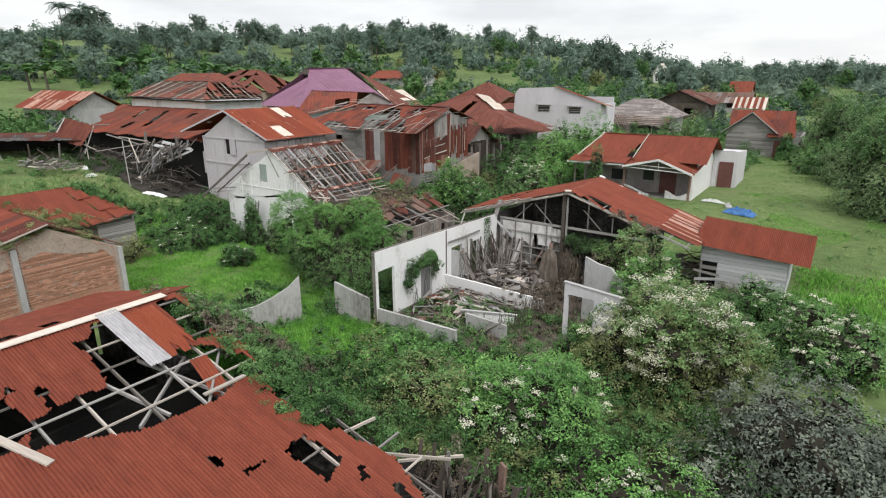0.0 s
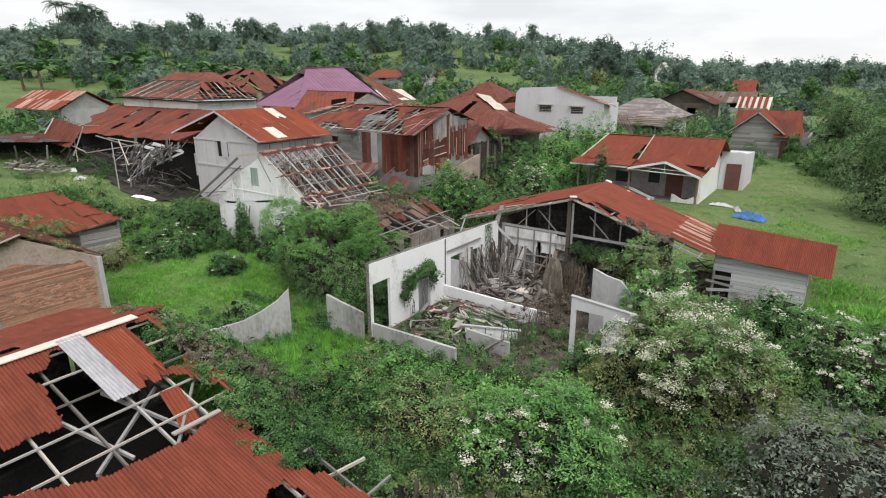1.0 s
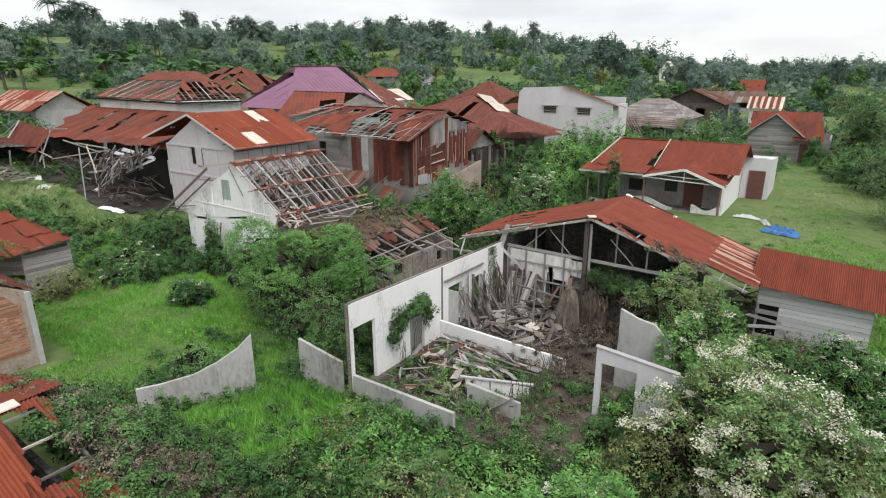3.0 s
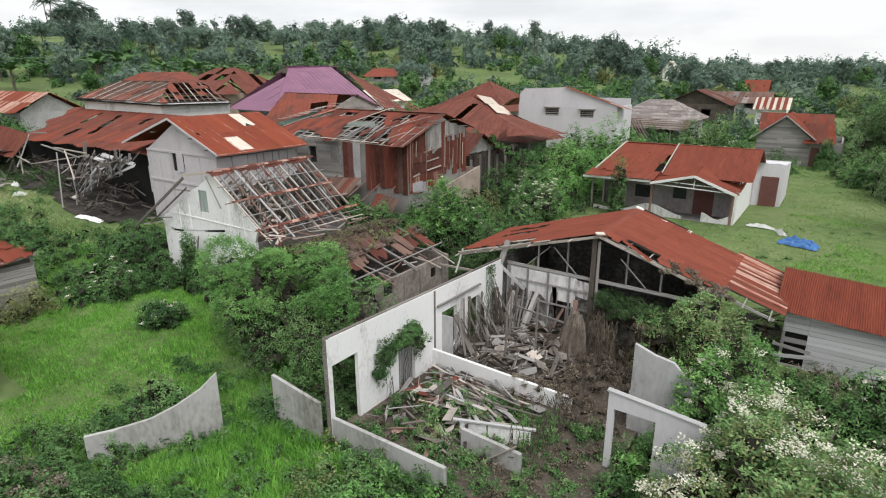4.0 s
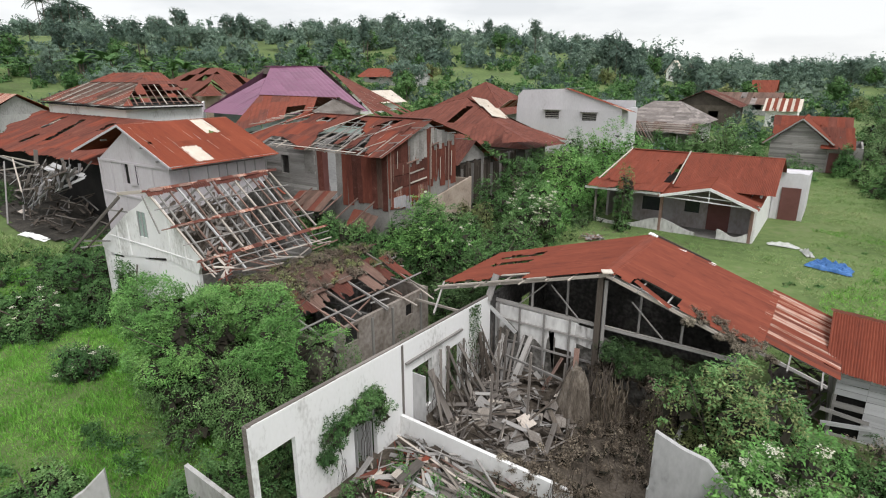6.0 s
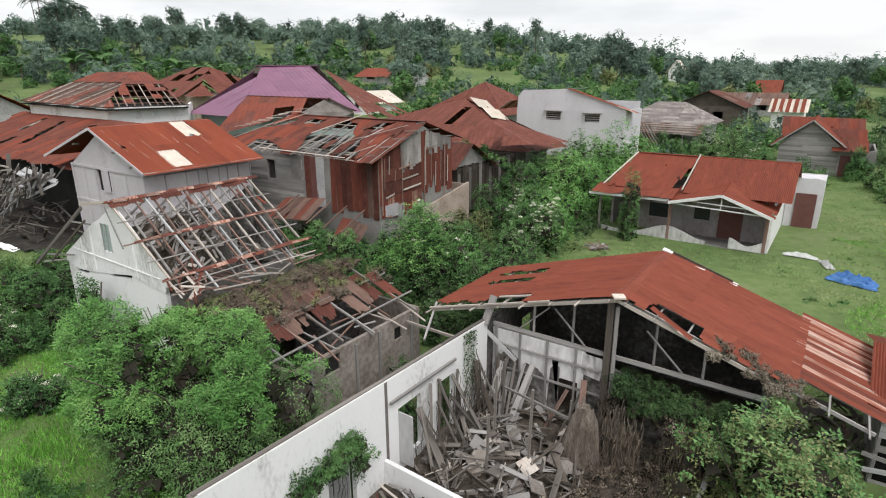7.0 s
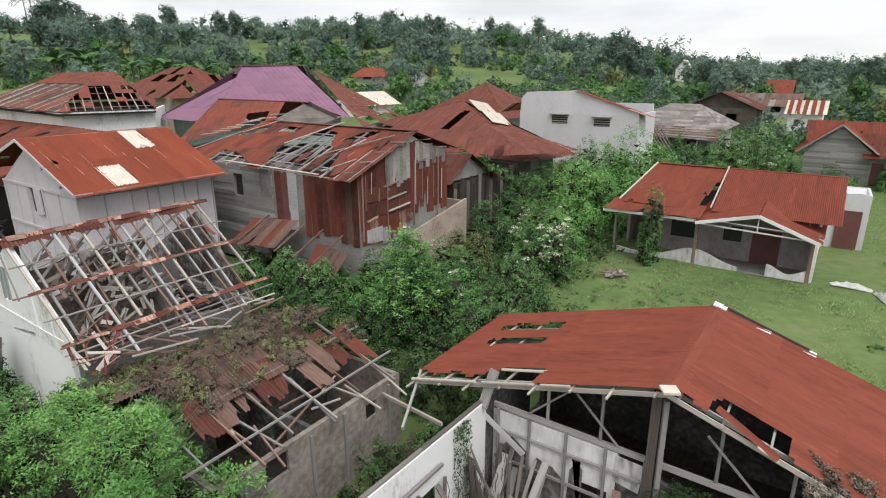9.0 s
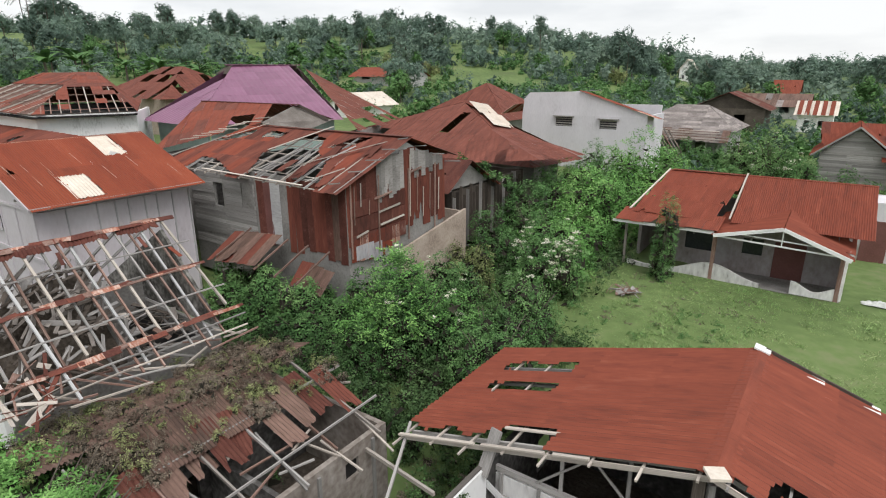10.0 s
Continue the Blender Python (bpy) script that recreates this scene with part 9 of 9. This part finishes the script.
# trees on the slopes
def tree_model(seed, h, radii, n, material, size, label):
    r = np.random.default_rng(seed)
    rr_ = random.Random(seed)
    t = thing("tree", (0, 0, 0), label, "tree", "trees on the slopes")
    bm = bmesh.new()
    tube(bm, [(0, 0, -1), (rr_.uniform(-0.2, 0.2), 0.1, h * 0.3), (rr_.uniform(-0.4, 0.4), rr_.uniform(-0.3, 0.3), h * 0.75)], 0.05 * h * 0.5, 0.06, 6)
    for _ in range(6):
        a, z = rr_.uniform(0, math.tau), rr_.uniform(0.3, 0.65) * h
        tube(bm, [(0, 0, z), (math.cos(a) * radii[0] * 0.4, math.sin(a) * radii[1] * 0.4, z + h * 0.1), (math.cos(a) * radii[0] * 0.75, math.sin(a) * radii[1] * 0.75, z + h * 0.22)], 0.1, 0.03, 5)
    part("trunk", bm, BARK, t)
    p, o = lumpy(n // 4, radii, 34, r, low=-1)
    p[:, 2] += h - radii[2]
    mid_ = np.array([[0.0, 0.0, h - radii[2]]])
    inner = leaves(mid_ + (p[:: 3] - mid_) * 0.86, o[:: 3], size * 2.4, 0.8, r)
    place("crown", quads_mesh("crown", np.concatenate([rosettes(mid_ + (p - mid_) * 0.95, o, 4, size * 0.85, 0.6, r), inner]), material), t, W[t.name].copy())
    return t


def banana_model(seed, label):
    rr_ = random.Random(seed)
    t = thing("banana_plant", (0, 0, 0), label, "banana plant", "banana plants")
    bm = bmesh.new()
    tube(bm, [(0, 0, -0.5), (0.1, 0, 2.4)], 0.18, 0.1, 6)
    part("trunk", bm, BARK, t)
    for k in range(9):
        a, e = rr_.uniform(0, math.tau), rr_.uniform(0.5, 1.25)
        L_, wd = rr_.uniform(2.2, 3.2), rr_.uniform(0.28, 0.4)
        bm = bmesh.new()
        prev = None
        for i in range(7):
            s = i / 6
            el = e - 1.5 * s * s
            x = L_ * s * math.cos(e * (1 - 0.5 * s))
            z = 2.3 + L_ * (s * math.sin(e) - 0.55 * s * s)
            wv = wd * math.sin(math.pi * min(1, 0.12 + 0.86 * s))
            c, sn = math.cos(a), math.sin(a)
            L0 = bm.verts.new((x * c - wv * sn, x * sn + wv * c, z - 0.08))
            M0 = bm.verts.new((x * c, x * sn, z))
            R0 = bm.verts.new((x * c + wv * sn, x * sn - wv * c, z - 0.08))
            if prev:
                bm.faces.new((prev[0], prev[1], M0, L0))
                bm.faces.new((prev[1], prev[2], R0, M0))
            prev = (L0, M0, R0)
        part("leaf", bm, LEAF, t)
    return t


def palm_model(seed):
    rr_ = random.Random(seed)
    t = thing("palm_tree", (0, 0, 0), "tall palm tree with drooping feathery fronds", "palm tree", "palm trees")
    bm = bmesh.new()
    tube(bm, [(0, 0, -1), (0.4, 0.1, 6), (0.3, 0.3, 13)], 0.25, 0.14, 6)
    part("trunk", bm, BARK, t)
    for k in range(16):
        a, e = k * math.tau / 16 + rr_.uniform(-0.2, 0.2), rr_.uniform(0.1, 1.2)
        bm = bmesh.new()
        for i in range(15):
            s = (i + 1) / 15
            x, z = 4.6 * s * math.cos(e * (1 - 0.4 * s)), 13 + 4.6 * (s * math.sin(e) - 0.75 * s * s)
            c, sn = math.cos(a), math.sin(a)
            for side in (-1, 1):
                w_ = 1.0 * math.sin(math.pi * min(1, 0.15 + 0.8 * s)) * side
                p = Vector((0.3 + x * c, 0.3 + x * sn, z))
                bm.faces.new([bm.verts.new(p), bm.verts.new(p + Vector((0.28 * c, 0.28 * sn, 0))), bm.verts.new(p + Vector((0.25 * c - w_ * sn, 0.25 * sn + w_ * c, -0.45)))])
        part("frond", bm, LEAF_HAZY_DARK, t)
    return t


MODELS = [tree_model(301, 9.0, (4.6, 4.6, 4.0), 2600, LEAF_HAZY, 0.42, "broad green tree on the slope"),
          tree_model(302, 10.5, (3.6, 3.6, 4.8), 2600, LEAF_HAZY_DARK, 0.4, "tall dark green tree on the slope"),
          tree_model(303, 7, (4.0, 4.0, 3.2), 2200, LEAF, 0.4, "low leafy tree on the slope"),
          tree_model(304, 8.5, (5.2, 5.2, 3.6), 2600, LEAF_HAZY, 0.42, "spreading green tree on the slope"),
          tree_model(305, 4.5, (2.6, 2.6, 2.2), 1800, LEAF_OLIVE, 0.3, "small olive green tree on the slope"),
          tree_model(306, 12.5, (2.8, 2.8, 4.2), 1600, LEAF_HAZY_DARK, 0.38, "slender tall tree on the slope"),
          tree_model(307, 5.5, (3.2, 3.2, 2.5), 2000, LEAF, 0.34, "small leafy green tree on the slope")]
BAN = [banana_model(311, "banana plant with torn arching leaves"), banana_model(312, "banana plant with torn arching leaves")]
KEEP_OUT = ((-53, 88, 9, 9), (-34, 88, 10, 12), (-100, 126, 11, 8), (-77, 92, 6, 8), (-30, 111, 8, 8), (-9, 99, 9, 8), (-28, 136, 7, 7), (-25, 161, 9, 8), (-27, 196, 7, 7), (-16, 141, 5, 5), (-87, 66, 12, 10), (-92, 46, 10, 8), (-54.8, 212, 5, 9), (-51.6, 200, 3, 9),
            (-62, 62, 24, 24), (-69, 47, 13, 10), (-41, 68, 11, 11), (-34, 55, 5, 7), (-46, 50, 10, 6), (-36, 44, 8, 5), (-16, 64, 8, 11), (-44, 35, 6, 6), (-71, 24, 10, 9), (-64, 34, 17, 6), (0, 75, 9, 22))


def free(x, y):
    if math.hypot(x, y) > 115 and noise.noise((x * 0.014, y * 0.03, 5)) + 0.3 * noise.noise((x * 0.05, y * 0.08, 2)) < -0.3:
        return False
    if 106 < math.hypot(x, y) < 166 and 0.82 < math.atan2(-x, y) < 1.36 and noise.noise((x * 0.07, y * 0.07, 5)) < 0.28:
        return False  # open fields on the slope
    return not any(abs(x - a) < w_ and abs(y - b) < d_ for a, b, w_, d_ in KEEP_OUT)


tr = random.Random(5)
spots = []
while len(spots) < 210:
    ang = tr.uniform(-34, 82)
    near_, far_ = (110, 270) if ang > 35 else (150, 340)
    dist = near_ + (far_ - near_) * tr.random() ** 0.8
    x, y = -math.sin(radians(ang)) * dist, math.cos(radians(ang)) * dist
    if free(x, y):
        spots.append((x, y))
for i, (x, y) in enumerate(spots):
    d_ = math.hypot(x, y)
    m_ = MODELS[tr.choice((0, 1, 2, 3, 0, 3, 6, 0, 3, 2, 5)) if d_ > 190 else tr.choice((2, 3, 4, 4, 6, 6, 0))]
    copy_thing(m_, Matrix.Translation((x, y, ground_z(x, y))) @ Matrix.Rotation(tr.uniform(0, 6.28), 4, "Z"))
for i in range(46):
    a, d_ = radians(tr.uniform(42, 78)), tr.uniform(164, 190)
    x, y = -math.sin(a) * d_, math.cos(a) * d_
    copy_thing(BAN[i % 2], Matrix.Translation((x, y, ground_z(x, y))) @ Matrix.Rotation(tr.uniform(0, 6.28), 4, "Z"))
for i in range(14):
    a, d_ = radians(tr.uniform(50, 76)), tr.uniform(150, 172)
    x, y = -math.sin(a) * d_, math.cos(a) * d_
    copy_thing(BAN[i % 2], Matrix.Translation((x, y, ground_z(x, y))) @ Matrix.Rotation(tr.uniform(0, 6.28), 4, "Z") @ Matrix.Scale(tr.uniform(1.4, 2.1), 4))
for x, y, k in ((-60, 176, 1.2), (-66, 182, 1.35), (-118, 168, 1.25)):
    copy_thing(MODELS[1], Matrix.Translation((x, y, ground_z(x, y))) @ Matrix.Rotation(tr.uniform(0, 6.28), 4, "Z") @ Matrix.Scale(k, 4))
for i in range(16):
    a, d_ = radians(63.5 + 0.23 * i + tr.uniform(-0.2, 0.2)), tr.uniform(330, 385)
    x, y = -math.sin(a) * d_, math.cos(a) * d_
    copy_thing(MODELS[(1, 5, 0, 1)[i % 4]], Matrix.Translation((x, y, ground_z(x, y))) @ Matrix.Rotation(tr.uniform(0, 6.28), 4, "Z") @ Matrix.Scale((1.3, 1.6, 1.8, 2.0, 1.5)[i % 5] * (1.0 if 2 < i < 12 else 0.7), 4))
palm = palm_model(321)
for i in range(7):
    a, d_ = radians(63.8 + 0.5 * i), tr.uniform(310, 330)
    x, y = -math.sin(a) * d_, math.cos(a) * d_
    copy_thing(palm, Matrix.Translation((x, y, ground_z(x, y))) @ Matrix.Rotation(tr.uniform(0, 6.28), 4, "Z") @ Matrix.Scale(tr.uniform(0.85, 1.3), 4))
for x, y, k in ((-60, 172, 0.6), (-75, 176, 0.62)):
    copy_thing(palm, Matrix.Translation((x, y, ground_z(x, y))) @ Matrix.Rotation(tr.uniform(0, 6.28), 4, "Z") @ Matrix.Scale(k, 4))
palm.location = (-302, 138, ground_z(-302, 138))
for k, m_ in enumerate(MODELS):
    m_.location = (-150 - 9 * k, 70 + 12 * k, ground_z(-150 - 9 * k, 70 + 12 * k))
for k, m_ in enumerate(BAN):
    m_.location = (-105 - 3 * k, 70 + 4 * k, ground_z(-105 - 3 * k, 70 + 4 * k))


def woods(name, n, per, d0, d1, a0, a1, size, hgt, material, label, seed, power=0.7):
    """Woods and scrub on the slopes that nobody could count."""
    r = np.random.default_rng(seed)
    per = int(per * 0.72)
    P, O, inner, inner_o = [], [], [], []
    while len(P) < n:
        a, d_ = math.radians(r.uniform(a0, a1)), d0 + (d1 - d0) * r.uniform() ** power
        x, y = -math.sin(a) * d_, math.cos(a) * d_
        if not free(x, y):
            continue
        rad = r.uniform(0.6, 1.3) * hgt
        p, o = lumpy(per, (rad * r.uniform(0.55, 0.95), rad * r.uniform(0.55, 0.95), rad), 9, r)
        at_ = np.array([x, y, ground_z(x, y)])
        P.append(p + at_)
        O.append(o)
        inner.append(p[:: 5] * np.array([0.84, 0.84, 0.88]) + at_)
        inner_o.append(o[:: 5])
    V = np.concatenate([leaves(np.concatenate(P), np.concatenate(O), size, 0.65, r), leaves(np.concatenate(inner), np.concatenate(inner_o), size * 2.4, 0.85, r)])
    return tagged(place(name, quads_mesh(name, V, material)), label, "woods", kind="stuff")


# far and slope woods carry the haze in their leaf colour
woods("far_woods", 640, 230, 300, 640, -42, 88, 1.15, 11.5, LEAF_HAZY, "distant green woods on the hills", 402)
woods("far_woods", 220, 220, 280, 600, -42, 88, 1.15, 13, LEAF_HAZY_DARK, "distant dark woods on the hills", 406)
woods("hill_woods", 330, 270, 180, 300, -42, 88, 0.75, 6.5, LEAF_HAZY, "green woods on the near slopes", 404)
woods("hill_woods", 170, 300, 170, 300, -42, 88, 0.7, 7.5, LEAF_HAZY_DARK, "dark green trees on the near slopes", 407)
woods("hill_woods", 150, 260, 150, 290, -42, 88, 0.65, 5.5, LEAF_HAZY, "grey-green trees on the near slopes", 408)
woods("scrub", 900, 190, 62, 210, -20, 82, 0.33, 3.0, LEAF, "green scrub on the slopes", 403)
woods("scrub", 500, 200, 66, 210, -20, 82, 0.34, 3.6, LEAF_HAZY_DARK, "dark scrub on the slopes", 405)
woods("scrub", 450, 150, 66, 210, -20, 82, 0.31, 2.4, LEAF_SOFT, "fresh green scrub on the slopes", 409)
thicket("undergrowth", scatter(410, 90, -84.0, -56.0, 17.0, 36.0, 0.6, 1.4, 0.4, 1.3, lambda x, y: not inside_poly(x, y + 0.9, LITTER) and not (x > -60 and y > 31)), 220, LEAF_SOFT, 0.16, "weeds round the fallen sheds", 410)
thicket("undergrowth", scatter(4101, 70, -73.0, -58.0, 27.4, 30.2, 0.4, 0.9, 0.3, 1.0), 210, LEAF_DARK, 0.15, "dark weeds among the fallen poles", 4101)
thicket("village_shrubs", scatter(261, 260, -60.0, 0.0, 56.0, 125.0, 0.9, 2.2, 0.8, 3.4, free), 170, LEAF, 0.28, "green shrubs between the far houses", 261)
thicket("village_shrubs", scatter(262, 160, -110.0, -48.0, 18.0, 80.0, 0.8, 2.0, 0.6, 2.6, lambda x, y: free(x, y) and (x < -82 or y > 75)), 170, LEAF, 0.26, "green shrubs round the outlying houses", 262)

# ---- small loose things ----
rr = random.Random(31)


def crumpled(name, x, y, lx, ly, h, material, label, seed, turn=0.0):
    bm = bmesh.new()
    n = 26
    g = [[None] * (n + 1) for _ in range(n + 1)]
    for i in range(n + 1):
        for j in range(n + 1):
            u, v = i / n - 0.5, j / n - 0.5
            edge = max(0, 1 - (2 * u) ** 2) * max(0, 1 - (2 * v) ** 2)
            k = noise.noise((u * 5 + seed, v * 5, seed)) * 0.5 + 0.5 + 0.7 * abs(noise.noise((u * 11, v * 11 + seed, 2))) + 0.25 * noise.noise((u * 24, v * 24 + seed, 4))
            px, py = u * lx * (1 + 0.25 * noise.noise((v * 4, seed, 1))), v * ly * (1 + 0.3 * noise.noise((u * 4, seed, 7)))
            wx, wy = x + px * math.cos(turn) - py * math.sin(turn), y + px * math.sin(turn) + py * math.cos(turn)
            g[i][j] = bm.verts.new((wx, wy, ground_z(wx, wy) + 0.06 + h * edge ** 0.5 * max(0.1, k)))
    for i in range(n):
        for j in range(n):
            bm.faces.new((g[i][j], g[i + 1][j], g[i + 1][j + 1], g[i][j + 1]))
    return solo(name, bm, material, label, "tarpaulin", base=(x, y, ground_z(x, y)))


crumpled("blue_tarp", -5.6, 53.6, 2.3, 1.3, 0.6, BLUE_TARP, "crumpled blue plastic tarpaulin on the grass", 3.0, -0.25)
crumpled("white_sheet", -8.5, 57.5, 1.9, 0.4, 0.3, WHITE_CLOTH, "crumpled white plastic sheeting on the grass", 5.0, -0.05)
crumpled("white_sheet", -7.0, 56.4, 0.5, 1.8, 0.3, WHITE_CLOTH, "strip of white plastic sheeting beside the blue tarpaulin", 6.0, 0.3)
crumpled("white_sheet", -50.8, 27.3, 2.6, 0.5, 0.25, WHITE_CLOTH, "torn white plastic sheeting by the fallen house", 8.0, 0.25)
crumpled("white_sheet", -60.0, 26.2, 1.0, 0.6, 0.35, WHITE_CLOTH, "white sacks dumped by the fallen house", 9.0, 0.6)
crumpled("white_sheet", -62.9, 27.0, 0.6, 0.45, 0.35, WHITE_CLOTH, "white sack dumped by the fallen house", 10.0, 0.5)
debris("board_scraps", "scraps of broken boards on the grass", -21.2, -19.4, 51.6, 53.0, ground_z(-20.3, 52.3), 0.15, 26, 511, [WOOD_RED, WOOD_GREY], 0.4, 1.2)
debris("board_scraps", "scraps of pale boards behind the shed", -4.9, -3.2, 40.2, 41.4, ground_z(-4, 40.8), 0.3, 24, 512, [WOOD_PALE, WOOD_GREY], 0.5, 1.5)
debris("board_scraps", "broken boards at the near roof's torn edge", -10.0, -6.4, 10.0, 11.4, -0.85, 0.6, 24, 513, [WOOD_MUD, WOOD_DARK, WOOD_DARK], 0.6, 1.8)
